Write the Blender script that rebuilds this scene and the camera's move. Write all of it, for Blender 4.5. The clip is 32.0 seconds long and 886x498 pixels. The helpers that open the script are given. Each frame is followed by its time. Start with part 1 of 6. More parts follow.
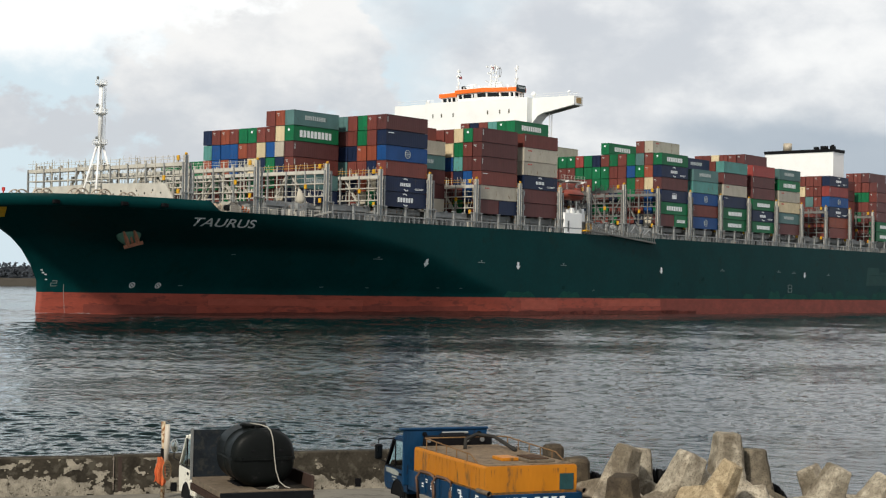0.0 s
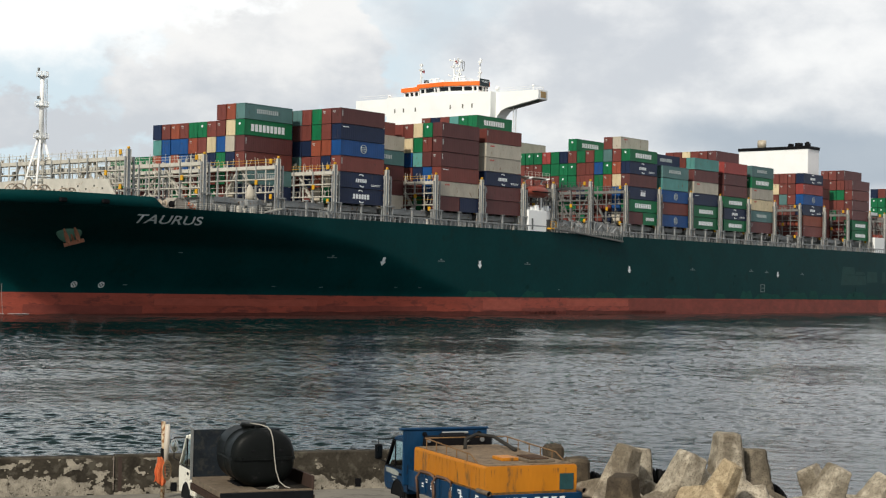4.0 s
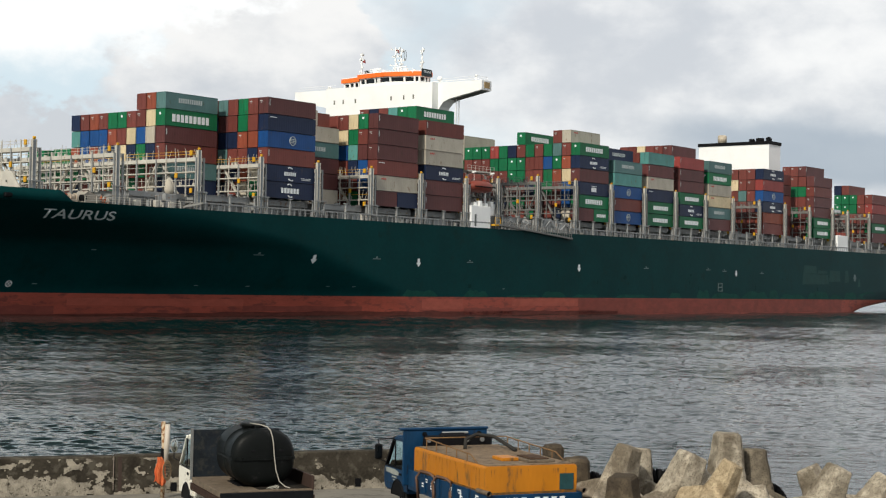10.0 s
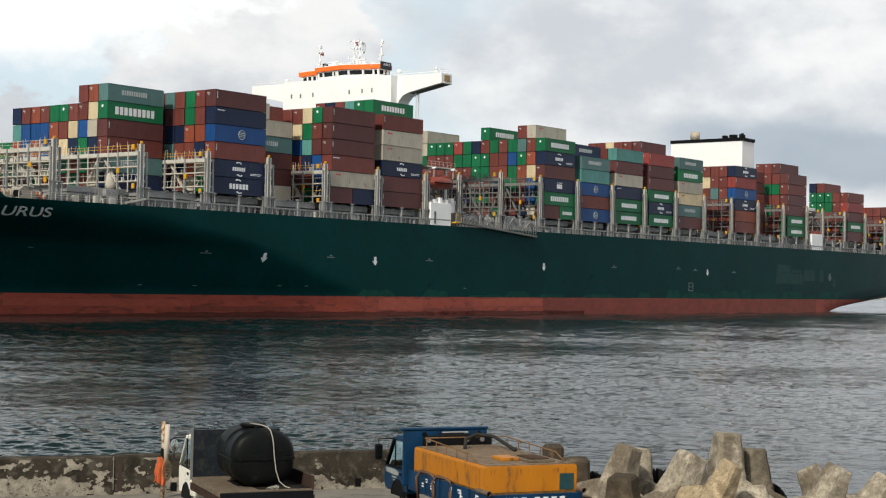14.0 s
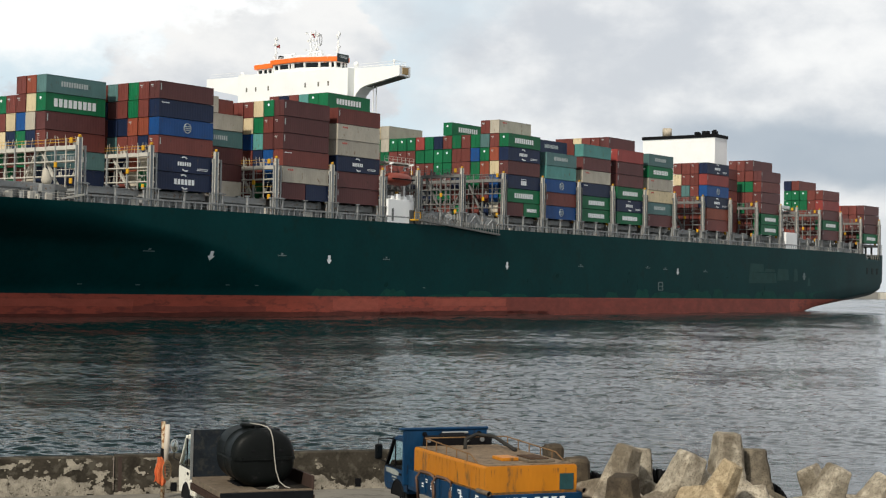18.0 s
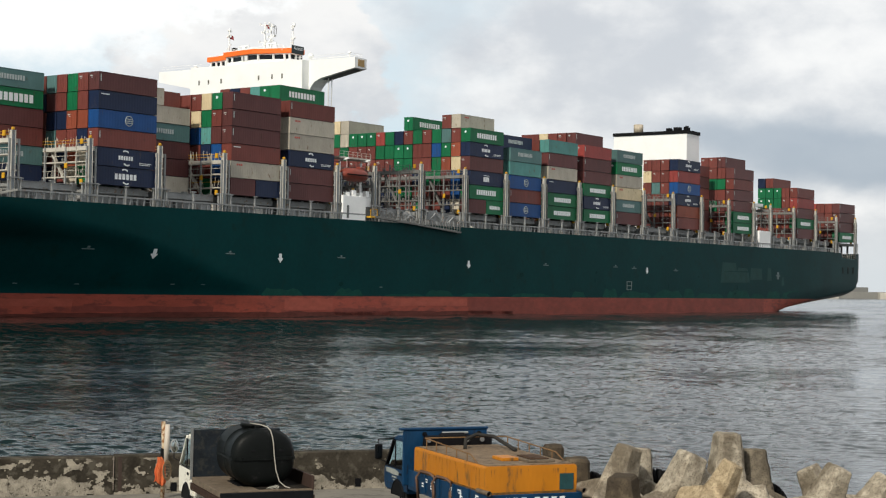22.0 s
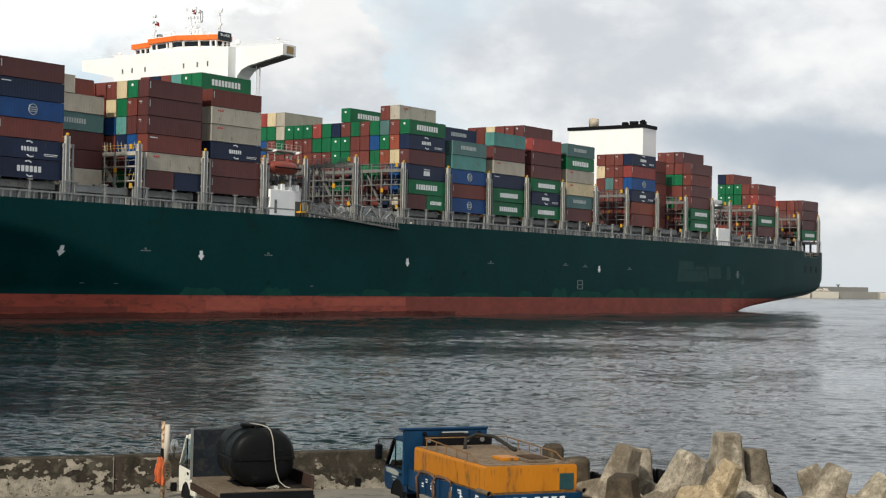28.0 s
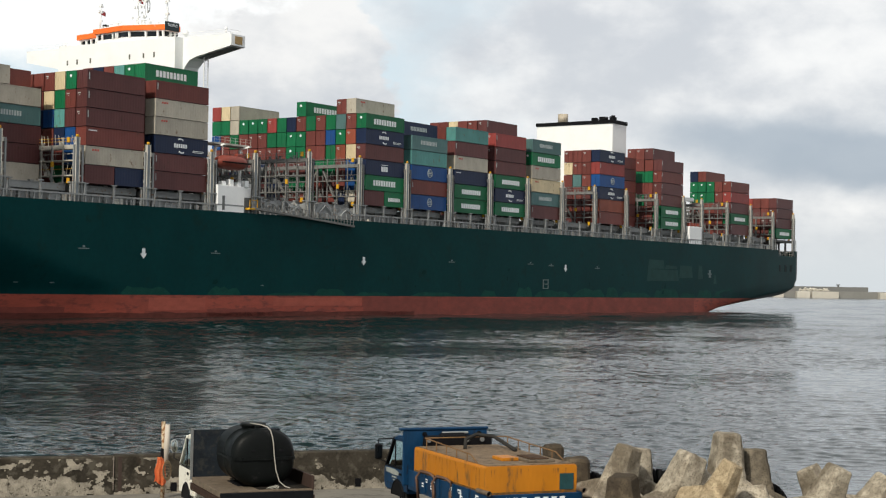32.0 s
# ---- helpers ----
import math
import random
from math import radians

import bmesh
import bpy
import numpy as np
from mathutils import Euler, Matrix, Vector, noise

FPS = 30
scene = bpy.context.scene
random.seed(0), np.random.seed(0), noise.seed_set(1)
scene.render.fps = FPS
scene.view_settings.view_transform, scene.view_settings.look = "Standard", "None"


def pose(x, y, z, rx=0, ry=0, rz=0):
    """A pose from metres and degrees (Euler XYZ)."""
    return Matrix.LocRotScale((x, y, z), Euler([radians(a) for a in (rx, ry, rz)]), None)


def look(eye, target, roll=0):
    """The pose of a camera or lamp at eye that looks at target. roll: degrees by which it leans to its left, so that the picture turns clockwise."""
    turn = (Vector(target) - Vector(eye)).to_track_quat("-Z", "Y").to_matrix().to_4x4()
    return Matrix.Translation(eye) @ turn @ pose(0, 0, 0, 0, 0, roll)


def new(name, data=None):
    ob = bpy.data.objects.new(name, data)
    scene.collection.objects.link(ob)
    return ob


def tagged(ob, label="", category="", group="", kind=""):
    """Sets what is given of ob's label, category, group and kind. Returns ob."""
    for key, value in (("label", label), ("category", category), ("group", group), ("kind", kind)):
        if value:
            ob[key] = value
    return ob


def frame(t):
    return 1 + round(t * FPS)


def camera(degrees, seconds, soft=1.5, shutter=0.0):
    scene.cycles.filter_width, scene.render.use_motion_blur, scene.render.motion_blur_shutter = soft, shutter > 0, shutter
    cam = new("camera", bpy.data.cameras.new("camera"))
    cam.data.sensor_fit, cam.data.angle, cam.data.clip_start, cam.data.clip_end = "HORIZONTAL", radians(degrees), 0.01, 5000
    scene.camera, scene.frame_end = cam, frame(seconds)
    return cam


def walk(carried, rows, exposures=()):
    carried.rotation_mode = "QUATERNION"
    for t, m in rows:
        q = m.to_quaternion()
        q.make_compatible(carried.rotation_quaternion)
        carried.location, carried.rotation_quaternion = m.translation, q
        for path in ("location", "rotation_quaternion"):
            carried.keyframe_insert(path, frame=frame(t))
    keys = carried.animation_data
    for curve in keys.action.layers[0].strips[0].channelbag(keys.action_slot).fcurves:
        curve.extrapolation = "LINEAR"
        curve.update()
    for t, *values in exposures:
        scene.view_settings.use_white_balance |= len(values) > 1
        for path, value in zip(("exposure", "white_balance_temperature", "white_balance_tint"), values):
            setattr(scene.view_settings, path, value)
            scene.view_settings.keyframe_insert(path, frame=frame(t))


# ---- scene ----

# ---------------------------------------------------------------- camera
EYE_H = 6.5
FWD_TILT = 0.02165
cam = camera(31.686, 32.0, soft=1.2)
EYE = (0.0, 0.0, EYE_H)
AIM = (0.0, 100 * math.cos(FWD_TILT), EYE_H + 100 * math.sin(FWD_TILT))
walk(cam, [(0, look(EYE, AIM, 1.043)), (32, look(EYE, AIM, 1.043))])


# the ship's own space: x aft from the stem, y to starboard from the centre line, z up from the water
def ship_pose(t):
    cx = 2.67159 * t + 0.00138 * t * t - 160.0
    cy = -196.509 + 0.50069 * t - 0.00232 * t * t - 25.5
    return Matrix.Rotation(0.88028 + 0.00234 * t, 4, 'Z') @ Matrix.Translation((-cx, -cy, 0.0))


TIMES = [0, 4, 8, 12, 16, 20, 24, 28, 32]
aboard = []      # (thing, pose in the ship's space)

# ---------------------------------------------------------------- world and sun
SUN_TO = Vector((-0.435, -0.765, 0.70)).normalized()
world = bpy.data.worlds.new("sky")
scene.world = world
world.use_nodes = True
wn, wl = world.node_tree.nodes, world.node_tree.links
wn.clear()


def wnode(kind, **kw):
    n = wn.new(kind)
    for k, v in kw.items():
        if k == "op":
            n.operation = v
        elif k == "ins":
            for i, val in v.items():
                n.inputs[i].default_value = val
    return n


def wmath(op, a, b=None, c=None):
    n = wnode("ShaderNodeMath", op=op)
    for i, v in enumerate((a, b, c)):
        if v is None:
            continue
        if isinstance(v, (int, float)):
            n.inputs[i].default_value = v
        else:
            wl.new(v, n.inputs[i])
    return n.outputs[0]


def build_sky():
    out = wnode("ShaderNodeOutputWorld")
    bg = wnode("ShaderNodeBackground")
    wl.new(bg.outputs[0], out.inputs[0])
    sky = wn.new("ShaderNodeTexSky")
    sky.sky_type = 'NISHITA'
    sky.sun_disc = False
    sky.sun_elevation = math.asin(SUN_TO.z)
    sky.sun_rotation = math.atan2(SUN_TO.x, SUN_TO.y)
    sky.air_density, sky.dust_density = 1.0, 2.0
    tc = wnode("ShaderNodeTexCoord")
    sep = wnode("ShaderNodeSeparateXYZ")
    wl.new(tc.outputs["Generated"], sep.inputs[0])
    # noise over the dome, flattened so that clouds stretch sideways
    mp = wnode("ShaderNodeMapping")
    mp.inputs["Scale"].default_value = (1.0, 1.0, 1.6)
    mp.inputs["Location"].default_value = (0.35, 0.2, 0.13)
    wl.new(tc.outputs["Generated"], mp.inputs[0])

    def field(scale, detail, rough):
        t = wnode("ShaderNodeTexNoise", ins={"Scale": scale, "Detail": detail, "Roughness": rough})
        wl.new(mp.outputs[0], t.inputs["Vector"])
        sp = wnode("ShaderNodeSeparateColor")
        wl.new(t.outputs["Color"], sp.inputs[0])
        return [wmath('SUBTRACT', o, 0.5) for o in sp.outputs[:3]]

    big, puff, wisp = field(6.0, 4.0, 0.5), field(17.0, 6.0, 0.55), field(38.0, 5.0, 0.55)
    az = wmath('ARCTAN2', sep.outputs[0], sep.outputs[1])
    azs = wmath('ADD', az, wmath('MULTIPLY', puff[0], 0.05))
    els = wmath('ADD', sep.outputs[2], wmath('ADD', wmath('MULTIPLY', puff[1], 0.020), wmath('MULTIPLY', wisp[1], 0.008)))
    az = wmath('ADD', az, wmath('ADD', wmath('MULTIPLY', puff[0], 0.13), wmath('MULTIPLY', wisp[0], 0.035)))
    el = wmath('ADD', sep.outputs[2], wmath('ADD', wmath('MULTIPLY', puff[1], 0.085), wmath('MULTIPLY', wisp[1], 0.025)))

    azw, elw = az, el

    def bank(a, e, wa, we):
        """A round bank of cloud at azimuth a and height e (radians)."""
        da = wmath('DIVIDE', wmath('SUBTRACT', az, a), wa)
        de = wmath('DIVIDE', wmath('SUBTRACT', el, e), we)
        r2 = wmath('ADD', wmath('MULTIPLY', da, da), wmath('MULTIPLY', de, de))
        return wmath('EXPONENT', wmath('MULTIPLY', r2, -1.0))

    def soft(v, lo, hi):
        n = wnode("ShaderNodeMapRange")
        n.interpolation_type = 'SMOOTHSTEP'
        n.inputs[1].default_value, n.inputs[2].default_value = lo, hi
        wl.new(v, n.inputs[0])
        return n.outputs[0]

    def tint(f, c0, c1):
        n = wnode("ShaderNodeMix")
        n.data_type = 'RGBA'
        wl.new(f, n.inputs[0])
        for i, c in ((6, c0), (7, c1)):
            if isinstance(c, tuple):
                n.inputs[i].default_value = (*c, 1)
            else:
                wl.new(c, n.inputs[i])
        return n.outputs[2]

    body = soft(wmath('ADD', wmath('ADD', bank(-0.150, 0.105, 0.062, 0.040), bank(-0.085, 0.145, 0.055, 0.045)), wmath('MULTIPLY', bank(-0.285, 0.090, 0.055, 0.022), 0.9)), 0.30, 0.50)
    veil = soft(wmath('ADD', wmath('MULTIPLY', big[0], 1.2), wmath('MULTIPLY', wmath('ADD', az, 0.02), 4.0)), -0.25, 0.30)
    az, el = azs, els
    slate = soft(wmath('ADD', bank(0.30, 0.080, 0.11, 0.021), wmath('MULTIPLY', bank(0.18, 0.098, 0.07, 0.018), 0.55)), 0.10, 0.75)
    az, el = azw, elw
    light = wmath('ADD', wmath('MULTIPLY', wmath('SUBTRACT', el, 0.115), 5.5), wmath('ADD', wmath('MULTIPLY', puff[2], 1.1), wmath('MULTIPLY', big[1], 0.9)))
    # open sky: pale blue below, white glare above
    glare = soft(wmath('ADD', bank(-0.24, 0.185, 0.20, 0.050), wmath('MULTIPLY', big[2], 0.9)), 0.12, 0.62)
    clear = tint(glare, (0.70, 0.83, 0.90), (1.07, 1.08, 1.07))
    # Open sky above the view is darkened, to dim its reflection in the water.
    clear = tint(soft(sep.outputs[2], 0.18, 0.42), clear, (0.12, 0.14, 0.145))
    grey_cloud = tint(soft(light, -0.32, 0.34), (0.64, 0.67, 0.71), (0.99, 0.98, 0.96))
    pale_cloud = tint(soft(wmath('ADD', wmath('MULTIPLY', puff[2], 1.3), wmath('MULTIPLY', big[2], 1.2)), -0.30, 0.36), (0.66, 0.69, 0.73), (1.0, 1.0, 0.99))
    low = tint(soft(sep.outputs[2], 0.004, 0.055), (0.72, 0.77, 0.80), pale_cloud)
    sum_sky = tint(veil, clear, low)
    sum_sky = tint(body, sum_sky, grey_cloud)
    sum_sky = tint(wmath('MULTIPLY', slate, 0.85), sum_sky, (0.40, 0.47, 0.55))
    sk = wnode("ShaderNodeMix")
    sk.data_type = 'RGBA'
    sk.blend_type = 'MULTIPLY'
    sk.inputs[0].default_value = 1.0
    wl.new(sky.outputs[0], sk.inputs[6])
    sk.inputs[7].default_value = (0.10, 0.10, 0.10, 1)
    mx = wnode("ShaderNodeMix")
    mx.data_type = 'RGBA'
    mx.inputs[0].default_value = 0.93
    wl.new(sk.outputs[2], mx.inputs[6])
    wl.new(sum_sky, mx.inputs[7])
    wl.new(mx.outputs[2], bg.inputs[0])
    bg.inputs[1].default_value = 1.0


build_sky()
sun = new("sun", bpy.data.lights.new("sun", 'SUN'))
sun.data.energy = 3.95
sun.data.angle = radians(4.0)
sun.data.color = (1.0, 0.94, 0.83)
sun.matrix_world = look(SUN_TO * 100, (0, 0, 0))
scene.view_settings.exposure = 0.0

# ---------------------------------------------------------------- materials
MATS = {}


def mat(name, color, rough=0.6, metal=0.0, vary=0.12, scale=1.0, bump=0.05, stain=None, stain_amount=0.0, spec=0.28,
        jitter=0.0, streak=1.0):
    """A worn surface: base colour with grain at two scales, stains and fine relief; scale is in features a metre."""
    if name in MATS:
        return MATS[name]
    if max(color) < 0.7:
        k = 0.88 if name.startswith('box_') else 0.80
        color = tuple(k * c for c in color)
        stain = stain and tuple(k * c for c in stain)
    m = bpy.data.materials.new(name)
    m.use_nodes = True
    nt = m.node_tree
    n, l = nt.nodes, nt.links
    b = n["Principled BSDF"]
    b.inputs["Roughness"].default_value = rough
    b.inputs["Metallic"].default_value = metal
    b.inputs["Specular IOR Level"].default_value = spec
    tc = n.new("ShaderNodeTexCoord")
    info = n.new("ShaderNodeObjectInfo")
    off = n.new("ShaderNodeVectorMath")
    off.operation = 'MULTIPLY_ADD'
    comb = n.new("ShaderNodeCombineXYZ")
    for i in range(3):
        l.new(info.outputs["Random"], comb.inputs[i])
    l.new(comb.outputs[0], off.inputs[0])
    off.inputs[1].default_value = (37.0, 53.0, 71.0)
    l.new(tc.outputs["Object"], off.inputs[2])
    mp = n.new("ShaderNodeMapping")
    mp.inputs["Scale"].default_value = (1.0, 1.0, 1.0 / streak)
    l.new(off.outputs[0], mp.inputs[0])
    n1 = n.new("ShaderNodeTexNoise")
    n1.inputs["Scale"].default_value = scale
    n1.inputs["Detail"].default_value = 5
    n2 = n.new("ShaderNodeTexNoise")
    n2.inputs["Scale"].default_value = scale * 9
    n2.inputs["Detail"].default_value = 4
    for q in (n1, n2):
        l.new(mp.outputs[0], q.inputs["Vector"])
    add = n.new("ShaderNodeMath")
    add.operation = 'MULTIPLY_ADD'
    l.new(n2.outputs[0], add.inputs[0])
    add.inputs[1].default_value = 0.5
    l.new(n1.outputs[0], add.inputs[2])
    rng = n.new("ShaderNodeMapRange")
    rng.inputs[1].default_value, rng.inputs[2].default_value = 0.45, 1.05
    rng.inputs[3].default_value, rng.inputs[4].default_value = 1 - vary, 1 + vary
    l.new(add.outputs[0], rng.inputs[0])
    hsv = n.new("ShaderNodeHueSaturation")
    hsv.inputs["Color"].default_value = (*color, 1)
    if jitter:
        jr = n.new("ShaderNodeMapRange")
        jr.inputs[3].default_value, jr.inputs[4].default_value = 1 - jitter, 1 + jitter
        l.new(info.outputs["Random"], jr.inputs[0])
        mul = n.new("ShaderNodeMath")
        mul.operation = 'MULTIPLY'
        l.new(jr.outputs[0], mul.inputs[0])
        l.new(rng.outputs[0], mul.inputs[1])
        l.new(mul.outputs[0], hsv.inputs["Value"])
    else:
        l.new(rng.outputs[0], hsv.inputs["Value"])
    last = hsv.outputs[0]
    if stain:
        n3 = n.new("ShaderNodeTexNoise")
        n3.inputs["Scale"].default_value = scale * 2.3
        n3.inputs["Detail"].default_value = 8
        n3.inputs["Roughness"].default_value = 0.65
        l.new(mp.outputs[0], n3.inputs["Vector"])
        sr = n.new("ShaderNodeMapRange")
        sr.inputs[1].default_value, sr.inputs[2].default_value = 0.62 - 0.25 * stain_amount, 0.70 - 0.2 * stain_amount
        l.new(n3.outputs[0], sr.inputs[0])
        mx = n.new("ShaderNodeMix")
        mx.data_type = 'RGBA'
        l.new(sr.outputs[0], mx.inputs[0])
        l.new(last, mx.inputs[6])
        mx.inputs[7].default_value = (*stain, 1)
        last = mx.outputs[2]
    l.new(last, b.inputs["Base Color"])
    if bump:
        bp = n.new("ShaderNodeBump")
        bp.inputs["Strength"].default_value = 0.6
        bp.inputs["Distance"].default_value = bump
        l.new(add.outputs[0], bp.inputs["Height"])
        l.new(bp.outputs[0], b.inputs["Normal"])
    MATS[name] = m
    return m


PAINT = dict(rough=0.5, vary=0.16, scale=0.6, bump=0.004, jitter=0.13, stain_amount=0.06, streak=2.0)
BOX = {
    'B': mat("box_maroon", (0.112, 0.038, 0.036), stain=(0.07, 0.03, 0.02), **PAINT),
    'R': mat("box_red_brown", (0.165, 0.045, 0.036), stain=(0.10, 0.04, 0.03), **PAINT),
    'O': mat("box_orange_brown", (0.26, 0.065, 0.036), stain=(0.16, 0.06, 0.03), **PAINT),
    'E': mat("box_red", (0.29, 0.052, 0.045), stain=(0.2, 0.05, 0.03), **PAINT),
    'N': mat("box_navy", (0.010, 0.020, 0.055), stain=(0.05, 0.04, 0.05), **PAINT),
    'U': mat("box_blue", (0.010, 0.066, 0.22), stain=(0.06, 0.06, 0.10), **PAINT),
    'G': mat("box_green", (0.006, 0.135, 0.052), stain=(0.05, 0.09, 0.05), **PAINT),
    'T': mat("box_teal", (0.10, 0.29, 0.265), stain=(0.12, 0.14, 0.10), **PAINT),
    'S': mat("box_grey_teal", (0.085, 0.17, 0.165), stain=(0.09, 0.11, 0.09), **PAINT),
    'W': mat("box_grey_beige", (0.47, 0.425, 0.345), stain=(0.22, 0.15, 0.10), **PAINT),
    'C': mat("box_cream", (0.66, 0.54, 0.34), stain=(0.3, 0.2, 0.12), **PAINT),
}
LETTER = mat("white_lettering", (0.72, 0.74, 0.74), 0.55, vary=0.08, scale=2, bump=0)
HULL_G = mat("hull_green", (0.0024, 0.0405, 0.0415), 0.42, spec=.04, vary=0.22, scale=0.12, bump=0.012, stain=(0.005, 0.034, 0.032), stain_amount=0.16)
HULL_R = mat("hull_red", (0.36, 0.072, 0.044), 0.55, vary=0.25, scale=0.16, bump=0.01, stain=(0.20, 0.045, 0.032), stain_amount=0.42, streak=0.35)
STEEL = mat("grey_painted_steel", (0.315, 0.325, 0.32), 0.55, vary=0.2, scale=0.7, bump=0.004, stain=(0.26, 0.15, 0.09), stain_amount=0.15)
# mid grey; on the aft bridges its darkness stands for the stacks' shade
STEEL_M = mat("mid_grey_shaded_steel", (0.20, 0.20, 0.19), 0.6, vary=0.25, scale=0.8, bump=0.004, stain=(0.16, 0.10, 0.06), stain_amount=0.2)
TOWER = mat("blue_grey_tower_paint", (0.27, 0.295, 0.31), 0.55, vary=0.2, scale=0.7, bump=0.004, stain=(0.24, 0.15, 0.09), stain_amount=0.12)
STEEL_D = mat("dark_steel", (0.17, 0.175, 0.17), 0.6, vary=0.25, scale=0.8, bump=0.004)
STEEL_W = mat("warm_grey_steel", (0.58, 0.55, 0.48), 0.55, vary=0.18, scale=0.7, bump=0.004, stain=(0.34, 0.24, 0.15), stain_amount=0.05)
YELLOW = mat("safety_yellow", (0.68, 0.36, 0.02), 0.5, vary=0.15, scale=2, bump=0)
WHITE = mat("white_ship_paint", (0.83, 0.83, 0.81), 0.45, vary=0.05, scale=0.3, bump=0.003)
ORANGE = mat("orange_band_paint", (0.82, 0.16, 0.02), 0.45, vary=0.08, scale=1, bump=0)
LIFEB = mat("lifeboat_orange", (0.25, 0.055, 0.036), 0.45, vary=0.15, scale=1, bump=0)
BLACK = mat("black_paint", (0.006, 0.006, 0.007), 0.6, vary=0.3, scale=1, bump=0.002, spec=.12)
ANCHOR_M = mat("rusty_primer_steel", (0.36, 0.15, 0.085), 0.7, vary=0.3, scale=1.5, bump=0.01)
POCKET = mat("pale_green_recess", (0.10, 0.22, 0.16), 0.5, vary=0.2, scale=1, bump=0)
CANVAS = mat("grey_canvas", (0.36, 0.33, 0.285), 0.85, vary=0.2, scale=1.2, bump=0.05)


def pitted(name, light, mid, dark, stain, amount):
    """Old cast concrete: two tones, open pits and gravel, and broad dark stains."""
    m = bpy.data.materials.new(name)
    m.use_nodes = True
    n, l = m.node_tree.nodes, m.node_tree.links
    b = n["Principled BSDF"]
    b.inputs["Roughness"].default_value = 0.95
    b.inputs["Specular IOR Level"].default_value = 0.1
    tc, info = n.new("ShaderNodeTexCoord"), n.new("ShaderNodeObjectInfo")
    off = n.new("ShaderNodeVectorMath")
    off.operation = 'ADD'
    sc = n.new("ShaderNodeMath")
    sc.operation = 'MULTIPLY'
    sc.inputs[1].default_value = 40.0
    l.new(info.outputs["Random"], sc.inputs[0])
    l.new(tc.outputs["Object"], off.inputs[0])
    l.new(sc.outputs[0], off.inputs[1])

    def layer(scale, detail, lo, hi, col, last, k=1.0):
        t = n.new("ShaderNodeTexNoise")
        t.inputs["Scale"].default_value, t.inputs["Detail"].default_value = scale, detail
        t.inputs["Roughness"].default_value = 0.6
        l.new(off.outputs[0], t.inputs["Vector"])
        r = n.new("ShaderNodeMapRange")
        r.inputs[1].default_value, r.inputs[2].default_value = lo, hi
        r.inputs[4].default_value = k
        l.new(t.outputs[0], r.inputs[0])
        x = n.new("ShaderNodeMix")
        x.data_type = 'RGBA'
        l.new(r.outputs[0], x.inputs[0])
        if isinstance(last, tuple):
            x.inputs[6].default_value = (*last, 1)
        else:
            l.new(last, x.inputs[6])
        x.inputs[7].default_value = (*col, 1)
        return x.outputs[2], r.outputs[0]
    c, _ = layer(2.6, 4, .40, .62, mid, light)
    c, rough_zone = layer(1.1, 3, .62 - .3 * amount, .70 - .25 * amount, stain, c, .85)
    c, _ = layer(7.0, 5, .46, .60, tuple(.80 * v for v in mid), c, .7)
    c, pits = layer(26.0, 8, .52, .66, dark, c, .6)
    l.new(c, b.inputs["Base Color"])
    bp = n.new("ShaderNodeBump")
    bp.invert = True
    bp.inputs["Strength"].default_value, bp.inputs["Distance"].default_value = 0.9, 0.022
    l.new(pits, bp.inputs["Height"])
    l.new(bp.outputs[0], b.inputs["Normal"])
    MATS[name] = m
    return m


CONC = pitted("weathered_concrete", (.46, .405, .315), (.29, .25, .19), (.06, .05, .036), (.13, .105, .075), .5)
CONC_Y = pitted("sandy_concrete", (.50, .40, .26), (.35, .272, .17), (.13, .10, .06), (.20, .145, .085), .3)
CONC_G = pitted("grey_brown_concrete", (.22, .185, .135), (.14, .118, .088), (.05, .042, .03), (.07, .058, .043), .5)
# much darker brown mix, for one front unit and the bollards
CONC_W = pitted("dark_brown_concrete", (.16, .125, .085), (.09, .07, .048), (.03, .025, .018), (.05, .04, .03), .8)
CONC_D = mat("dark_wall_concrete", (0.047, 0.040, 0.030), 0.95, spec=.1, vary=0.6, scale=1.6, bump=0.02, stain=(0.10, 0.088, 0.068), stain_amount=0.42)
PLASTER = mat("flaking_plaster", (0.33, 0.295, 0.235), 0.95, spec=.1, vary=0.45, scale=3.5, bump=0.02, stain=(0.16, 0.14, 0.11), stain_amount=0.38)
QUAY = mat("quay_concrete", (0.21, 0.195, 0.165), 0.9, vary=0.25, scale=0.8, bump=0.02, stain=(0.14, 0.13, 0.11), stain_amount=0.3)
TANKB = mat("black_plastic", (0.0055, 0.0068, 0.0065), 0.48, spec=.10, vary=0.2, scale=2, bump=0.004, stain=(0.02, 0.02, 0.02), stain_amount=0.1)
TRUCK_B = mat("truck_blue", (0.005, 0.040, 0.100), 0.45, spec=.2, vary=0.35, scale=2, bump=0.002, stain=(0.012, 0.024, 0.05), stain_amount=0.35, streak=3)
TRUCK_W = mat("truck_white", (0.74, 0.71, 0.62), 0.45, vary=0.12, scale=2, bump=0.002, stain=(0.3, 0.25, 0.18), stain_amount=0.12)
TANKO = mat("orange_yellow_tank_paint", (0.54, 0.195, 0.010), 0.45, vary=0.12, scale=1.5, bump=0.004, stain=(0.17, 0.085, 0.03), stain_amount=0.22, streak=4)
WOOD = mat("worn_plywood", (0.17, 0.13, 0.09), 0.8, vary=0.3, scale=3, bump=0.006, stain=(0.09, 0.07, 0.05), stain_amount=0.3)
GLASS_D = mat("dark_window_glass", (0.006, 0.008, 0.010), 0.08, vary=0.1, scale=1, bump=0)
RUBBER = mat("black_rubber", (0.008, 0.008, 0.008), 0.8, spec=.1, vary=0.3, scale=6, bump=0.004)
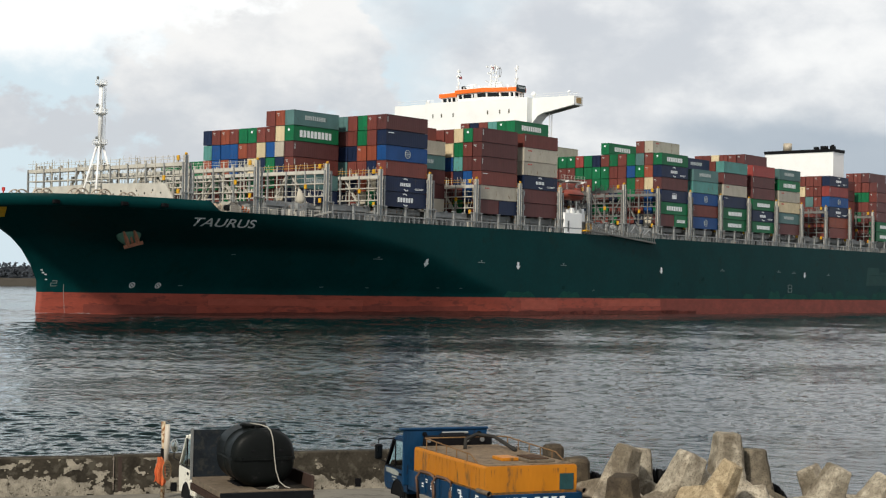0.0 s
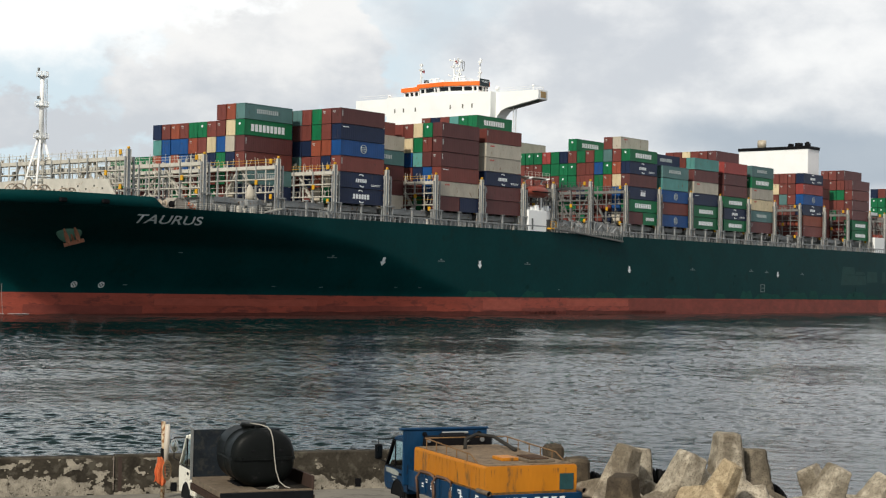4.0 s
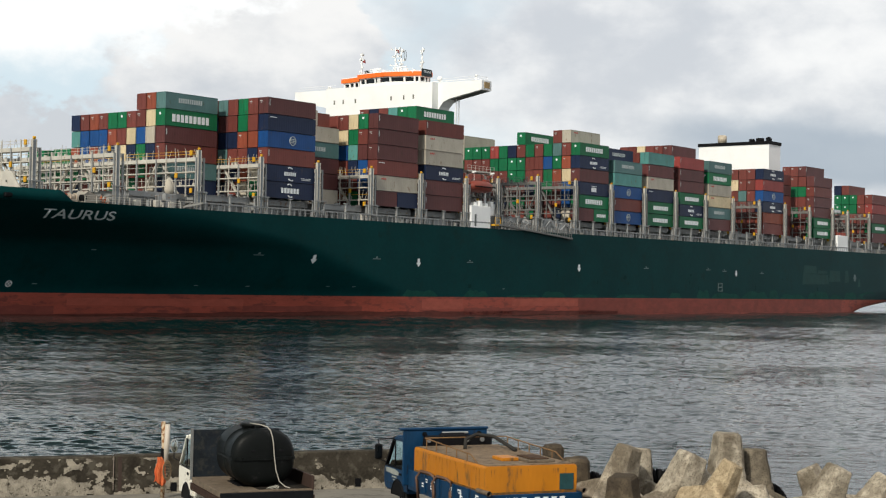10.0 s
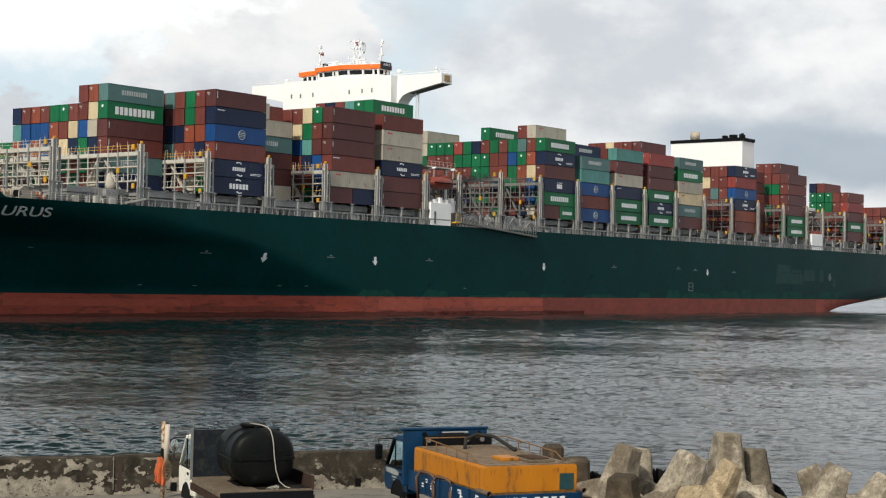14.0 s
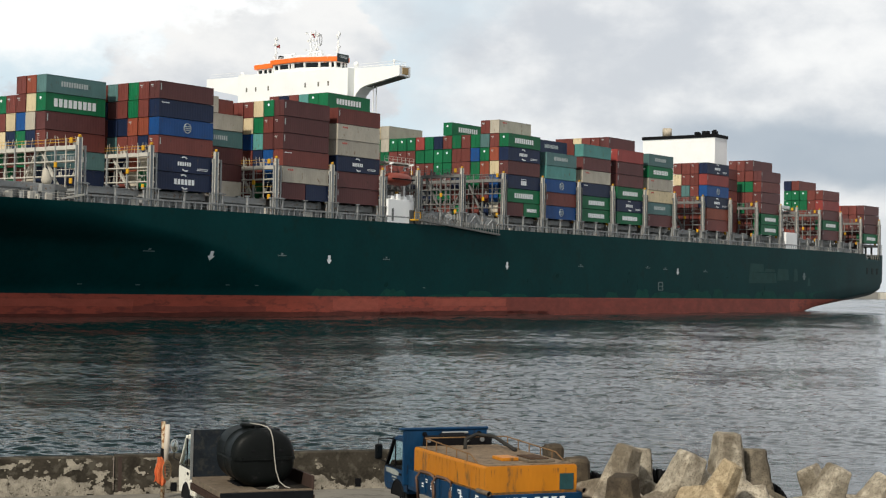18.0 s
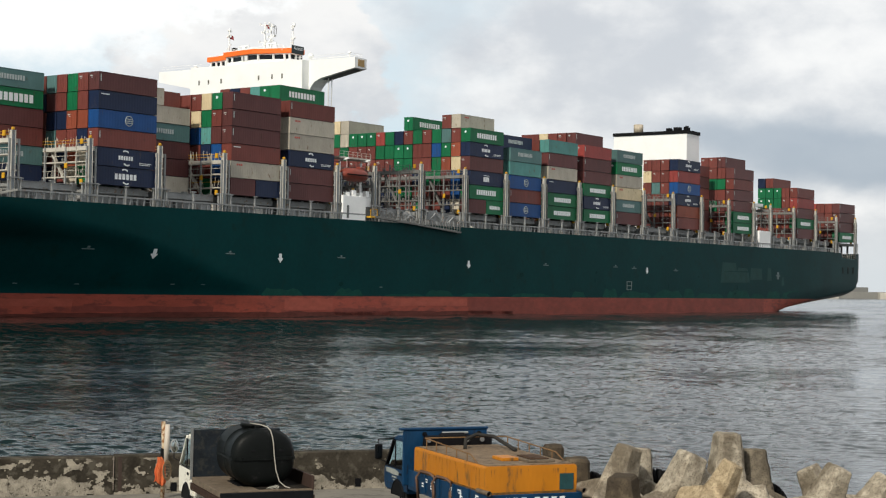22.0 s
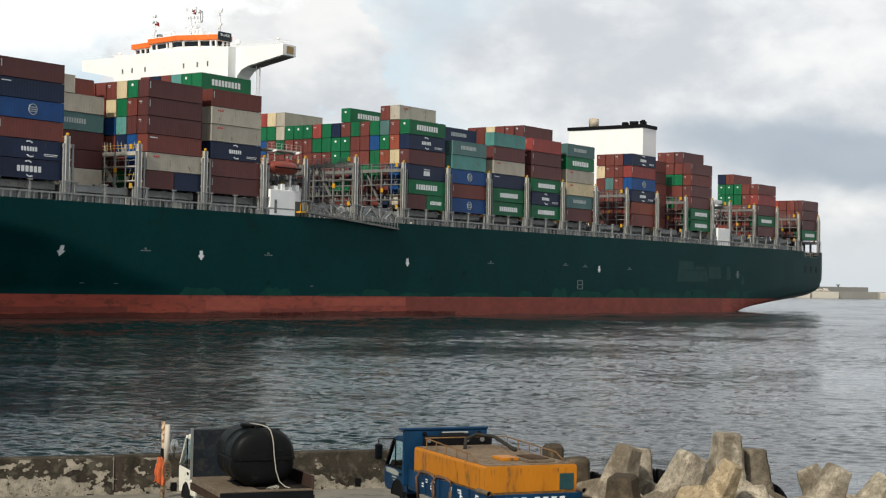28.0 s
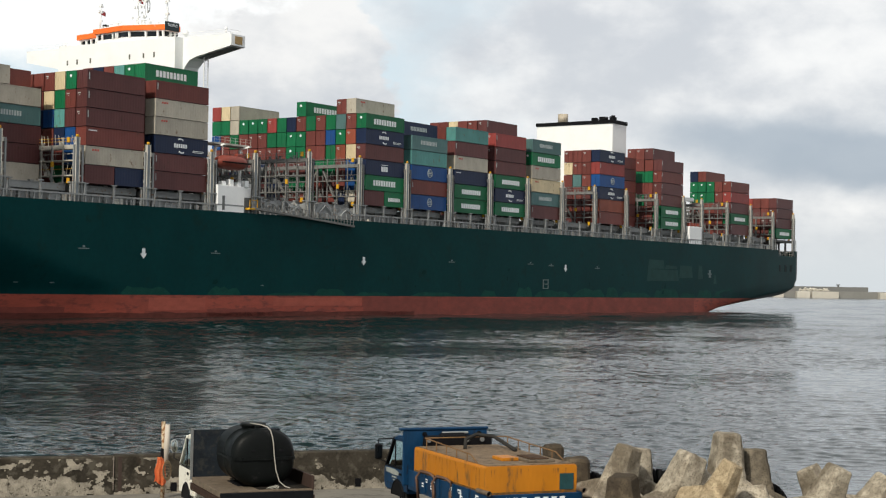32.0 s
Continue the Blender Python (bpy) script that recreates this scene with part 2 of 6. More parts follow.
ROPE = mat("pale_hose", (0.42, 0.40, 0.34), 0.7, vary=0.15, scale=8, bump=0.003)
VEST = mat("orange_vest_fabric", (0.80, 0.21, 0.075), 0.8, vary=0.2, scale=5, bump=0.02)
PEEL = mat("weathered_pole_wood", (0.26, 0.12, 0.05), 0.85, vary=0.5, scale=5, bump=0.01, stain=(0.62, 0.50, 0.34), stain_amount=0.62)
# blue-grey tone: the haze of distance is put into the trees' colour
TREES = mat("far_woods", (0.050, 0.058, 0.070), 0.95, vary=0.4, scale=0.12, bump=0)
LANDB = mat("far_concrete", (0.25, 0.245, 0.225), 0.9, vary=0.15, scale=0.05, bump=0)
LANDW = mat("far_sunlit_block", (0.62, 0.58, 0.50), 0.9, vary=0.1, scale=0.05, bump=0)


def water_material():
    m = bpy.data.materials.new("harbour_water")
    m.use_nodes = True
    n, l = m.node_tree.nodes, m.node_tree.links
    b = n["Principled BSDF"]
    b.inputs["Base Color"].default_value = (0.004, 0.014, 0.0135, 1)
    b.inputs["IOR"].default_value = 1.33
    tc = n.new("ShaderNodeTexCoord")
    # wind-roughened away from the shelter of the quay
    sep = n.new("ShaderNodeSeparateXYZ")
    l.new(tc.outputs["Object"], sep.inputs[0])
    wind = n.new("ShaderNodeMapRange")
    wind.inputs[1].default_value, wind.inputs[2].default_value = 120.0, 260.0
    wind.inputs[3].default_value, wind.inputs[4].default_value = 0.03, 0.12
    l.new(sep.outputs[1], wind.inputs[0])
    l.new(wind.outputs[0], b.inputs["Roughness"])
    prev = None
    for sc, dist, stretch, det in ((0.9, 0.035, 1.6, 3), (4.5, 0.020, 2.2, 3)):
        mp = n.new("ShaderNodeMapping")
        mp.inputs["Scale"].default_value = (1.0 / stretch, 1.0, 1.0)
        mp.inputs["Rotation"].default_value = (0, 0, 0.18)
        l.new(tc.outputs["Object"], mp.inputs[0])
        t = n.new("ShaderNodeTexNoise")
        t.inputs["Scale"].default_value = sc
        t.inputs["Detail"].default_value = det
        t.inputs["Roughness"].default_value = 0.55
        l.new(mp.outputs[0], t.inputs["Vector"])
        bp = n.new("ShaderNodeBump")
        bp.inputs["Strength"].default_value = 1.0
        bp.inputs["Distance"].default_value = dist
        l.new(t.outputs[0], bp.inputs["Height"])
        if prev:
            l.new(prev.outputs[0], bp.inputs["Normal"])
        prev = bp
    l.new(prev.outputs[0], b.inputs["Normal"])
    return m


# ---------------------------------------------------------------- mesh helpers
def mesh_of(name, bm, *mats):
    me = bpy.data.meshes.new(name)
    bm.normal_update()
    bm.to_mesh(me)
    bm.free()
    for m in mats:
        me.materials.append(m)
    return me


def part(name, bm, material, parent, label=""):
    """One mesh object under a thing or a part; bm may be a ready mesh."""
    me = bm if isinstance(bm, bpy.types.Mesh) else mesh_of(name, bm, material)
    ob = new(name, me)
    if parent:
        ob.parent = parent
    if label:
        ob["label"] = label
    return ob


def box(bm, x0, x1, y0, y1, z0, z1, bevel=0.0, m=0):
    vs = [bm.verts.new(v) for v in ((x0, y0, z0), (x1, y0, z0), (x1, y1, z0), (x0, y1, z0),
                                    (x0, y0, z1), (x1, y0, z1), (x1, y1, z1), (x0, y1, z1))]
    fs = [bm.faces.new([vs[i] for i in q]) for q in ((3, 2, 1, 0), (4, 5, 6, 7), (0, 1, 5, 4), (1, 2, 6, 5), (2, 3, 7, 6), (3, 0, 4, 7))]
    for f in fs:
        f.material_index = m
    if bevel:
        bmesh.ops.bevel(bm, geom=list({e for f in fs for e in f.edges}), offset=bevel, segments=1, affect='EDGES')
    return vs


def boxes(*rows, bevel=0.0):
    bm = bmesh.new()
    for r in rows:
        box(bm, *r, bevel=bevel)
    return bm


def beam(bm, a, b, w, h=None, m=0):
    """A square bar from a to b."""
    a, b = Vector(a), Vector(b)
    d = (b - a).normalized()
    s = d.cross(Vector((0, 0, 1)))
    if s.length < 1e-3:
        s = Vector((0, 1, 0))
    s.normalize()
    u = s.cross(d)
    h = h or w
    vs = []
    for c in (a, b):
        for i, j in ((-1, -1), (1, -1), (1, 1), (-1, 1)):
            vs.append(bm.verts.new(c + s * (i * w / 2) + u * (j * h / 2)))
    for q in ((3, 2, 1, 0), (4, 5, 6, 7), (0, 1, 5, 4), (1, 2, 6, 5), (2, 3, 7, 6), (3, 0, 4, 7)):
        f = bm.faces.new([vs[i] for i in q])
        f.material_index = m


def tube(bm, pts, r, seg=8, cap=True, m=0):
    """A round tube along pts; r one radius or one a point."""
    pts = [Vector(p) for p in pts]
    rings = []
    for i, p in enumerate(pts):
        d = (pts[min(i + 1, len(pts) - 1)] - pts[max(i - 1, 0)]).normalized()
        s = d.cross(Vector((0.13, 0.21, 1)))
        if s.length < 1e-3:
            s = d.cross(Vector((1, 0, 0)))
        s.normalize()
        u = d.cross(s)
        rad = r[i] if isinstance(r, (list, tuple)) else r
        rings.append([bm.verts.new(p + (s * math.cos(k * math.tau / seg) + u * math.sin(k * math.tau / seg)) * rad) for k in range(seg)])
    for a, b in zip(rings, rings[1:]):
        for k in range(seg):
            f = bm.faces.new((a[k], a[(k + 1) % seg], b[(k + 1) % seg], b[k]))
            f.smooth = seg > 6
            f.material_index = m
    if cap:
        bm.faces.new(rings[0][::-1]).material_index = m
        bm.faces.new(rings[-1]).material_index = m


def prism(bm, poly, axis, a, b, m=0):
    """Extrude a polygon of two coordinates along axis 0, 1 or 2 from a to b."""
    def put(p, v):
        q = list(p)
        q.insert(axis, v)
        return q
    va = [bm.verts.new(put(p, a)) for p in poly]
    vb = [bm.verts.new(put(p, b)) for p in poly]
    k = len(poly)
    fs = [bm.faces.new(va), bm.faces.new(vb[::-1])]
    for i in range(k):
        fs.append(bm.faces.new((va[i], vb[i], vb[(i + 1) % k], va[(i + 1) % k])))
    for f in fs:
        f.material_index = m
    bmesh.ops.recalc_face_normals(bm, faces=fs)


def letters(text, size, extrude=0.01):
    """A mesh of a word in the built-in font, in the plane x, z of its own space."""
    cu = bpy.data.curves.new("word", 'FONT')
    cu.body, cu.size, cu.extrude = text, size, extrude
    cu.align_x, cu.align_y = 'CENTER', 'CENTER'
    cu.offset = size * 0.012
    ob = new("word", cu)
    dg = bpy.context.evaluated_depsgraph_get()
    me = bpy.data.meshes.new_from_object(ob.evaluated_get(dg))
    bpy.data.objects.remove(ob)
    bpy.data.curves.remove(cu)
    me.transform(Matrix.Rotation(math.pi / 2, 4, 'X'))
    me.materials.clear()
    return me


# ---------------------------------------------------------------- water and far shores
def build_water():
    """One sheet to the horizon; in front of the quay it carries real waves, finer where it is near."""
    rng = np.random.default_rng(4)
    ys = [44.0]
    while ys[-1] < 130:
        ys.append(ys[-1] * 1.0021)
    while ys[-1] < 300:
        ys.append(ys[-1] * 1.0017)
    while ys[-1] < 640:
        ys.append(ys[-1] * 1.0042)
    while ys[-1] < 1300:
        ys.append(ys[-1] * 1.006)
    while ys[-1] < 4500:
        ys.append(ys[-1] * 1.03)
    ys = np.array(ys)
    us = np.linspace(-0.37, 0.45, 800)
    X = ys[:, None] * us[None, :]
    Y = np.repeat(ys[:, None], len(us), 1)
    Z = np.zeros_like(X)
    dy = np.gradient(ys)[:, None]
    steep = np.zeros_like(dy)
    for i in range(72):
        lam = 0.30 * (5.0 / 0.30) ** ((i + rng.random()) / 72)
        ang = rng.normal(1.5, 0.5) if i % 3 else rng.uniform(0, 3.1)
        k = 2 * math.pi / lam
        slope = 0.024 if lam < 1.1 else 0.010 if lam < 2.4 else 0.005
        fade = np.clip(lam / (2.2 * dy) - 0.6, 0, 1)
        steep += (fade * slope) ** 2 / 2
        Z += fade * slope / k * np.sin(k * (X * math.cos(ang) + Y * math.sin(ang)) + rng.random() * 6.28)
    for i in range(16):
        lam = rng.uniform(7, 22)
        ang = rng.normal(1.2, 1.0)
        k = 2 * math.pi / lam
        fade = np.clip(lam / (2.2 * dy) - 0.6, 0, 1)
        Z += fade * 0.005 / k * np.sin(k * (X * math.cos(ang) + Y * math.sin(ang)) + rng.random() * 6.28)
    # the open water is as steep as the sheltered, in longer waves
    Z *= np.clip(np.interp(ys, [60, 140, 260], [0.108, 0.100, 0.100])[:, None] / np.sqrt(steep + 1e-6), 0.6, 2.2)
    # gusts: patches of stronger and weaker ripple
    g = np.zeros_like(X)
    for i in range(7):
        ang, lam = rng.random() * 3.14, rng.uniform(25, 90)
        g += np.sin(2 * math.pi / lam * (X * math.cos(ang) + 2.2 * Y * math.sin(ang)) + rng.random() * 6.28)
    Z *= 1 + 0.17 * np.clip(g, -3, 3)
    Z[0, :] = Z[-1, :] = 0
    Z[:, 0] = Z[:, -1] = 0
    r, c = X.shape
    co = np.stack([X, Y, Z], -1).reshape(-1, 3)
    rim = np.array([(-4800, -700, 0), (4800, -700, 0), (4800, 4700, 0), (-4800, 4700, 0)], float)
    idx = np.arange(r * c).reshape(r, c)
    quads = np.stack([idx[:-1, :-1], idx[:-1, 1:], idx[1:, 1:], idx[1:, :-1]], -1).reshape(-1, 4)
    n0 = r * c
    ngons = [[n0, n0 + 1] + list(idx[0, ::-1]), [n0 + 1, n0 + 2] + list(idx[::-1, -1]), [n0 + 2, n0 + 3] + list(idx[-1, :]), [n0 + 3, n0] + list(idx[:, 0])]
    me = bpy.data.meshes.new("water")
    loops = np.concatenate([quads.ravel()] + [np.array(q) for q in ngons])
    starts = np.concatenate([np.arange(len(quads)) * 4, len(quads) * 4 + np.cumsum([0] + [len(q) for q in ngons[:-1]])])
    me.vertices.add(n0 + 4)
    me.vertices.foreach_set("co", np.concatenate([co, rim]).ravel().astype(np.float32))
    me.loops.add(len(loops))
    me.loops.foreach_set("vertex_index", loops.astype(np.int32))
    me.polygons.add(len(starts))
    me.polygons.foreach_set("loop_start", starts.astype(np.int32))
    me.polygons.foreach_set("use_smooth", np.concatenate([np.ones(len(quads), bool), np.zeros(4, bool)]))
    me.update(calc_edges=True)
    me.validate()
    me.materials.append(water_material())
    ob = new("water", me)
    return tagged(ob, "rippled grey-blue harbour water under a cloudy sky", "water", kind="structure")


water = build_water()


def build_far_shores():
    rnd = random.Random(5)
    bm = boxes((-520, -195, 950, 990, -1, 3.6), (-520, -205, 953, 990, 3.6, 4.6))
    ob = new("far_quay", mesh_of("far_quay", bm, mat("far_quay_stone", (0.085, 0.075, 0.062), 0.9, vary=0.2, scale=0.2, bump=0)))
    tagged(ob, "low dark stone quay on the far side of the harbour", "quay", kind="structure")
    bm = bmesh.new()
    for i in range(1500):
        x = rnd.uniform(-420, -197)
        top = 14.0 + 1.6 * math.sin(x * 0.045) + 0.8 * math.sin(x * 0.13 + 1) - max(0, x + 262) * 0.07
        z = rnd.uniform(5.5, top)
        r = rnd.uniform(.35, .8)
        m = Matrix.Translation((x, 985 + rnd.uniform(-8, 8), z)) @ Matrix.Diagonal((r * 1.4, r, r, 1))
        bmesh.ops.create_icosphere(bm, subdivisions=1, radius=1, matrix=m)
    for k in range(30):
        x = -520 + k * 11
        box(bm, x, x + 11, 986, 998, 3, 11.6 + 1.4 * math.sin(x * .045) - max(0, x + 262) * .07)
    for v in bm.verts:
        v.co += Vector((rnd.uniform(-.3, .3), 0, rnd.uniform(-.3, .3)))
    ob = new("far_woods", mesh_of("far_woods", bm, TREES))
    tagged(ob, "dark wooded shore beyond the harbour quay", "woods", kind="stuff")
    bm = boxes((-236, -214, 960, 975, 4.6, 8.0), (-233, -217, 958, 976, 8.0, 8.6))
    ob = new("harbour_shed", mesh_of("harbour_shed", bm, LANDW))
    tagged(ob, "small pale flat-roofed shed on the far quay", "shed")
    bm = boxes((256, 760, 1240, 1262, -1, 5.4))
    ob = new("breakwater", mesh_of("breakwater", bm, LANDB))
    tagged(ob, "long grey concrete breakwater across the harbour mouth", "breakwater", kind="structure")
    par = part("parapet", boxes((277, 341, 1250, 1256, 5.4, 9.0)), mat("far_dark_concrete", (0.19, 0.19, 0.18), .9, vary=.15, scale=.05, bump=0), ob, "darker raised parapet")
    for x0, x1 in ((262, 270), (280.5, 291), (292.5, 313.5), (346, 372), (430, 470)):
        ob = new("concrete_block", mesh_of("concrete_block", boxes((x0, x1, 1234, 1240, -1, 5.0), bevel=0.2), LANDW))
        tagged(ob, "pale concrete caisson block standing along the breakwater", "concrete block", "breakwater blocks")
    bm = bmesh.new()
    for i in range(40):
        x = 286 + rnd.uniform(0, 21)
        m = Matrix.Translation((x, 1245, 5.6 + rnd.uniform(0, .9))) @ Euler((rnd.random() * 3, rnd.random() * 3, rnd.random() * 3)).to_matrix().to_4x4()
        bmesh.ops.create_cone(bm, cap_ends=True, segments=6, radius1=1.0, radius2=.5, depth=3.4, matrix=m)
    ob = new("armour_heap", mesh_of("armour_heap", bm, LANDW))
    tagged(ob, "heap of pale concrete armour units on the breakwater", "armour stones", kind="stuff")
    bm = boxes((317, 318.2, 1252, 1253.4, 9.0, 10.2), (316.5, 318.7, 1251.4, 1254, 10.2, 11.0))
    ob = new("beacon", mesh_of("beacon", bm, STEEL_D))
    tagged(ob, "small dark beacon on the breakwater's parapet", "beacon")


build_far_shores()


# ---------------------------------------------------------------- the ship's hull
def lerp_table(t, table):
    for (a, va), (b, vb) in zip(table, table[1:]):
        if t <= b:
            return va + (vb - va) * max(0.0, (t - a)) / (b - a)
    return table[-1][1]


STEM = ((-2, 0.2), (3.4, 0.5), (5.8, 0.4), (7.9, -0.6), (10.5, -2.4), (13, -4.7), (14.8, -7.0), (17.9, -10.6), (20, -12.6))
FULL = ((-2, 122), (0, 115), (4.5, 97), (7.2, 88), (11, 76), (14.4, 62), (17.9, 46), (20, 40))
DECK_Z = 17.9


COUNTER = ((300, -3), (309, -1.6), (319, 0), (329, 1.15), (341, 2.35), (352, 3.3), (364, 4.35), (370, 5.1), (372.4, 6.0), (373, 7.2))


def half_breadth(x, z):
    x0 = lerp_table(z, STEM)
    zs = z if z > 4.5 else 4.5 - (4.5 - z) * .25      # wall-sided below the flare
    x1 = lerp_table(zs, FULL)
    if x > 300:
        b = 25.5 - 1.6 * (max(0.0, x - 325) / 45.0) ** 2
        d = (z - lerp_table(x, COUNTER)) / 1.7
        run = max(0.0, min(1.0, 1 - (z - lerp_table(x, COUNTER)) / 5.5))      # the lines draw in towards the stern
        b -= lerp_table(x, ((300, 0.0), (318, 1.6), (345, 1.2), (373, .3))) * run ** 2
        return b - (lerp_table(x, ((308, 1.2), (317, 4.4), (330, 5.0), (352, 4.4), (373, 2.2))) * (1 - max(0.0, d)) ** 1.15 if d < 1 else 0.0)
    if x >= x1:
        return 25.5
    s = max(0.0, (x1 - x) / (x1 - x0))
    k = min(1.0, max(0.0, zs / 19.0))
    n, p = 1.28 + 1.98 * min(1.0, max(0.0, (k - .62) / .32)) ** 1.5, 1.0 - 0.5 * k
    return 25.5 * max(0.0, 1 - s ** n) ** p


STERN = ((-2, 306.7), (-1.6, 309), (0, 319), (1.15, 329), (2.35, 341), (3.3, 352), (4.35, 364), (5.1, 370), (6.0, 372.4), (7.2, 373.0), (20, 373.0))


def stern_x(z):
    return lerp_table(z, STERN)


def hull_strip(zs, x_end=None):
    """Both sides of the hull between levels zs, closed across the stern."""
    bm = bmesh.new()
    fr = [0, .003, .007, .012, .018] + [.025 + .0075 * i for i in range(42)] + [.36, .45, .55, .65, .75] + [.80 + .01 * i for i in range(16)] + [.955, .96, .965, .97, .975, .98, .984, .988, .992, .996, 1]
    grid = []
    for z in zs:
        a, b = lerp_table(z, STEM), (x_end or stern_x(z))
        row = []
        for sgn in (-1, 1):
            line = []
            for u in fr:
                x = a + (b - a) * u
                line.append(bm.verts.new((x, sgn * half_breadth(x, z), z)))
            row.append(line)
        grid.append(row)
    for r0, r1 in zip(grid, grid[1:]):
        for side in (0, 1):
            for i in range(len(fr) - 1):
                q = (r0[side][i], r0[side][i + 1], r1[side][i + 1], r1[side][i])
                f = bm.faces.new(q if side == 0 else q[::-1])
                f.smooth = True
        if not x_end:
            bm.faces.new((r0[0][-1], r0[1][-1], r1[1][-1], r1[0][-1]))
    for v in bm.verts:      # the sides are cut down round the mooring deck
        if 356.2 < v.co.x < 370.2 and v.co.z > 16.3:
            v.co.z = 16.3
    bmesh.ops.remove_doubles(bm, verts=bm.verts, dist=0.002)
    bmesh.ops.dissolve_degenerate(bm, edges=bm.edges, dist=0.002)
    return bm


ship = new("container_ship")
tagged(ship, "large dark green container ship with red waterline band under way", "ship")
aboard.append((ship, Matrix.Identity(4)))
hull = part("hull", hull_strip([3.7] + [4.2 + .55 * i for i in range(20)] + [15.2, 15.8, 16.5, 17.2, DECK_Z]), HULL_G, ship, "dark green painted steel hull")
part("boot_topping", hull_strip([-2.0, -0.8, 0, .4, .8, 1.2, 1.6, 2.0, 2.4, 2.8, 3.25, 3.7]), HULL_R, ship, "worn red waterline band")


def bow_bulwark():
    """The rail round the bow, flaring on above the deck and ending in a slope."""
    bm = bmesh.new()
    us = [.0, .004, .012, .025] + [.04 + .03 * i for i in range(33)]
    a0 = lerp_table(DECK_Z, STEM)
    for sgn in (-1, 1):
        prev = None
        for u in us:
            x = a0 + (25.0 - a0) * u
            top = 19.75 - .012 * max(0.0, x) if x <= 17.6 else max(DECK_Z + .02, 19.54 - (x - 17.6) * .75)
            t0 = lerp_table(top, STEM)
            xt = t0 + (25.0 - t0) * u
            y0, y1 = half_breadth(x, DECK_Z), half_breadth(xt, top) + .16 * min(1.0, u * 6) * (top - DECK_Z) / 1.85
            row = [bm.verts.new(v) for v in ((x, sgn * y0, DECK_Z), (xt, sgn * y1, top), (xt + .3, sgn * max(0, y1 - .3), top), (x + .3, sgn * max(0, y0 - .4), DECK_Z))]
            if prev:
                for p, q in ((0, 1), (1, 2), (2, 3)):
                    bm.faces.new((prev[p], row[p], row[q], prev[q])).smooth = p == 0
            prev = row
    bmesh.ops.remove_doubles(bm, verts=bm.verts, dist=0.01)
    bmesh.ops.recalc_face_normals(bm, faces=bm.faces)
    return bm


part("bow_bulwark", bow_bulwark(), HULL_G, ship)


def deck_sheet():
    bm = bmesh.new()
    xs = [-9.5, -6, -2, 4, 10, 18, 28, 40, 60, 120, 200, 280, 325, 345, 355.6]
    a = [bm.verts.new((x, -max(0, half_breadth(x, DECK_Z) - .1), DECK_Z - .15)) for x in xs]
    b = [bm.verts.new((x, max(0, half_breadth(x, DECK_Z) - .1), DECK_Z - .15)) for x in xs]
    for i in range(len(xs) - 1):
        bm.faces.new((a[i], a[i + 1], b[i + 1], b[i]))
    return bm


part("deck", deck_sheet(), STEEL_D, ship, "grey steel main deck")


# ---- marks on the hull
def on_hull(me, lift=0.03):
    """Lay a flat mesh, drawn in x and z, onto the port side."""
    for v in me.vertices:
        v.co.y = -half_breadth(v.co.x, v.co.z) - lift - v.co.y * 0.5
    return me


def hull_mark(name, polys, material, label=""):
    bm = bmesh.new()
    for poly in polys:
        f = bm.faces.new([bm.verts.new((x, 0, z)) for x, z in poly])
    bmesh.ops.triangulate(bm, faces=bm.faces)
    me = on_hull(mesh_of(name, bm, material))
    return part(name, me, material, ship, label)


def arrow_poly(x, z, s=1.0):
    return [[(x - .45 * s, z + .9 * s), (x + .45 * s, z + .9 * s), (x + .45 * s, z - .1 * s), (x - .45 * s, z - .1 * s)],
            [(x - .95 * s, z - .1 * s), (x + .95 * s, z - .1 * s), (x, z - 1.15 * s)]]


FADED = mat("faded_white_marking", (0.17, 0.22, 0.22), .6, vary=.2, scale=2, bump=0)
for x in (73.4, 102.7, 159.5, 234.0):
    hull_mark("tug_arrow", arrow_poly(x, 10.4, .8), LETTER, "white downward arrow")
for x, z in ((61.2, 10.7), (90.2, 10.7), (119.2, 10.7), (188.6, 10.7), (218.9, 10.9), (227.6, 10.7), (248.6, 10.5)):
    hull_mark("frame_mark", [[(x - 1.1, z), (x + 1.1, z), (x + 1.1, z + .16), (x - 1.1, z + .16)],
                             [(x - .25, z + .25), (x + .25, z + .25), (x + .25, z + .55), (x - .25, z + .55)]], FADED)
for x, z in ((52, 5.2), (79, 5.4), (85, 5.4), (31.0, 10.8), (24.3, 5.1), (62, 5.2), (131, 5.4)):
    hull_mark("small_mark", [[(x - .4, z), (x + .4, z), (x + .4, z + .13), (x - .4, z + .13)]], FADED)


def ring_polys(x, z, r0, r1, k=16):
    out = []
    for i in range(k):
        a, b = i * math.tau / k, (i + 1) * math.tau / k
        out.append([(x + r0 * math.cos(a), z + r0 * math.sin(a)), (x + r1 * math.cos(a), z + r1 * math.sin(a)),
                    (x + r1 * math.cos(b), z + r1 * math.sin(b)), (x + r0 * math.cos(b), z + r0 * math.sin(b))])
    return out


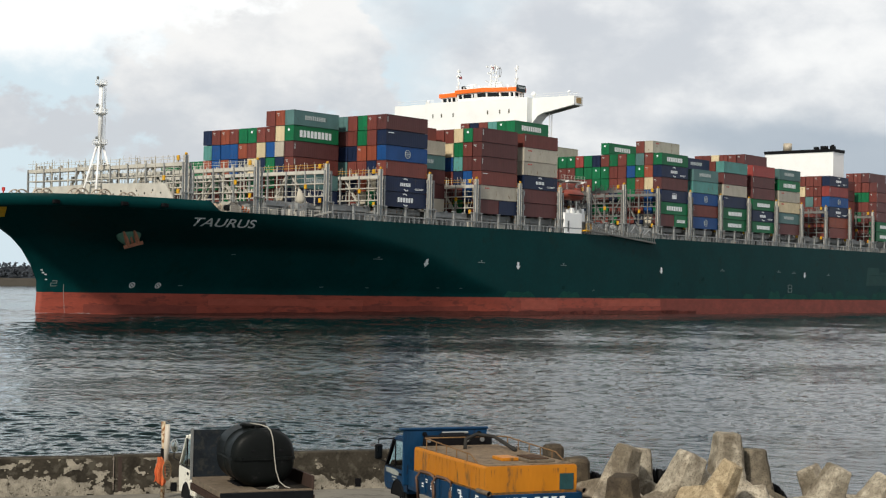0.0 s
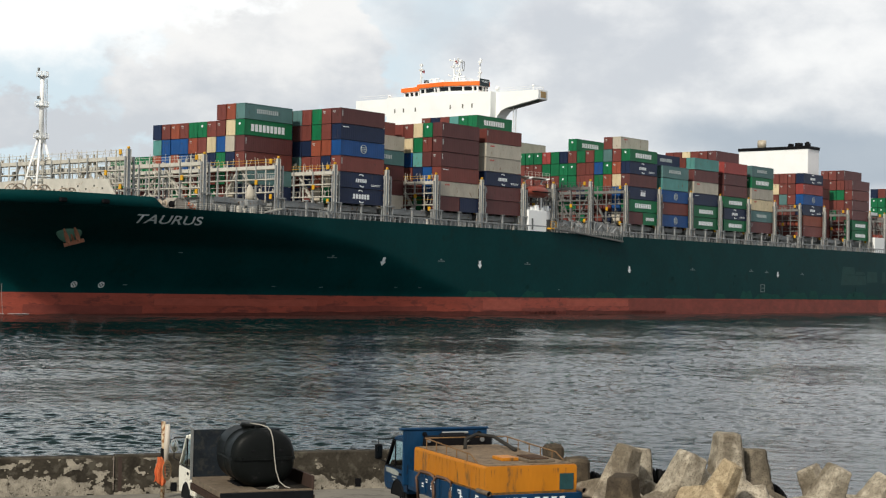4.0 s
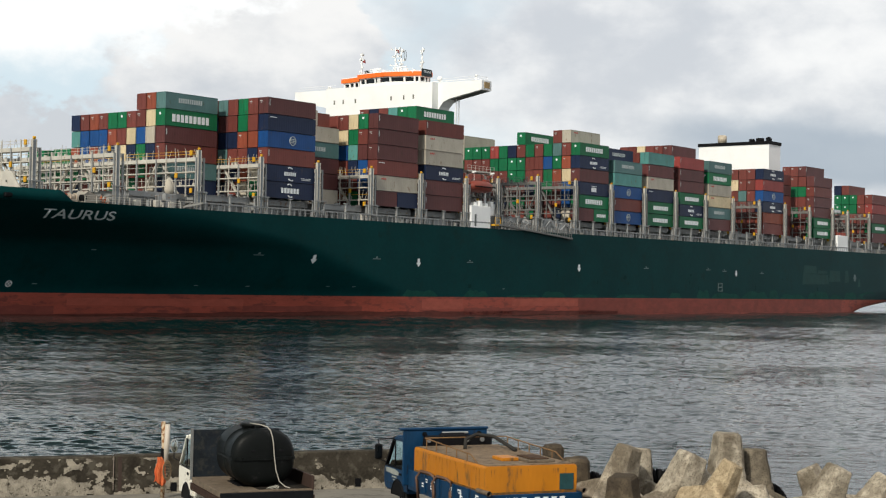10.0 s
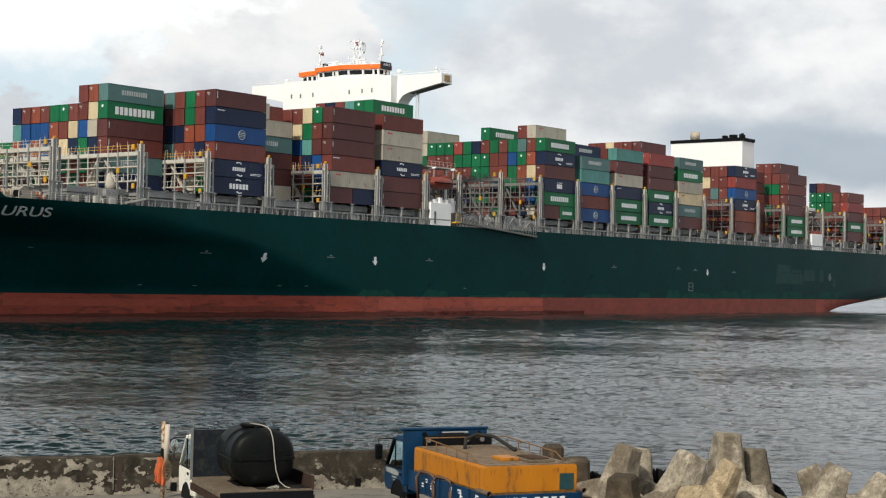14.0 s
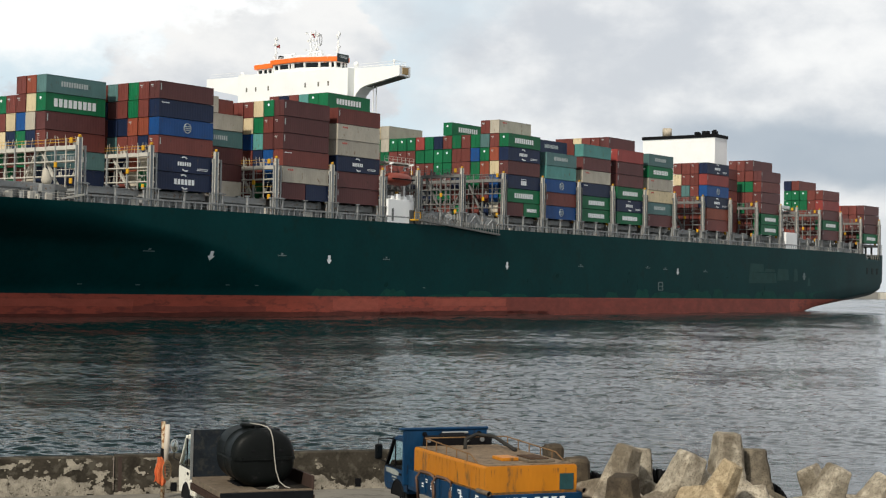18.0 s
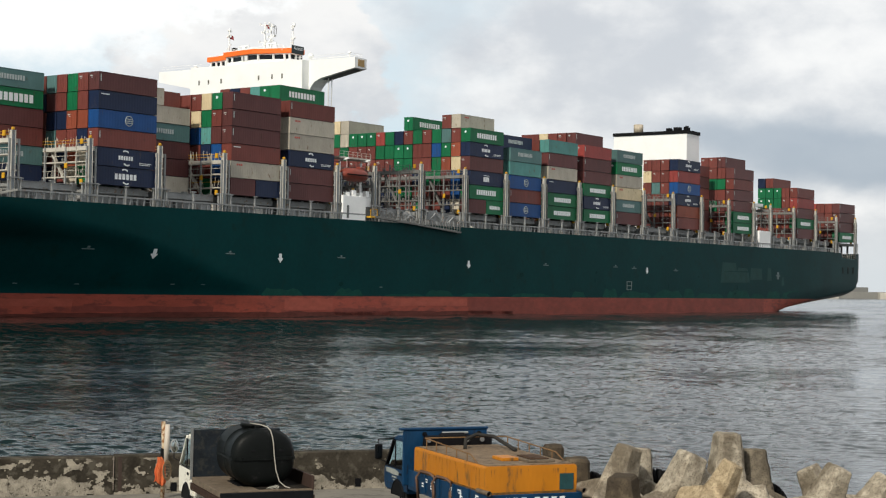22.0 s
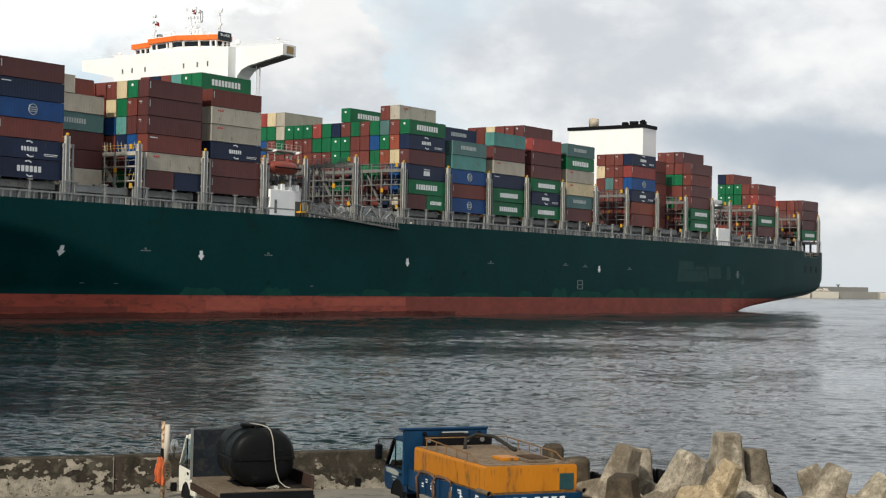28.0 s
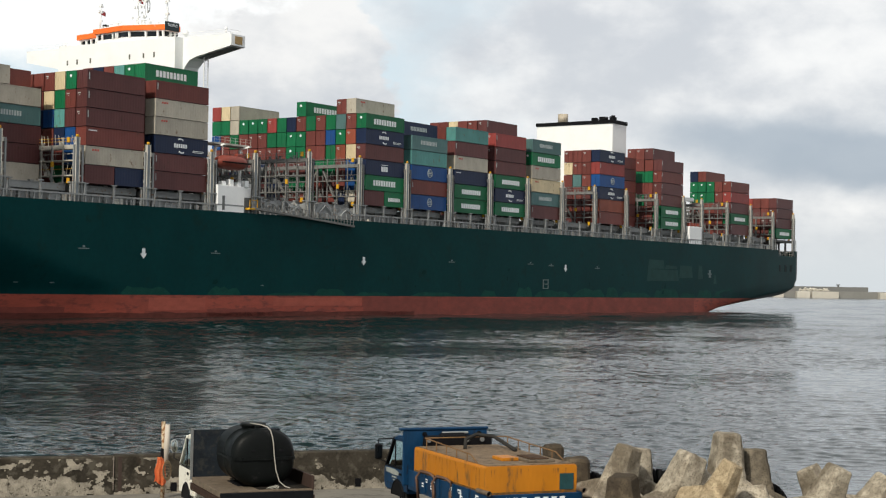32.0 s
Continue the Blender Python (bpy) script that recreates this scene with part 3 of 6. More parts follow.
for x in (15.8, 20.3):
    c = [[(x - .36, 5.38), (x - .28, 5.46), (x + .36, 4.82), (x + .28, 4.74)], [(x - .28, 4.74), (x - .36, 4.82), (x + .28, 5.46), (x + .36, 5.38)]]
    hull_mark("thruster_mark", ring_polys(x, 5.1, .38, .52) + c, LETTER, "white crossed circle")
hull_mark("bulb_mark", [[(2.5, 4.7), (3.5, 4.7), (3.5, 4.82), (2.5, 4.82)], [(2.5, 4.82), (2.62, 4.82), (2.62, 5.3), (2.5, 5.3)],
                        [(2.62, 5.18), (3.5, 5.18), (3.5, 5.3), (2.62, 5.3)], [(3.38, 5.3), (3.5, 5.3), (3.5, 5.7), (3.38, 5.7)],
                        [(2.7, 5.58), (3.38, 5.58), (3.38, 5.7), (2.7, 5.7)]], FADED)
for i, (x, z) in enumerate(((.8, 7.45), (1.1, 7.0), (1.5, 6.7), (1.77, 5.84))):
    hull_mark("draught_mark", [[(x - .16, z - .1), (x + .16, z - .1), (x + .16, z + .1), (x - .16, z + .1)]], LETTER)
for i in range(3):
    z = 5.6 + i * .95
    hull_mark("pilot_mark", [[(224.2, z), (226.6, z), (226.6, z + .14), (224.2, z + .14)], [(224.2, z), (224.5, z), (224.5, z + .9), (224.2, z + .9)],
                             [(226.3, z), (226.6, z), (226.6, z + .9), (226.3, z + .9)]][:3 if i < 2 else 1], mat("faded_marking", (0.22, 0.27, 0.26), .6, vary=.2, scale=2, bump=0))
REPAINT = mat("repainted_green", (0.020, 0.066, 0.061), .5, spec=.06, vary=.25, scale=.4, bump=0)
for a, b, c, d in ((274, 283, 10.9, 13.2), (273.5, 291, 7.9, 10.8), (291.2, 299, 8.8, 12.0), (302, 305, 8.6, 12.2), (311.5, 313.4, 7.4, 9.8), (283.2, 290, 11.0, 11.9)):
    hull_mark("repaint_patch", [[(a, c), (b, c + .2), (b - .6, d), (a + .5, d + .1)]], REPAINT, "lighter repainted patch")
RED_D = mat("dark_red_antifouling", (0.235, 0.052, 0.036), .6, vary=.25, scale=.5, bump=0, streak=.5)
RED_M = mat("faded_red_antifouling", (0.25, 0.054, 0.037), .6, vary=.3, scale=.4, bump=0, streak=.5, stain=(.2, .05, .036), stain_amount=.3)
RED_L = mat("fresh_red_antifouling", (0.40, 0.088, 0.055), .55, vary=.22, scale=.5, bump=0, streak=.5)
for a, b, c, d, m in ((159.6, 184, .1, 3.62, RED_D), (117.5, 134, .1, 1.5, RED_D), (134, 159.2, 1.9, 3.4, RED_L), (104, 117, 1.2, 3.3, RED_L), (30, 62, 1.7, 2.9, RED_L), (62, 88, .9, 1.8, RED_D), (8, 28, .2, 1.6, RED_D), (184.2, 300, .1, 3.6, RED_M)):
    n = 8
    tops = [(a + (b - a) * i / n, d + .12 * math.sin(i * 2.1 + a)) for i in range(n + 1)]
    hull_mark("antifouling_patch", [[(x0, c), (x1, c), (x1, z1), (x0, z0)] for (x0, z0), (x1, z1) in zip(tops, tops[1:])], m, "patch of differently aged red paint")
ALGAE = mat("dark_weed_line", (0.13, 0.034, 0.024), .7, spec=.2, vary=.4, scale=.6, bump=0, streak=.4)
def weed_top(x):
    return (.85 + .55 * noise.noise(Vector((x * .21, 3, 0)))) * min(1.0, max(.05, (x - 8) / 70))


for a in range(14, 176, 6):
    hull_mark("weed_line", [[(a + k, -.3), (a + k + 1.5, -.3), (a + k + 1.5, weed_top(a + k + 1.5)), (a + k, weed_top(a + k))] for k in (0, 1.5, 3, 4.5)], ALGAE, "dark brown stain along the waterline")
# faded green above the red band, and scuffs from fenders
FADED_G = mat("faded_hull_green", (0.008, 0.066, 0.052), .55, spec=.06, vary=.3, scale=.35, bump=0, stain=(.006, .054, .046), stain_amount=.4)
SCUFF = mat("dark_scuff", (0.0014, 0.030, 0.028), .6, spec=.05, vary=.3, scale=.5, bump=0)
scuff_rnd = random.Random(17)
x = 98.0
while x < 312:
    w = scuff_rnd.uniform(5, 16)
    h = scuff_rnd.uniform(.35, 1.5) if x < 205 else scuff_rnd.uniform(1.1, 2.3)
    n = 8
    tops = [(x + w * i / n, 3.74 + h * min(1, (i + .3) / 1.5, (n - i + .3) / 1.5) * (1 + .4 * noise.noise(Vector((x + w * i / n, h * 5, 0))))) for i in range(n + 1)]
    hull_mark("faded_patch", [[(a, 3.73), (b, 3.73), (b, zb), (a, za)] for (a, za), (b, zb) in zip(tops, tops[1:])], FADED_G, "faded lighter green paint")
    x += w + scuff_rnd.uniform(.5, 9 if x < 205 else 1.5)
for k in range(12):
    x, z = scuff_rnd.uniform(96, 300), scuff_rnd.uniform(4.6, 9.5)
    w, h = scuff_rnd.uniform(.3, 1.6), scuff_rnd.uniform(.2, 1.3)
    hull_mark("scuff_mark", [[(x, z), (x + w * .6, z - h * .2), (x + w, z + h * .3), (x + w * .8, z + h), (x + w * .2, z + h * .8)]], SCUFF, "dark fender scuff")
hull_mark("draught_line", [[(4.9 - .08 * k, .1 + k), (4.97 - .08 * k, .1 + k), (4.89 - .08 * k, 1.1 + k), (4.82 - .08 * k, 1.1 + k)] for k in range(5)], mat("worn_white_line", (.38, .36, .34), .6, bump=0), "thin white draught line")
hull_mark("stern_arrow", [[(308.6, 9.2), (309.8, 9.2), (309.8, 11.2), (308.6, 11.2)], [(307.9, 10), (310.4, 10), (310.4, 10.3), (307.9, 10.3)]], FADED)
hull_mark("bow_emblem", [[(-8.5, 15.9), (-8.0, 16.1), (-9.3, 17.6), (-9.8, 17.6)]], YELLOW, "orange-yellow bow emblem")


def ship_name():
    me = letters("TAURUS", 2.2, 0.0)
    sx = 12.1 / (max(v.co.x for v in me.vertices) - min(v.co.x for v in me.vertices))
    for v in me.vertices:
        z = v.co.z
        v.co = Vector((22.6 + v.co.x * sx - z * 0.42, 0, 16.0 + z * 0.88))
    bm = bmesh.new()
    bm.from_mesh(me)
    bmesh.ops.triangulate(bm, faces=bm.faces)
    bmesh.ops.subdivide_edges(bm, edges=bm.edges, cuts=1)
    me = mesh_of("ship_name", bm, mat("faded_ship_name", (0.84, 0.86, 0.86), .6, vary=.12, scale=2, bump=0))
    on_hull(me, 0.06)
    part("ship_name", me, LETTER, ship, "grey-white painted name TAURUS")


ship_name()


def anchor():
    x, z = 9.8, 13.7
    y = -half_breadth(x, z)
    out = Vector((-.55, -.72, -.42)).normalized()
    side = Vector((.80, -.60, 0)).normalized()
    up = out.cross(side)
    if up.z < 0:
        up = -up
    c = Vector((x, y, z)) - out * .25
    m = Matrix((side, up, out)).transposed().to_4x4()
    bm = bmesh.new()
    bmesh.ops.create_uvsphere(bm, u_segments=20, v_segments=10, radius=1.0, matrix=Matrix.Translation(c) @ m @ Matrix.Diagonal((2.1, 2.0, 1.15, 1)))
    for f in bm.faces:
        f.smooth = True
    part("anchor_pocket", bm, POCKET, ship, "pale green anchor recess")
    bm = bmesh.new()
    s = (side + up * .32).normalized()
    u = (up - side * .32).normalized()
    base = c + out * 1.05 - u * 1.75 + s * .35
    beam(bm, base - s * 1.65, base + s * 1.65, .75, .6)
    for k in (-1, 1):
        a = base + s * (k * .85)
        tube(bm, [a, a + u * 1.6, a + u * 2.9], [.40, .36, .14], 6)
    beam(bm, base, base + u * 1.6, .3)
    part("anchor", bm, ANCHOR_M, ship, "rust-red stockless anchor")


anchor()

# ---- fittings of the bow
bm = bmesh.new()
for sgn in (-1, 1):
    prism(bm, [(sgn * .2, 18), (sgn * 21.8, 18), (sgn * 18.3, 22.4), (sgn * .2, 22.9)], 0, 12.7, 13.0)
part("wave_breaker", bm, STEEL_W, ship, "pale grey sloped wave breaker")
for yy in (-13, -9.5, -6, -2.5):
    part("rib", boxes((13.0, 13.6, yy - .08, yy + .08, 18, 21.4)), STEEL_W, ship)
for k in range(8):
    yy = -17.2 + k * 2.1
    part("drain_hole", boxes((12.66, 12.71, yy - .16, yy + .16, 20.7 + .5 * (k % 2), 21.0 + .5 * (k % 2)), bevel=.02), BLACK, ship)


def foremast():
    x = 13.2
    bm = bmesh.new()
    tube(bm, [(x, 0, 29), (x, 0, 36.5), (x, 0, 40.6)], [.42, .40, .34], 10)
    for dx, dy in ((-2.7, -2.4), (-2.7, 2.4), (2.7, -2.4), (2.7, 2.4)):
        tube(bm, [(x + dx, dy, 18), (x + dx * .12, dy * .12, 30)], .2, 8)
    for z, k in ((23.2, .60), (26.2, .36)):
        c = [(x + a * 2.7 * k, b * 2.4 * k, z) for a, b in ((-1, -1), (1, -1), (1, 1), (-1, 1))]
        for p, q in zip(c, c[1:] + c[:1]):
            tube(bm, [p, q], .11, 6)
    mast = part("foremast", bm, WHITE, ship, "white foremast on a braced tripod")
    for z, r in ((29.7, 1.25), (35.1, 1.15), (40.2, 1.0)):
        bm = bmesh.new()
        bmesh.ops.create_cone(bm, cap_ends=True, segments=10, radius1=.5, radius2=r, depth=.35, matrix=Matrix.Translation((x, 0, z)))
        for k in range(8):
            a = k * math.tau / 8
            beam(bm, (x + r * math.cos(a), r * math.sin(a), z), (x + r * math.cos(a), r * math.sin(a), z + .9), .07)
        for zz in (z + .5, z + .9):
            ring = [(x + r * math.cos(k * math.tau / 8), r * math.sin(k * math.tau / 8), zz) for k in range(9)]
            for p, q in zip(ring, ring[1:]):
                beam(bm, p, q, .06)
        part("mast_platform", bm, WHITE, mast)
    for z in (30.8, 36.6, 41.4):
        part("navigation_light", boxes((x - .95, x - .6, -.2, .2, z - .2, z + .35), bevel=.08), STEEL_D, mast, "grey navigation lamp")
    bm = bmesh.new()
    beam(bm, (x + .75, 0, 30), (x + .75, 0, 40), .07)
    beam(bm, (x + 1.05, 0, 30), (x + 1.05, 0, 40), .07)
    for k in range(24):
        beam(bm, (x + .75, 0, 30.2 + k * .41), (x + 1.05, 0, 30.2 + k * .41), .05)
    part("mast_ladder", bm, WHITE, mast)


foremast()
for x, y, r in ((-3, -6, .8), (2.2, -8.6, 1.0), (0, 5, 1.0), (5.4, -10.6, .95), (8.6, -13.5, .7)):
    bm = bmesh.new()
    tube(bm, [(x, y - .9, 19.6), (x, y + .9, 19.6)], r, 14)
    for yy in (y - 1.0, y + 1.0):
        rim = [(x + 1.5 * r * math.cos(k * math.tau / 18), yy, 19.7 + 1.5 * r * math.sin(k * math.tau / 18)) for k in range(19)]
        tube(bm, rim, .13, 6)
        for k in range(0, 18, 3):
            beam(bm, (x, yy, 19.7), rim[k], .1)
    box(bm, x - 1.5, x + 1.5, y - 1.3, y + 1.3, 17.8, 18.6)
    part("mooring_winch", bm, mat("winch_beige", (.50, .42, .33), .6, vary=.25, scale=2, bump=.01), ship)
bm = bmesh.new()
tube(bm, [(-6.5, 0, 19.6), (-6.5, 0, 20.6)], .12, 6)
box(bm, -6.6, -6.4, -.35, .35, 20.5, 21.1)
part("jack_light", bm, mat("lamp_red", (.6, .05, .04), .5, bump=0), ship)
for x in (-6.0, 2.8, 9.2):
    y = half_breadth(x, 19.0)
    ob = part("fairlead", boxes((x - .7, x + .7, -y - .1, -y + .5, 18.1, 18.8), bevel=.15), BLACK, ship, "dark mooring fairlead")


# ---------------------------------------------------------------- lashing bridges
def lashing_bridge(x, y0, y1, top, levels=3, deep=1.7, side_post=True):
    lb = new("lashing_bridge")
    lb.parent = ship
    base = DECK_Z - .15
    rnd = random.Random(int(x))
    # aft bridges take the darker steel, with shade put into its colour
    pale = STEEL_W if x < 125 else STEEL_M
    n = max(1, round((y1 - y0) / 5.04))
    xf, xb = x - deep / 2, x + deep / 2
    me_post = mesh_of("post", boxes((-.16, .16, -.13, .13, base, top - .9)), STEEL if x < 125 else STEEL_M)
    me_thin = mesh_of("upright", boxes((-.09, .09, -.08, .08, base + 2.4, top + .25)), pale)
    for i in range(n):
        y = y0 + (y1 - y0) * (i + .5) / n
        part("upright", me_thin, None, lb).location = (xf, y, 0)
    for i in range(n + 1):
        y = y0 + (y1 - y0) * i / n
        for xx in ((xf,) if i % 2 else (xf, xb)):
            part("post", me_post, None, lb).location = (xx, y, 0)
    step = (top - 20.6) / levels
    for k in range(levels):
        last = k == levels - 1
        z = 20.6 + step * (k + 1) - 0.9
        part("walkway", boxes((xf, xb, y0, y1, z - (.62 if last else .18), z)), pale if last else STEEL_W if x < 125 else STEEL_M, lb)
        bm = bmesh.new()
        for zz in ((z + .55, z + 1.02) if last else (z + .9,)):
            beam(bm, (xf, y0, zz), (xf, y1, zz), .06)
        part("handrail", bm, YELLOW if 30 < x < 125 and (last or (k == 0 and x > 70)) else pale, lb)
        # lashing rods and turnbuckles leaning on the level
        bm = bmesh.new()
        for j in range(int((y1 - y0) / .84)):
            if rnd.random() < (.85 if last else .5):
                y = y0 + .4 + j * .84
                h = rnd.uniform(1.0, 1.75) if last else rnd.uniform(.7, step - .2)
                beam(bm, (x - .5, y, z), (x - .5 + rnd.uniform(-.2, .2), y + rnd.uniform(-.4, .4), z + h), .06)
                if rnd.random() < .4:
                    box(bm, x - .7, x - .4, y + .3, y + .3 + rnd.uniform(.15, .5), z, z + rnd.uniform(.25, .7))
        tagged(part("lashing_gear", bm, pale if k != 1 else STEEL_D, lb), kind="stuff")
    for i in range(n):
        ya, yb = y0 + (y1 - y0) * i / n, y0 + (y1 - y0) * (i + 1) / n
        if i % 4 == 1 and i + 1 < n:
            bm = bmesh.new()
            beam(bm, (x, ya, base + 2.2), (x, yb - .5, top - 1.4), .5, .3)
            beam(bm, (x, yb + (yb - ya), base + 2.2), (x, yb + .5, top - 1.4), .5, .3)
            part("brace", bm, pale, lb)
    for yy, zz in ((y0 + .8, top - .6), (y0 + 4.4, 20.6 + step * 1.15), (y0 + .7, base + 2.9)):
        part("equipment_box", boxes((xf - .32, xf - .02, yy, yy + .6, zz, zz + .85), bevel=.06), YELLOW, lb, "yellow equipment box")
    if side_post:
        tower = part("side_tower", boxes((x - .56, x + .02, y0 - .21, y0 + .25, base, top + .3)), TOWER, lb, "blue-grey side tower of the bridge")
        for xa in (x - .68, x + .02):
            part("tower_flange", boxes((xa, xa + .12, y0 - .27, y0 + .25, base, top + .3), bevel=.02), STEEL_W, tower)
        part("tower_cap", boxes((x - .5, x + .0, y0 - .2, y0 + .2, top + .3, top + .75), bevel=.1), YELLOW, lb)
        bm = bmesh.new()
        for dx in (-1.25, 1.1):
            beam(bm, (x + dx, y0 - .35, base), (x + dx, y0 - .35, base + 3.1), .17)
        beam(bm, (x - 1.4, y0 - .35, base + 3.1), (x + 1.25, y0 - .35, base + 3.1), .2)
        part("stanchion_frame", bm, STEEL, lb)
    return lb


lashing_bridge(14.6, -21.6, 21.6, 26.9, 3)
lashing_bridge(28.9, -23.9, 23.9, 27.0, 3)
BRIDGES = [45.9, 60.5, 75.0, 89.75, 104.6, 119.2, 130.1, 144.6, 159.4, 174.4, 189.3, 204.05, 219.15, 233.9, 248.8, 264.3, 279.9, 295.3, 306.0, 321.7, 337.3, 352.8, 367.85]
for x in BRIDGES:
    lashing_bridge(x - .35, -24.7, 24.7, 27.5 if x < 125 else 28.2 if x < 140 else 29.6 if x < 340 else 28.4)


# ---------------------------------------------------------------- containers
TIER, COLW, BASE = 2.95, 2.525, 20.92
BOX_MESH = {}


def ribs(a, b, n, deep):
    """Stations of a corrugated sheet from a to b: (along, depth)."""
    out = []
    step = (b - a) / n
    for i in range(n):
        s = a + i * step
        out += [(s, 0), (s + step * .25, 0), (s + step * .5, deep), (s + step * .75, deep)]
    out.append((b, 0))
    return out


def container_mesh(code, length):
    key = (code, length)
    if key in BOX_MESH:
        return BOX_MESH[key]
    bm = bmesh.new()
    W, H, L = 2.35, 2.83, length
    p = .14
    for x in (0, L - p):
        for y in (0, W - p):
            box(bm, x, x + p, y, y + p, 0, H)
    for y in (0, W - p * .6):
        for z in (0, H - .12):
            box(bm, p, L - p, y, y + p * .6, z, z + .12)
    for x in (0, L - p * .6):
        for z in (0, H - .14):
            box(bm, x, x + p * .6, p, W - p, z, z + .14)
    def sheet(st, put):
        a = [bm.verts.new(put(s, d, .11)) for s, d in st]
        b = [bm.verts.new(put(s, d, H - .11)) for s, d in st]
        for i in range(len(st) - 1):
            bm.faces.new((a[i], a[i + 1], b[i + 1], b[i]))
    st = ribs(p, L - p, int(L / .56), .007)
    sheet(st, lambda s, d, z: (s, .025 + d, z))
    sheet(st, lambda s, d, z: (s, W - .025 - d, z))
    st = ribs(p, W - p, 8, .016)
    sheet(st, lambda s, d, z: (L - .03 - d, s, z))
    # door end with four lock rods
    box(bm, .03, .06, p, W / 2 - .02, .13, H - .13)
    box(bm, .03, .06, W / 2 + .02, W - p, .13, H - .13)
    for y in (.35, .85, 1.58, 2.08):
        beam(bm, (.02, y, .1), (.02, y, H - .1), .03)
    box(bm, .05, L - .05, .05, W - .05, H - .05, H - .02)
    box(bm, .05, L - .05, .05, W - .05, .02, .06)
    bmesh.ops.recalc_face_normals(bm, faces=bm.faces)
    BOX_MESH[key] = mesh_of("container_" + code.lower(), bm, BOX[code])
    return BOX_MESH[key]


def bar_mark(key, rows, material):
    """A flat mark of blocks on a container's port side: rows of (x0, x1, z0, z1)."""
    if key not in BOX_MESH:
        bm = bmesh.new()
        for a, b, c, d in rows:
            box(bm, a, b, -.012, .03, c, d)
        BOX_MESH[key] = mesh_of(key, bm, material)
    return BOX_MESH[key]


def word_rows(x0, x1, z0, z1, n, gap=.3):
    """A word as a row of plain blocks."""
    w = (x1 - x0) / n
    return [(x0 + i * w, x0 + (i + 1 - gap) * w, z0, z1) for i in range(n)]


RED_MARK = mat("faded_red_lettering", (0.55, 0.10, 0.08), .6, bump=0)
GREY_MARK = mat("grey_lettering", (0.50, 0.55, 0.54), .6, vary=.15, scale=2, bump=0)


def ring_mark(key, cx, cz, r, cross):
    if key not in BOX_MESH:
        bm = bmesh.new()
        for i in range(18):
            a, b = i * math.tau / 18, (i + 1) * math.tau / 18
            beam(bm, (cx + r * math.cos(a), -.005, cz + r * math.sin(a)), (cx + r * math.cos(b), -.005, cz + r * math.sin(b)), .11)
        if cross:
            for k in (-.4, 0, .4):
                beam(bm, (cx - r * .9, -.005, cz + k * r), (cx + r * .9, -.005, cz + k * r), .13)
        BOX_MESH[key] = mesh_of(key, bm, GREY_MARK)
    return BOX_MESH[key]


def arc_mark(key, sgn):
    if key not in BOX_MESH:
        bm = bmesh.new()
        pts = [(5.85 + sgn * (-.2 + 1.05 * math.sin(t)), -.004, 1.42 + sgn * (1.15 * math.cos(t))) for t in [k * .22 for k in range(-2, 4)]]
        for p, q in zip(pts, pts[1:]):
            beam(bm, p, q, .2)
        BOX_MESH[key] = mesh_of(key, bm, LETTER)
    return BOX_MESH[key]


def disc_mark():
    if "end_disc" not in BOX_MESH:
        bm = bmesh.new()
        bmesh.ops.create_cone(bm, cap_ends=True, segments=12, radius1=.25, radius2=.25, depth=.02,
                              matrix=Matrix.Translation((-.004, 1.25, 2.05)) @ Matrix.Rotation(math.pi / 2, 4, 'Y'))
        BOX_MESH["end_disc"] = mesh_of("end_disc", bm, LETTER)
    return BOX_MESH["end_disc"]


COLOUR_WORDS = {'B': "dark maroon", 'R': "red-brown", 'O': "rusty orange-brown", 'E': "bright red", 'N': "navy blue", 'U': "mid blue",
                'G': "green", 'T': "pale teal", 'S': "grey-teal", 'W': "weathered grey-beige", 'C': "cream"}
box_rnd = random.Random(11)


def sheer(x):
    """The stacks stand a little higher towards the stern."""
    return min(.42, max(0.0, (x - 100) * .003))


buried = []      # boxes deep inside the stacks, joined into one mesh


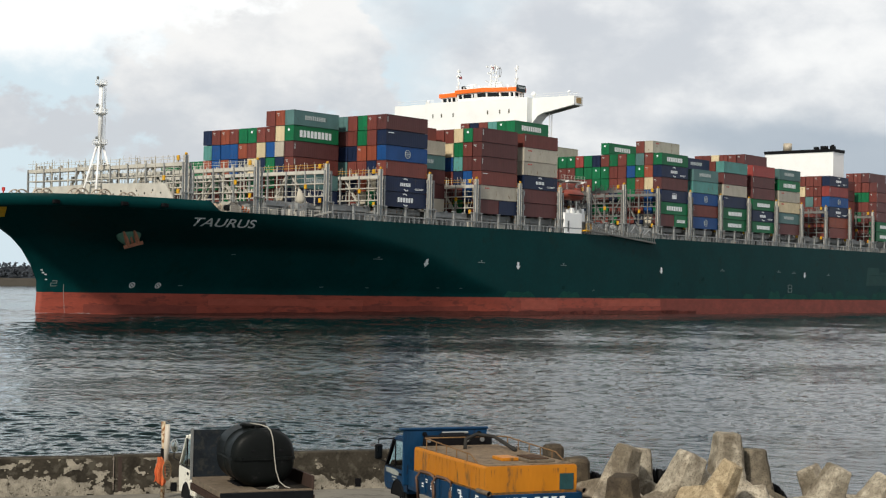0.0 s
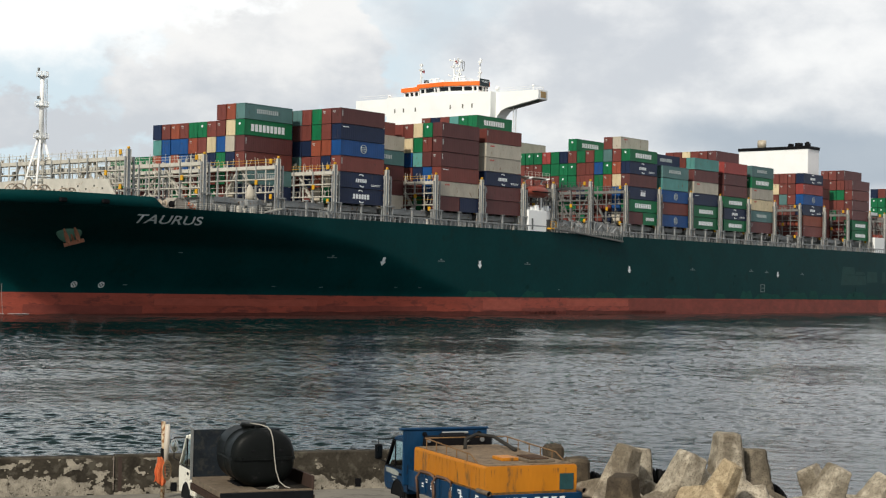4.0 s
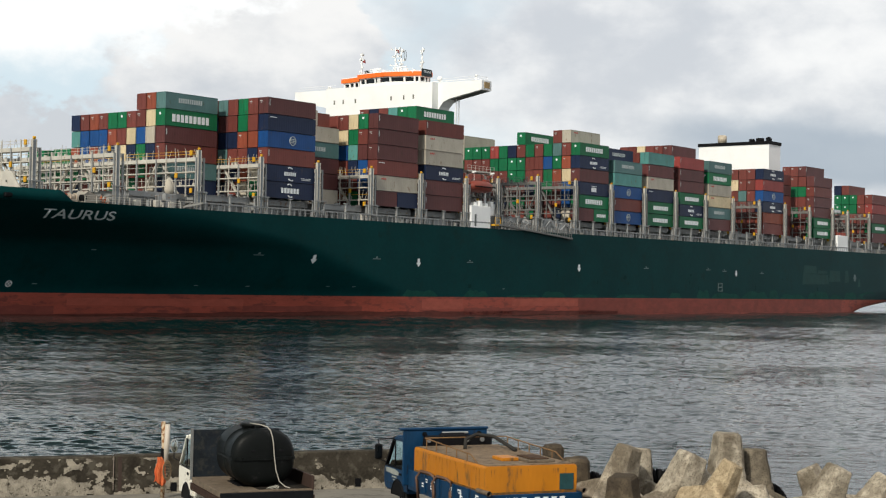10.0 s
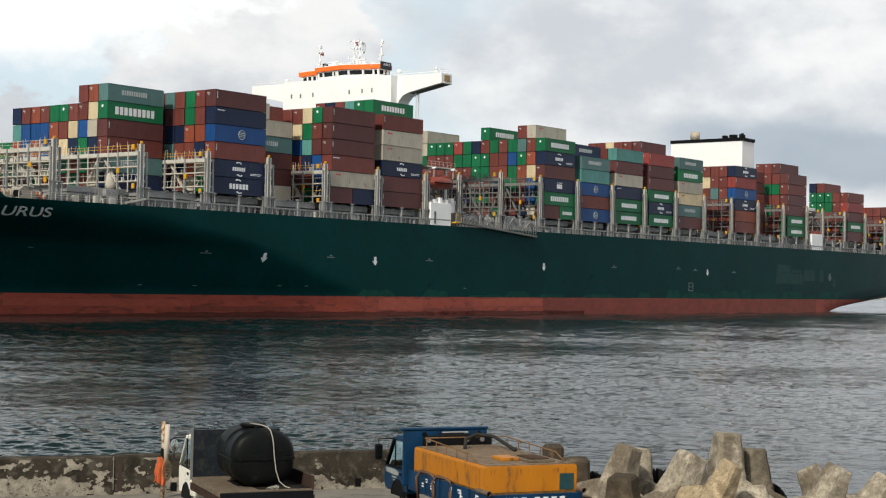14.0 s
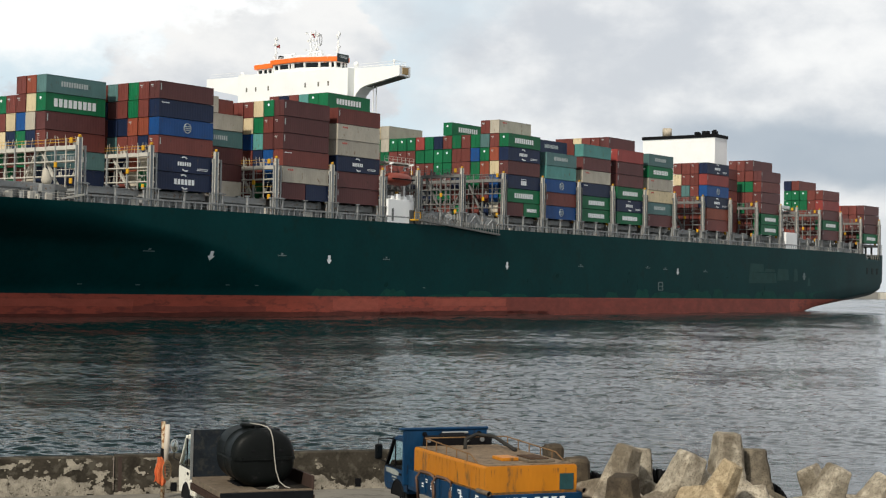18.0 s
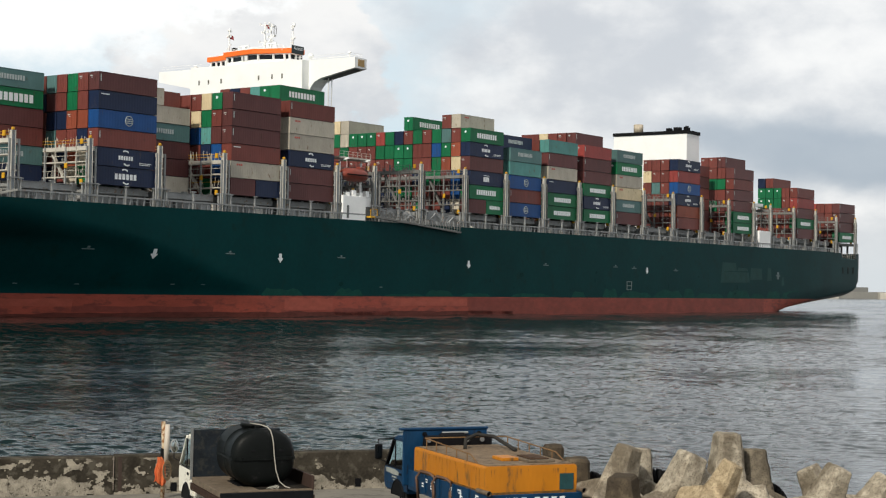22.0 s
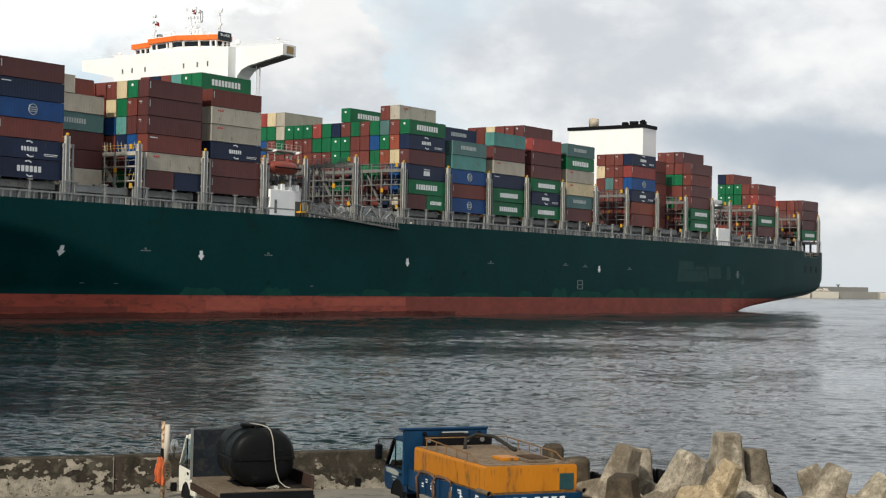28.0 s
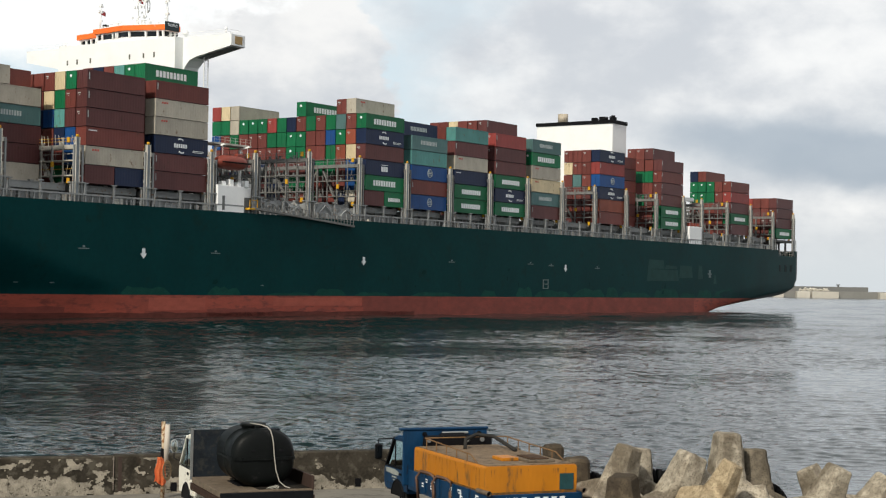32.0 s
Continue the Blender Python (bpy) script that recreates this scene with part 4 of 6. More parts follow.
def container(code, x, k, tier, base=BASE, length=12.19, side=False, mark=None, yoff=0.0, up=None):
    if not side and ((tier <= 2 and k >= 2) or k >= 14):
        buried.append((code, x, -24.3 + COLW * k, base + sheer(x) + TIER * tier))
        return None
    ob = new("shipping_container", container_mesh(code, length))
    feet = "forty-foot" if length > 8 else "twenty-foot"
    tagged(ob, f"{COLOUR_WORDS[code]} corrugated {feet} steel shipping container stacked on deck", "shipping container", "containers on the ship")
    z = base + sheer(x) + TIER * tier if up is None else up
    aboard.append((ob, Matrix.Translation((x + box_rnd.uniform(-.07, .07), -24.3 + COLW * k + yoff + box_rnd.uniform(-.03, .03), z))))
    if side:
        kind = mark or {'G': 'word', 'N': 'swoosh', 'U': 'ring', 'S': 'grey', 'W': 'red', 'C': 'red', 'B': 'small', 'R': 'small', 'E': 'small'}.get(code)
        if length < 8:
            kind = 'short' if code == 'G' else None
        if kind == 'word':
            part("lettering", bar_mark("word_bars", word_rows(2.5, 9.7, .9, 1.95, 9), LETTER), None, ob, "white brand lettering as blocks")
        elif kind == 'wide':
            part("lettering", bar_mark("wide_bars", word_rows(1.7, 10.5, .75, 2.05, 9), LETTER), None, ob, "large white brand lettering as blocks")
        elif kind == 'bold':
            part("lettering", bar_mark("bold_bars", word_rows(3.7, 8.4, .95, 1.85, 6), LETTER), None, ob)
            part("emblem_arc", arc_mark("arc_over", 1), None, ob, "white curved stroke")
            part("emblem_arc", arc_mark("arc_under", -1), None, ob, "white curved stroke")
        elif kind == 'short':
            part("lettering", bar_mark("short_bars", word_rows(1.2, 5.0, 1.0, 1.7, 9), LETTER), None, ob)
        elif kind == 'panel':
            part("lettering", bar_mark("panel_bar", word_rows(2.6, 9.6, .9, 1.85, 9, .14), LETTER), None, ob, "white brand lettering as blocks")
        elif kind == 'grey':
            part("lettering", bar_mark("grey_bars", word_rows(3.0, 8.6, 1.15, 1.95, 11, .35), GREY_MARK), None, ob)
        elif kind == 'swoosh':
            part("lettering", bar_mark("emblem_bars", word_rows(4.3, 7.4, 1.1, 1.75, 6), LETTER), None, ob)
            part("emblem_arc", arc_mark("arc_over", 1), None, ob, "white curved stroke")
            part("emblem_arc", arc_mark("arc_under", -1), None, ob, "white curved stroke")
            part("small_print", bar_mark("print_bars", [(8.6, 11.2, .75, .85), (8.6, 11.0, .52, .62)], LETTER), None, ob)
        elif kind == 'three':
            part("lettering", bar_mark("three_bars", word_rows(4.9, 7.0, .8, 1.75, 3, .12) + [(4.9, 7.0, 2.0, 2.12)], LETTER), None, ob)
        elif kind == 'ring':
            part("emblem", ring_mark("ring_emblem", 6.3, 1.45, .78, True), None, ob, "pale round emblem")
        elif kind == 'red':
            part("lettering", bar_mark("red_bars", word_rows(1.4, 2.9, 2.1, 2.4, 3), RED_MARK), None, ob)
        elif kind == 'small':
            part("code_mark", bar_mark("code_bars", [(.36, .5, 1.35, 2.45)], GREY_MARK), None, ob)
        elif kind == 'top':
            part("code_mark", bar_mark("top_bars", [(.5, 2.2, 2.25, 2.4)], LETTER), None, ob)
    if code == 'G' and box_rnd.random() < .45:
        part("end_emblem", disc_mark(), None, ob, "white disc on the door end")
    elif code in 'ROBE' and box_rnd.random() < .6:
        part("door_mark", bar_mark_end(), None, ob)
    return ob


def bar_mark_end():
    if "door_bars" not in BOX_MESH:
        bm = bmesh.new()
        box(bm, -.012, .02, 1.45, 2.05, 2.15, 2.32)
        box(bm, -.012, .02, 1.5, 1.8, 1.9, 2.0)
        BOX_MESH["door_bars"] = mesh_of("door_bars", bm, GREY_MARK)
    return BOX_MESH["door_bars"]


def stack(x, k, codes, base=BASE, side=False, marks=None):
    """A column of boxes, written bottom first; '-' leaves a gap, a pair in brackets is two twenty-foot boxes."""
    tier = 0
    i = 0
    while i < len(codes):
        c = codes[i]
        if c == '(':
            container(codes[i + 1], x, k, tier, base, 6.06, side)
            container(codes[i + 2], x + 6.13, k, tier, base, 6.06, side)
            i += 3
        elif c != '-':
            container(c, x, k, tier, base, side=side, mark=(marks or {}).get(tier))
        tier += 1
        i += 1


# fore bays
stack(47.0, 4, "NSRBGS", side=True, marks={0: 'none', 4: 'wide'})
stack(47.0, 5, "WRNWCO")
stack(47.0, 6, "RGGURR")
for i, codes in enumerate(("GRNCR", "RGCRG", "GRNOG", "OGUUR", "GROUO", "RGUUR", "NGOTN")):
    stack(47.0, 7 + i, codes)
for k in range(14, 20):
    stack(47.0, k, ("RGG", "RG", "BGG")[k % 3])
stack(61.7, 0, "NNRUNB", side=True, marks={0: 'bold', 1: 'swoosh', 4: 'top'})
stack(61.7, 1, "GWNORR")
stack(61.7, 2, "WOROGG")
stack(61.7, 3, "RNRNRR")
stack(61.7, 4, "NRSNBS")
stack(76.5, 3, "WBBSW", side=True)
container('W', 76.5, 3, 5, length=6.06, side=True)
stack(76.5, 5, "RBRRRR")
stack(76.5, 6, "RBRGRB")
stack(76.5, 7, "BRBRRR")
stack(61.7, 5, "RNRRNR")
stack(61.7, 6, "RBRSRR")
stack(76.5, 4, "RBGTWR")
stack(91.2, 0, "(BN)WRBBB", side=True, marks={2: 'top'})
stack(91.2, 1, "NUUBRG")
stack(91.2, 2, "GRNTGC")
stack(91.2, 3, "RBRUCR")
stack(91.2, 4, "RRRNRR")
stack(91.2, 5, "RBRNRR")
stack(105.8, 0, "BBNWWR", side=True)
for i, codes in enumerate(("BRBRBRG", "RBRRGRG", "RRBGRRT", "BRRBRRR", "RBRRBRN", "RRBRRBR")):
    stack(105.8, 1 + i, codes, side=i == 0, marks={j: 'none' for j in range(6)})
# amidships
# lower tiers are maroon and navy: dark box colours stand for inner shade
for k, codes in ((15, "BNRRUGE"), (14, "BNBRRGC"), (13, "BBNRGWW"), (12, "BNBRRG"), (11, "NBBRRG"), (10, "BBNRRG"), (9, "NNBRGE"), (8, "BNBRGG")):
    stack(161.0, k, codes, side=k == 13, marks={j: 'none' for j in range(7)})
stack(161.0, 0, "(BG)GNBNG", side=True, marks={2: 'three', 3: 'none'})
stack(161.0, 1, "WUUCORW", side=True, marks={j: 'none' for j in range(6)})
stack(161.0, 2, "NRBOGSR")
stack(161.0, 3, "RBGGUG")
stack(161.0, 4, "BRGRRR")
stack(161.0, 5, "GRNRRG")
stack(161.0, 6, "RGBGGRG", side=True, marks={j: 'none' for j in range(6)})
stack(161.0, 7, "RGBGGN")
stack(175.8, 0, "URUTS", side=True, marks={1: 'small', 3: 'none'})
stack(175.8, 1, "RBRNBN", side=True, marks={5: 'grey'})
stack(175.8, 2, "BRBRRR")
stack(175.8, 3, "BRBRRC")
stack(175.8, 7, "BRBRRBR")
stack(175.8, 8, "BRBRRBC")
stack(190.9, 0, "GGNWBT", side=True, marks={0: 'panel', 1: 'panel', 2: 'top'})
stack(190.9, 1, "BRBRBR")
stack(206.1, 0, "GNGBBE", side=True, marks={0: 'panel', 2: 'panel'})
for i, codes in enumerate(("BRBRBRB", "RBRRBRR", "BRBBRRR", "RBRBBRC", "BRBBRRR", "RBRRBRR")):
    stack(206.1, 1 + i, codes, side=i == 0, marks={j: 'none' for j in range(6)})
stack(220.9, 0, "BSCWGS", side=True, marks={1: 'grey'})
stack(220.9, 1, "BRBRBR")
# aft
stack(251.2, 0, "ROUNEN".replace("UN", "NU"), side=True, marks={2: 'swoosh', 3: 'ring'})
stack(251.2, 1, "BRBRRR")
stack(251.2, 2, "RBRSRR")
stack(251.2, 3, "BRBRCR")
stack(266.3, 2, "RBRRBR")
stack(282.9, 0, "GGBBRB", side=True, marks={0: 'panel', 1: 'panel'})
stack(282.9, 1, "BRBRGRB", side=True, marks={j: 'none' for j in range(6)})
stack(282.9, 2, "RBGRGRR")
stack(282.9, 3, "BRRGRRR")
stack(324.3, 0, "BGBER", side=True, marks={1: 'panel'})
stack(324.3, 1, "BRBRR")
stack(324.3, 2, "RBRGG")
stack(324.3, 3, "RBRGGR")
stack(324.3, 4, "RBBGGN")
stack(355.7, 0, "GBBB", base=20.95, side=True, marks={0: 'panel'})
stack(355.7, 1, "RBRR", base=20.95)
stack(355.7, 2, "BRBR", base=20.95)
stack(355.7, 3, "RBRE", base=20.95)



def bury():
    codes = list(COLOUR_WORDS)
    bm = bmesh.new()
    for code, x, y, z in buried:
        box(bm, x, x + 12.19, y, y + 2.345, z, z + 2.82, m=codes.index(code))
        for yy in (y + .4, y + .9, y + 1.6, y + 2.1):
            box(bm, x - .03, x, yy, yy + .05, z + .1, z + 2.8, m=codes.index(code))
    ob = new("container_block", mesh_of("container_block", bm, *[BOX[c] for c in codes]))
    tagged(ob, "mixed steel shipping containers deep inside the deck stacks", "shipping containers", kind="stuff")
    aboard.append((ob, Matrix.Identity(4)))


bury()

# hatch covers and coamings under the stacks
HATCHES = (33.0, 47.0, 61.7, 76.5, 91.2, 105.8, 131.5, 146.0, 161.0, 175.8, 190.9, 206.1, 220.9, 236.2, 251.2, 266.3, 282.9, 308.0, 324.3, 339.4, 355.7)
me_hatch = mesh_of("hatch_cover", boxes((0, 12.2, -21.6, 21.6, DECK_Z - .15, 19.6), (-.2, 12.4, -21.9, 21.9, 19.6, BASE - .08 - 1.2 + .9), bevel=.05), STEEL)
for x in HATCHES[:-1]:
    part("hatch_cover", me_hatch, None, ship).location = (x, 0, 0)
me_ped = mesh_of("pedestal", boxes((-.15, .15, -.18, .18, DECK_Z - .6, BASE), (-.42, .42, -.3, .3, BASE - .2, BASE)), STEEL)
me_gird = mesh_of("side_girder", boxes((0, 12.1, -.2, .2, BASE - 1.35, BASE - .3), (0, 12.1, -.32, .32, BASE - .36, BASE - .28)), STEEL)
for x in HATCHES[1:-1]:
    for dx in (.2, 6.1, 12.0):
        for y in (-24.2, -22.0):
            part("pedestal", me_ped, None, ship).location = (x + dx, y, sheer(x))
    part("side_girder", me_gird, None, ship).location = (x, -22.6, sheer(x))

# open rail by the foredeck; from the first hatch aft, a heavy side beam on posts with some closed panels
me_st = mesh_of("stanchion", boxes((-.05, .05, -.05, .05, DECK_Z, DECK_Z + 1.15)), STEEL_W)
me_post = mesh_of("side_post", boxes((-.11, .11, -.07, .07, DECK_Z - .02, DECK_Z + 1.0)), STEEL)
x = 22.0
while x < 356:
    part("stanchion" if x < 44 else "side_post", me_st if x < 44 else me_post, None, ship).location = (x, -half_breadth(x, DECK_Z) + .25, 0)
    x += 2.1 if x < 44 else 1.42
for z in (DECK_Z + .4, DECK_Z + .77, DECK_Z + 1.13):
    bm = bmesh.new()
    xs = [22, 26, 32, 40, 44]
    for a, b in zip(xs, xs[1:]):
        beam(bm, (a, -half_breadth(a, DECK_Z) + .25, z), (b, -half_breadth(b, DECK_Z) + .25, z), .06)
    part("guard_rail", bm, STEEL_W, ship)
edge = [45.8, 50, 60, 80, 120, 126, 156, 200, 260, 325, 340, 355.6]
for a, b in zip(edge, edge[1:]):
    if a == 126:
        continue
    bm = bmesh.new()
    ya, yb = -half_breadth(a, DECK_Z) + .25, -half_breadth(b, DECK_Z) + .25
    beam(bm, (a, ya, DECK_Z + 1.13), (b, yb, DECK_Z + 1.13), .22, .26)
    beam(bm, (a, ya, DECK_Z + .55), (b, yb, DECK_Z + .55), .06)
    part("side_beam", bm, STEEL, ship, "grey side beam along the deck edge")
bm = bmesh.new()
beam(bm, (41.6, -half_breadth(41.6, DECK_Z) + .25, DECK_Z + .3), (45.9, -half_breadth(46, DECK_Z) + .25, DECK_Z + 1.13), .24, .3)
part("side_beam", bm, STEEL_W, ship, "sloping end of the side beam")
panel_rnd = random.Random(8)
x = 47.0
while x < 352:
    w = panel_rnd.uniform(.8, 2.6)
    if not 126 < x < 156 and panel_rnd.random() < .42:
        y = -half_breadth(x, DECK_Z) + .32
        part("side_panel", boxes((x, x + w, y, y + .06, DECK_Z, DECK_Z + panel_rnd.uniform(.75, 1.0))), (STEEL, STEEL_W)[panel_rnd.random() < .3], ship)
    x += w + panel_rnd.uniform(.6, 2.4)
fit_rnd = random.Random(3)
for i in range(70):
    x = fit_rnd.uniform(28, 353)
    w, h = fit_rnd.uniform(.3, 1.0), fit_rnd.uniform(.5, 1.4)
    part("deck_fitting", boxes((x, x + w, -23.9, -23.3, DECK_Z - .15, DECK_Z + h), bevel=.05), (STEEL, STEEL_D, STEEL_W)[i % 3], ship)


# ---------------------------------------------------------------- bridge house
def bridge_house():
    house = new("bridge_house")
    house.parent = ship
    house["label"] = "white accommodation block with bridge wings"
    part("accommodation_block", boxes((120.4, 125.4, -14.3, 14.3, DECK_Z, 46.5), bevel=.08), WHITE, house)
    bm = bmesh.new()
    prism(bm, [(-26.2, 48.1), (26.2, 48.7), (26.2, 46.6), (17.6, 44.9), (15.8, 44.3), (14.9, 42.3), (-14.9, 42.3), (-15.4, 43.2), (-16.4, 44.2), (-18.0, 44.75), (-26.2, 46.15)], 0, 121.2, 124.6)
    part("bridge_wing", bm, WHITE, house)
    bm = bmesh.new()
    prism(bm, [(-14.9, 48.2), (14.9, 48.55), (14.9, 42.0), (-14.9, 42.0)], 0, 119.2, 121.196)
    part("bridge_front", bm, WHITE, house, "white front of the bridge deck")
    part("wing_window", boxes((122.1, 123.9, -26.26, -26.20, 46.5, 47.8)), mat("amber_wing_glass", (.42, .27, .10), .3, vary=.2, scale=2, bump=0), house, "amber-tinted wing end panel")
    bm = bmesh.new()
    prism(bm, [(-25.6, 46.00), (-17.6, 44.62), (-17.6, 44.55), (-25.6, 45.93)], 0, 121.9, 124.1)
    part("wing_underside", bm, STEEL_D, house)

    # wheelhouse: a faceted middle part and a lower one set back to starboard
    def middle(out, back=125.2):
        return [(119.5 - out, -2.0), (122.3 - out, -9.4 - out), (back, -9.6 - out), (back, 5.9 + out), (120.2 - out, 5.9 + out)]

    def wing_room(out, back=125.1):
        return [(121.0 - out, 6.42), (back, 6.42), (back, 11.9 + out), (121.7 - out, 11.9 + out)]
    for plan, dz in ((middle, 0.0), (wing_room, -.38)):
        for name, material, out, z0, z1, label in (("wheelhouse_wall", WHITE, 0.0, 47.9, 49.1, ""), ("wheelhouse_glazing", GLASS_D, -.10, 49.1, 50.0, "dark bridge windows"),
                                                   ("window_head", WHITE, .12, 50.0, 50.2, ""), ("orange_fascia", ORANGE, .5, 50.2, 51.1, "orange band above the bridge windows"), ("wheelhouse_roof", WHITE, .3, 51.1, 51.28, "")):
            bm = bmesh.new()
            prism(bm, plan(out), 2, z0 + dz, z1 + dz)
            part(name, bm, material, house, label)
    def on_front(y):
        if y > 6.6:
            return 121.0 + (y - 6.62) * .133, -.38
        return (119.5 + (y + 2.0) * .093 if y > -2 else 119.5 + (-2 - y) * .341), 0.0
    for y in (11.6, 9.9, 8.4, 6.9, 5.7, 4.2, 1.2, .3, -.15, -2.95, -6.0, -8.2, -9.2):
        x, dz = on_front(y)
        bm = bmesh.new()
        beam(bm, (x + .02, y, 49.0 + dz), (x - .06, y, 50.1 + dz), .34)
        part("mullion", bm, WHITE, house)
    for x in (123.3, 124.4):
        bm = bmesh.new()
        beam(bm, (x, -9.55, 49.0), (x, -9.62, 50.1), .3)
        part("mullion", bm, WHITE, house)
    for y in (12.45, 9.85, 6.35, -3.75, -7.25, -9.85):
        part("porthole_window", boxes((119.14, 119.22, y - .17, y + .17, 44.95, 45.85)), mat("small_dark_window", (.16, .15, .12), .3, bump=0), house)
    board = part("name_board", boxes((121.2, 124.7, -10.4, -10.2, 50.0, 51.6), bevel=.09), mat("name_board_dark", (.02, .035, .04), .5, bump=0), house, "dark name board reading TAURUS")
    bm = bmesh.new()
    me = letters("TAURUS", .66, .0)
    me.transform(Matrix.Translation((122.95, -10.43, 51.0)))
    me.materials.append(LETTER)
    part("board_name", me, LETTER, board)
    for z in (48.55, 49.0):
        for a, b in (((121.3, -24.9, z), (121.3, -11, z)), ((121.3, 14, z + .5), (121.3, 25.3, z + .6)), ((124.4, -25.2, z), (124.4, -11, z)), ((121, -25.3, z), (124.4, -25.3, z))):
            bm = bmesh.new()
            beam(bm, a, b, .05)
            part("wing_rail", bm, WHITE, house)
    for k in range(9):
        y = -25.2 + k * 1.75
        bm = bmesh.new()
        beam(bm, (124.4, y, 48.0), (124.4, y, 49.0), .06)
        part("wing_rail_post", bm, WHITE, house)

    def spar(x, y, z0, z1, arms, flag=None):
        bm = bmesh.new()
        tube(bm, [(x, y, z0), (x, y, z1)], [.22, .09], 8)
        for k in range(int((z1 - z0) / .9)):
            z = z0 + .6 + k * .9
            a = k * 2.4
            box(bm, x + .3 * math.cos(a) - .16, x + .3 * math.cos(a) + .16, y + .3 * math.sin(a) - .16, y + .3 * math.sin(a) + .16, z, z + .3)
        tube(bm, [(x, y, z0 + 1.8), (x + .3, y + .9, z0 + .1)], .05, 5)
        for z, w in arms:
            beam(bm, (x, y - w, z), (x, y + w, z), .1)
            box(bm, x - .2, x + .2, y - w - .1, y - w + .15, z, z + .45)
            box(bm, x - .2, x + .2, y + w - .15, y + w + .1, z, z + .35)
        sp = part("signal_mast", bm, WHITE, house)
        if flag:
            bm = bmesh.new()
            vs = []
            for i in range(6):
                vs.append((bm.verts.new((x + i * .26, y + .1 * math.sin(i * 1.3), flag - i * .05)), bm.verts.new((x + i * .26, y + .1 * math.sin(i * 1.3 + .4), flag + .85 - i * .08))))
            for a, b in zip(vs, vs[1:]):
                bm.faces.new((a[0], b[0], b[1], a[1]))
            ob = part("flag", bm, mat("flag_cloth", (.45, .06, .06), .8, vary=.3, scale=1.2, bump=0), sp, "small red flag")
        return sp
    spar(122.5, 7.6, 50.6, 56.4, ((54.6, .45), (55.8, .25)), 54.4)
    spar(123.0, -1.6, 50.7, 56.9, ((53.0, 1.4), (54.8, .8), (56.4, 1.2)), 55.9)
    spar(123.4, -2.9, 50.7, 56.6, ((53.9, .8), (56.0, .5)))
    bm = bmesh.new()
    tube(bm, [(123.3, -4.0 + .3 * math.cos(q), 55.0 + 1.1 * math.sin(q)) for q in [k * math.tau / 16 for k in range(17)]], .07, 6)
    part('loop_antenna', bm, STEEL_D, house, 'grey loop antenna')
    spar(123.2, -8.8, 50.7, 56.4, ((53.0, .3), (55.4, .3)))
    for x, y, r in ((122.0, -14.6, .55), (122.0, 16.5, .45), (122, -24.2, .3)):
        bm = bmesh.new()
        tube(bm, [(x, y, 48.0), (x, y, 49.0)], .12, 6)
        bmesh.ops.create_uvsphere(bm, u_segments=12, v_segments=8, radius=r, matrix=Matrix.Translation((x, y, 49.2)))
        part("satellite_dome", bm, WHITE, house)
    bm = bmesh.new()
    tube(bm, [(121.8, 5.4, 50.7), (121.8, 5.4, 51.6)], .15, 8)
    box(bm, 121.4, 122.2, 5.0, 5.8, 51.5, 52.2)
    part("searchlight", bm, BLACK, house)
    for y in (3.6, -3.6):
        bm = bmesh.new()
        tube(bm, [(122.6, y, 50.7), (122.6, y, 52.4)], .14, 8)
        beam(bm, (122.4, y - 1.6, 52.5), (122.8, y + 1.6, 52.5), .3, .25)
        part("radar_scanner", bm, WHITE, house)
    bm = bmesh.new()
    ys = [-8.0 + 1.6 * i for i in range(10)]
    for y in ys:
        beam(bm, (121.0, y, 50.7), (121.0, y, 51.8), .06)
    for z in (51.25, 51.8):
        beam(bm, (121.0, ys[0], z), (121.0, ys[-1], z), .05)
    part("roof_rail", bm, WHITE, house)
    for k in range(7):
        y = -7.4 + 2.1 * k
        part("roof_fitting", boxes((122.2, 122.9, y, y + .5 + .3 * (k % 2), 51.28, 51.8 + .35 * (k % 3)), bevel=.08), WHITE, house)
    # port side: low white casing, stair tower, lifeboat and its davit
    part("side_casing", boxes((119.6, 126.2, -25.35, -20, DECK_Z - .1, 22.4), (126.2, 129.6, -24.4, -20, DECK_Z - .1, 22.4), bevel=.06), WHITE, house, "low white casing at the deck edge")
    # thin dark plate: the recess's shade is put into its colour
    part("ladder_recess", boxes((126.3, 129.6, -24.5, -24.41, DECK_Z, 20.6)), STEEL_D, house, "dark plate standing for shade in the recess at the side ladder's head")
    part("casing_door", boxes((120.7, 121.3, -25.40, -25.36, 18.2, 20.6)), STEEL_D, house)
    bm = bmesh.new()
    for k in range(5):
        x = 121.2 + k * 1.9
        box(bm, x, x + .9, -24.8, -23.9, 22.4, 23.1 + .4 * (k % 2))
    part("casing_ventilator", bm, WHITE, house)
    boat = new("lifeboat")
    boat.parent = ship
    bm = bmesh.new()
    sec = [(-1.2, .25), (-.6, .85), (.3, 1.2), (2.6, 1.3), (4.6, 1.25), (5.8, .9), (6.5, .3)]
    rings = []
    for s, r in sec:
        rings.append([bm.verts.new((121.0 + s, -24.4 + 1.25 * r * math.cos(a) * .9, 26.4 + r * math.sin(a) * (.95 if math.sin(a) > 0 else 1.0))) for a in [k * math.tau / 14 for k in range(14)]])
    for a, b in zip(rings, rings[1:]):
        for k in range(14):
            bm.faces.new((a[k], a[(k + 1) % 14], b[(k + 1) % 14], b[k])).smooth = True
    bm.faces.new(rings[0][::-1])
    bm.faces.new(rings[-1])
    part("boat_hull", bm, LIFEB, boat, "orange enclosed lifeboat shell")
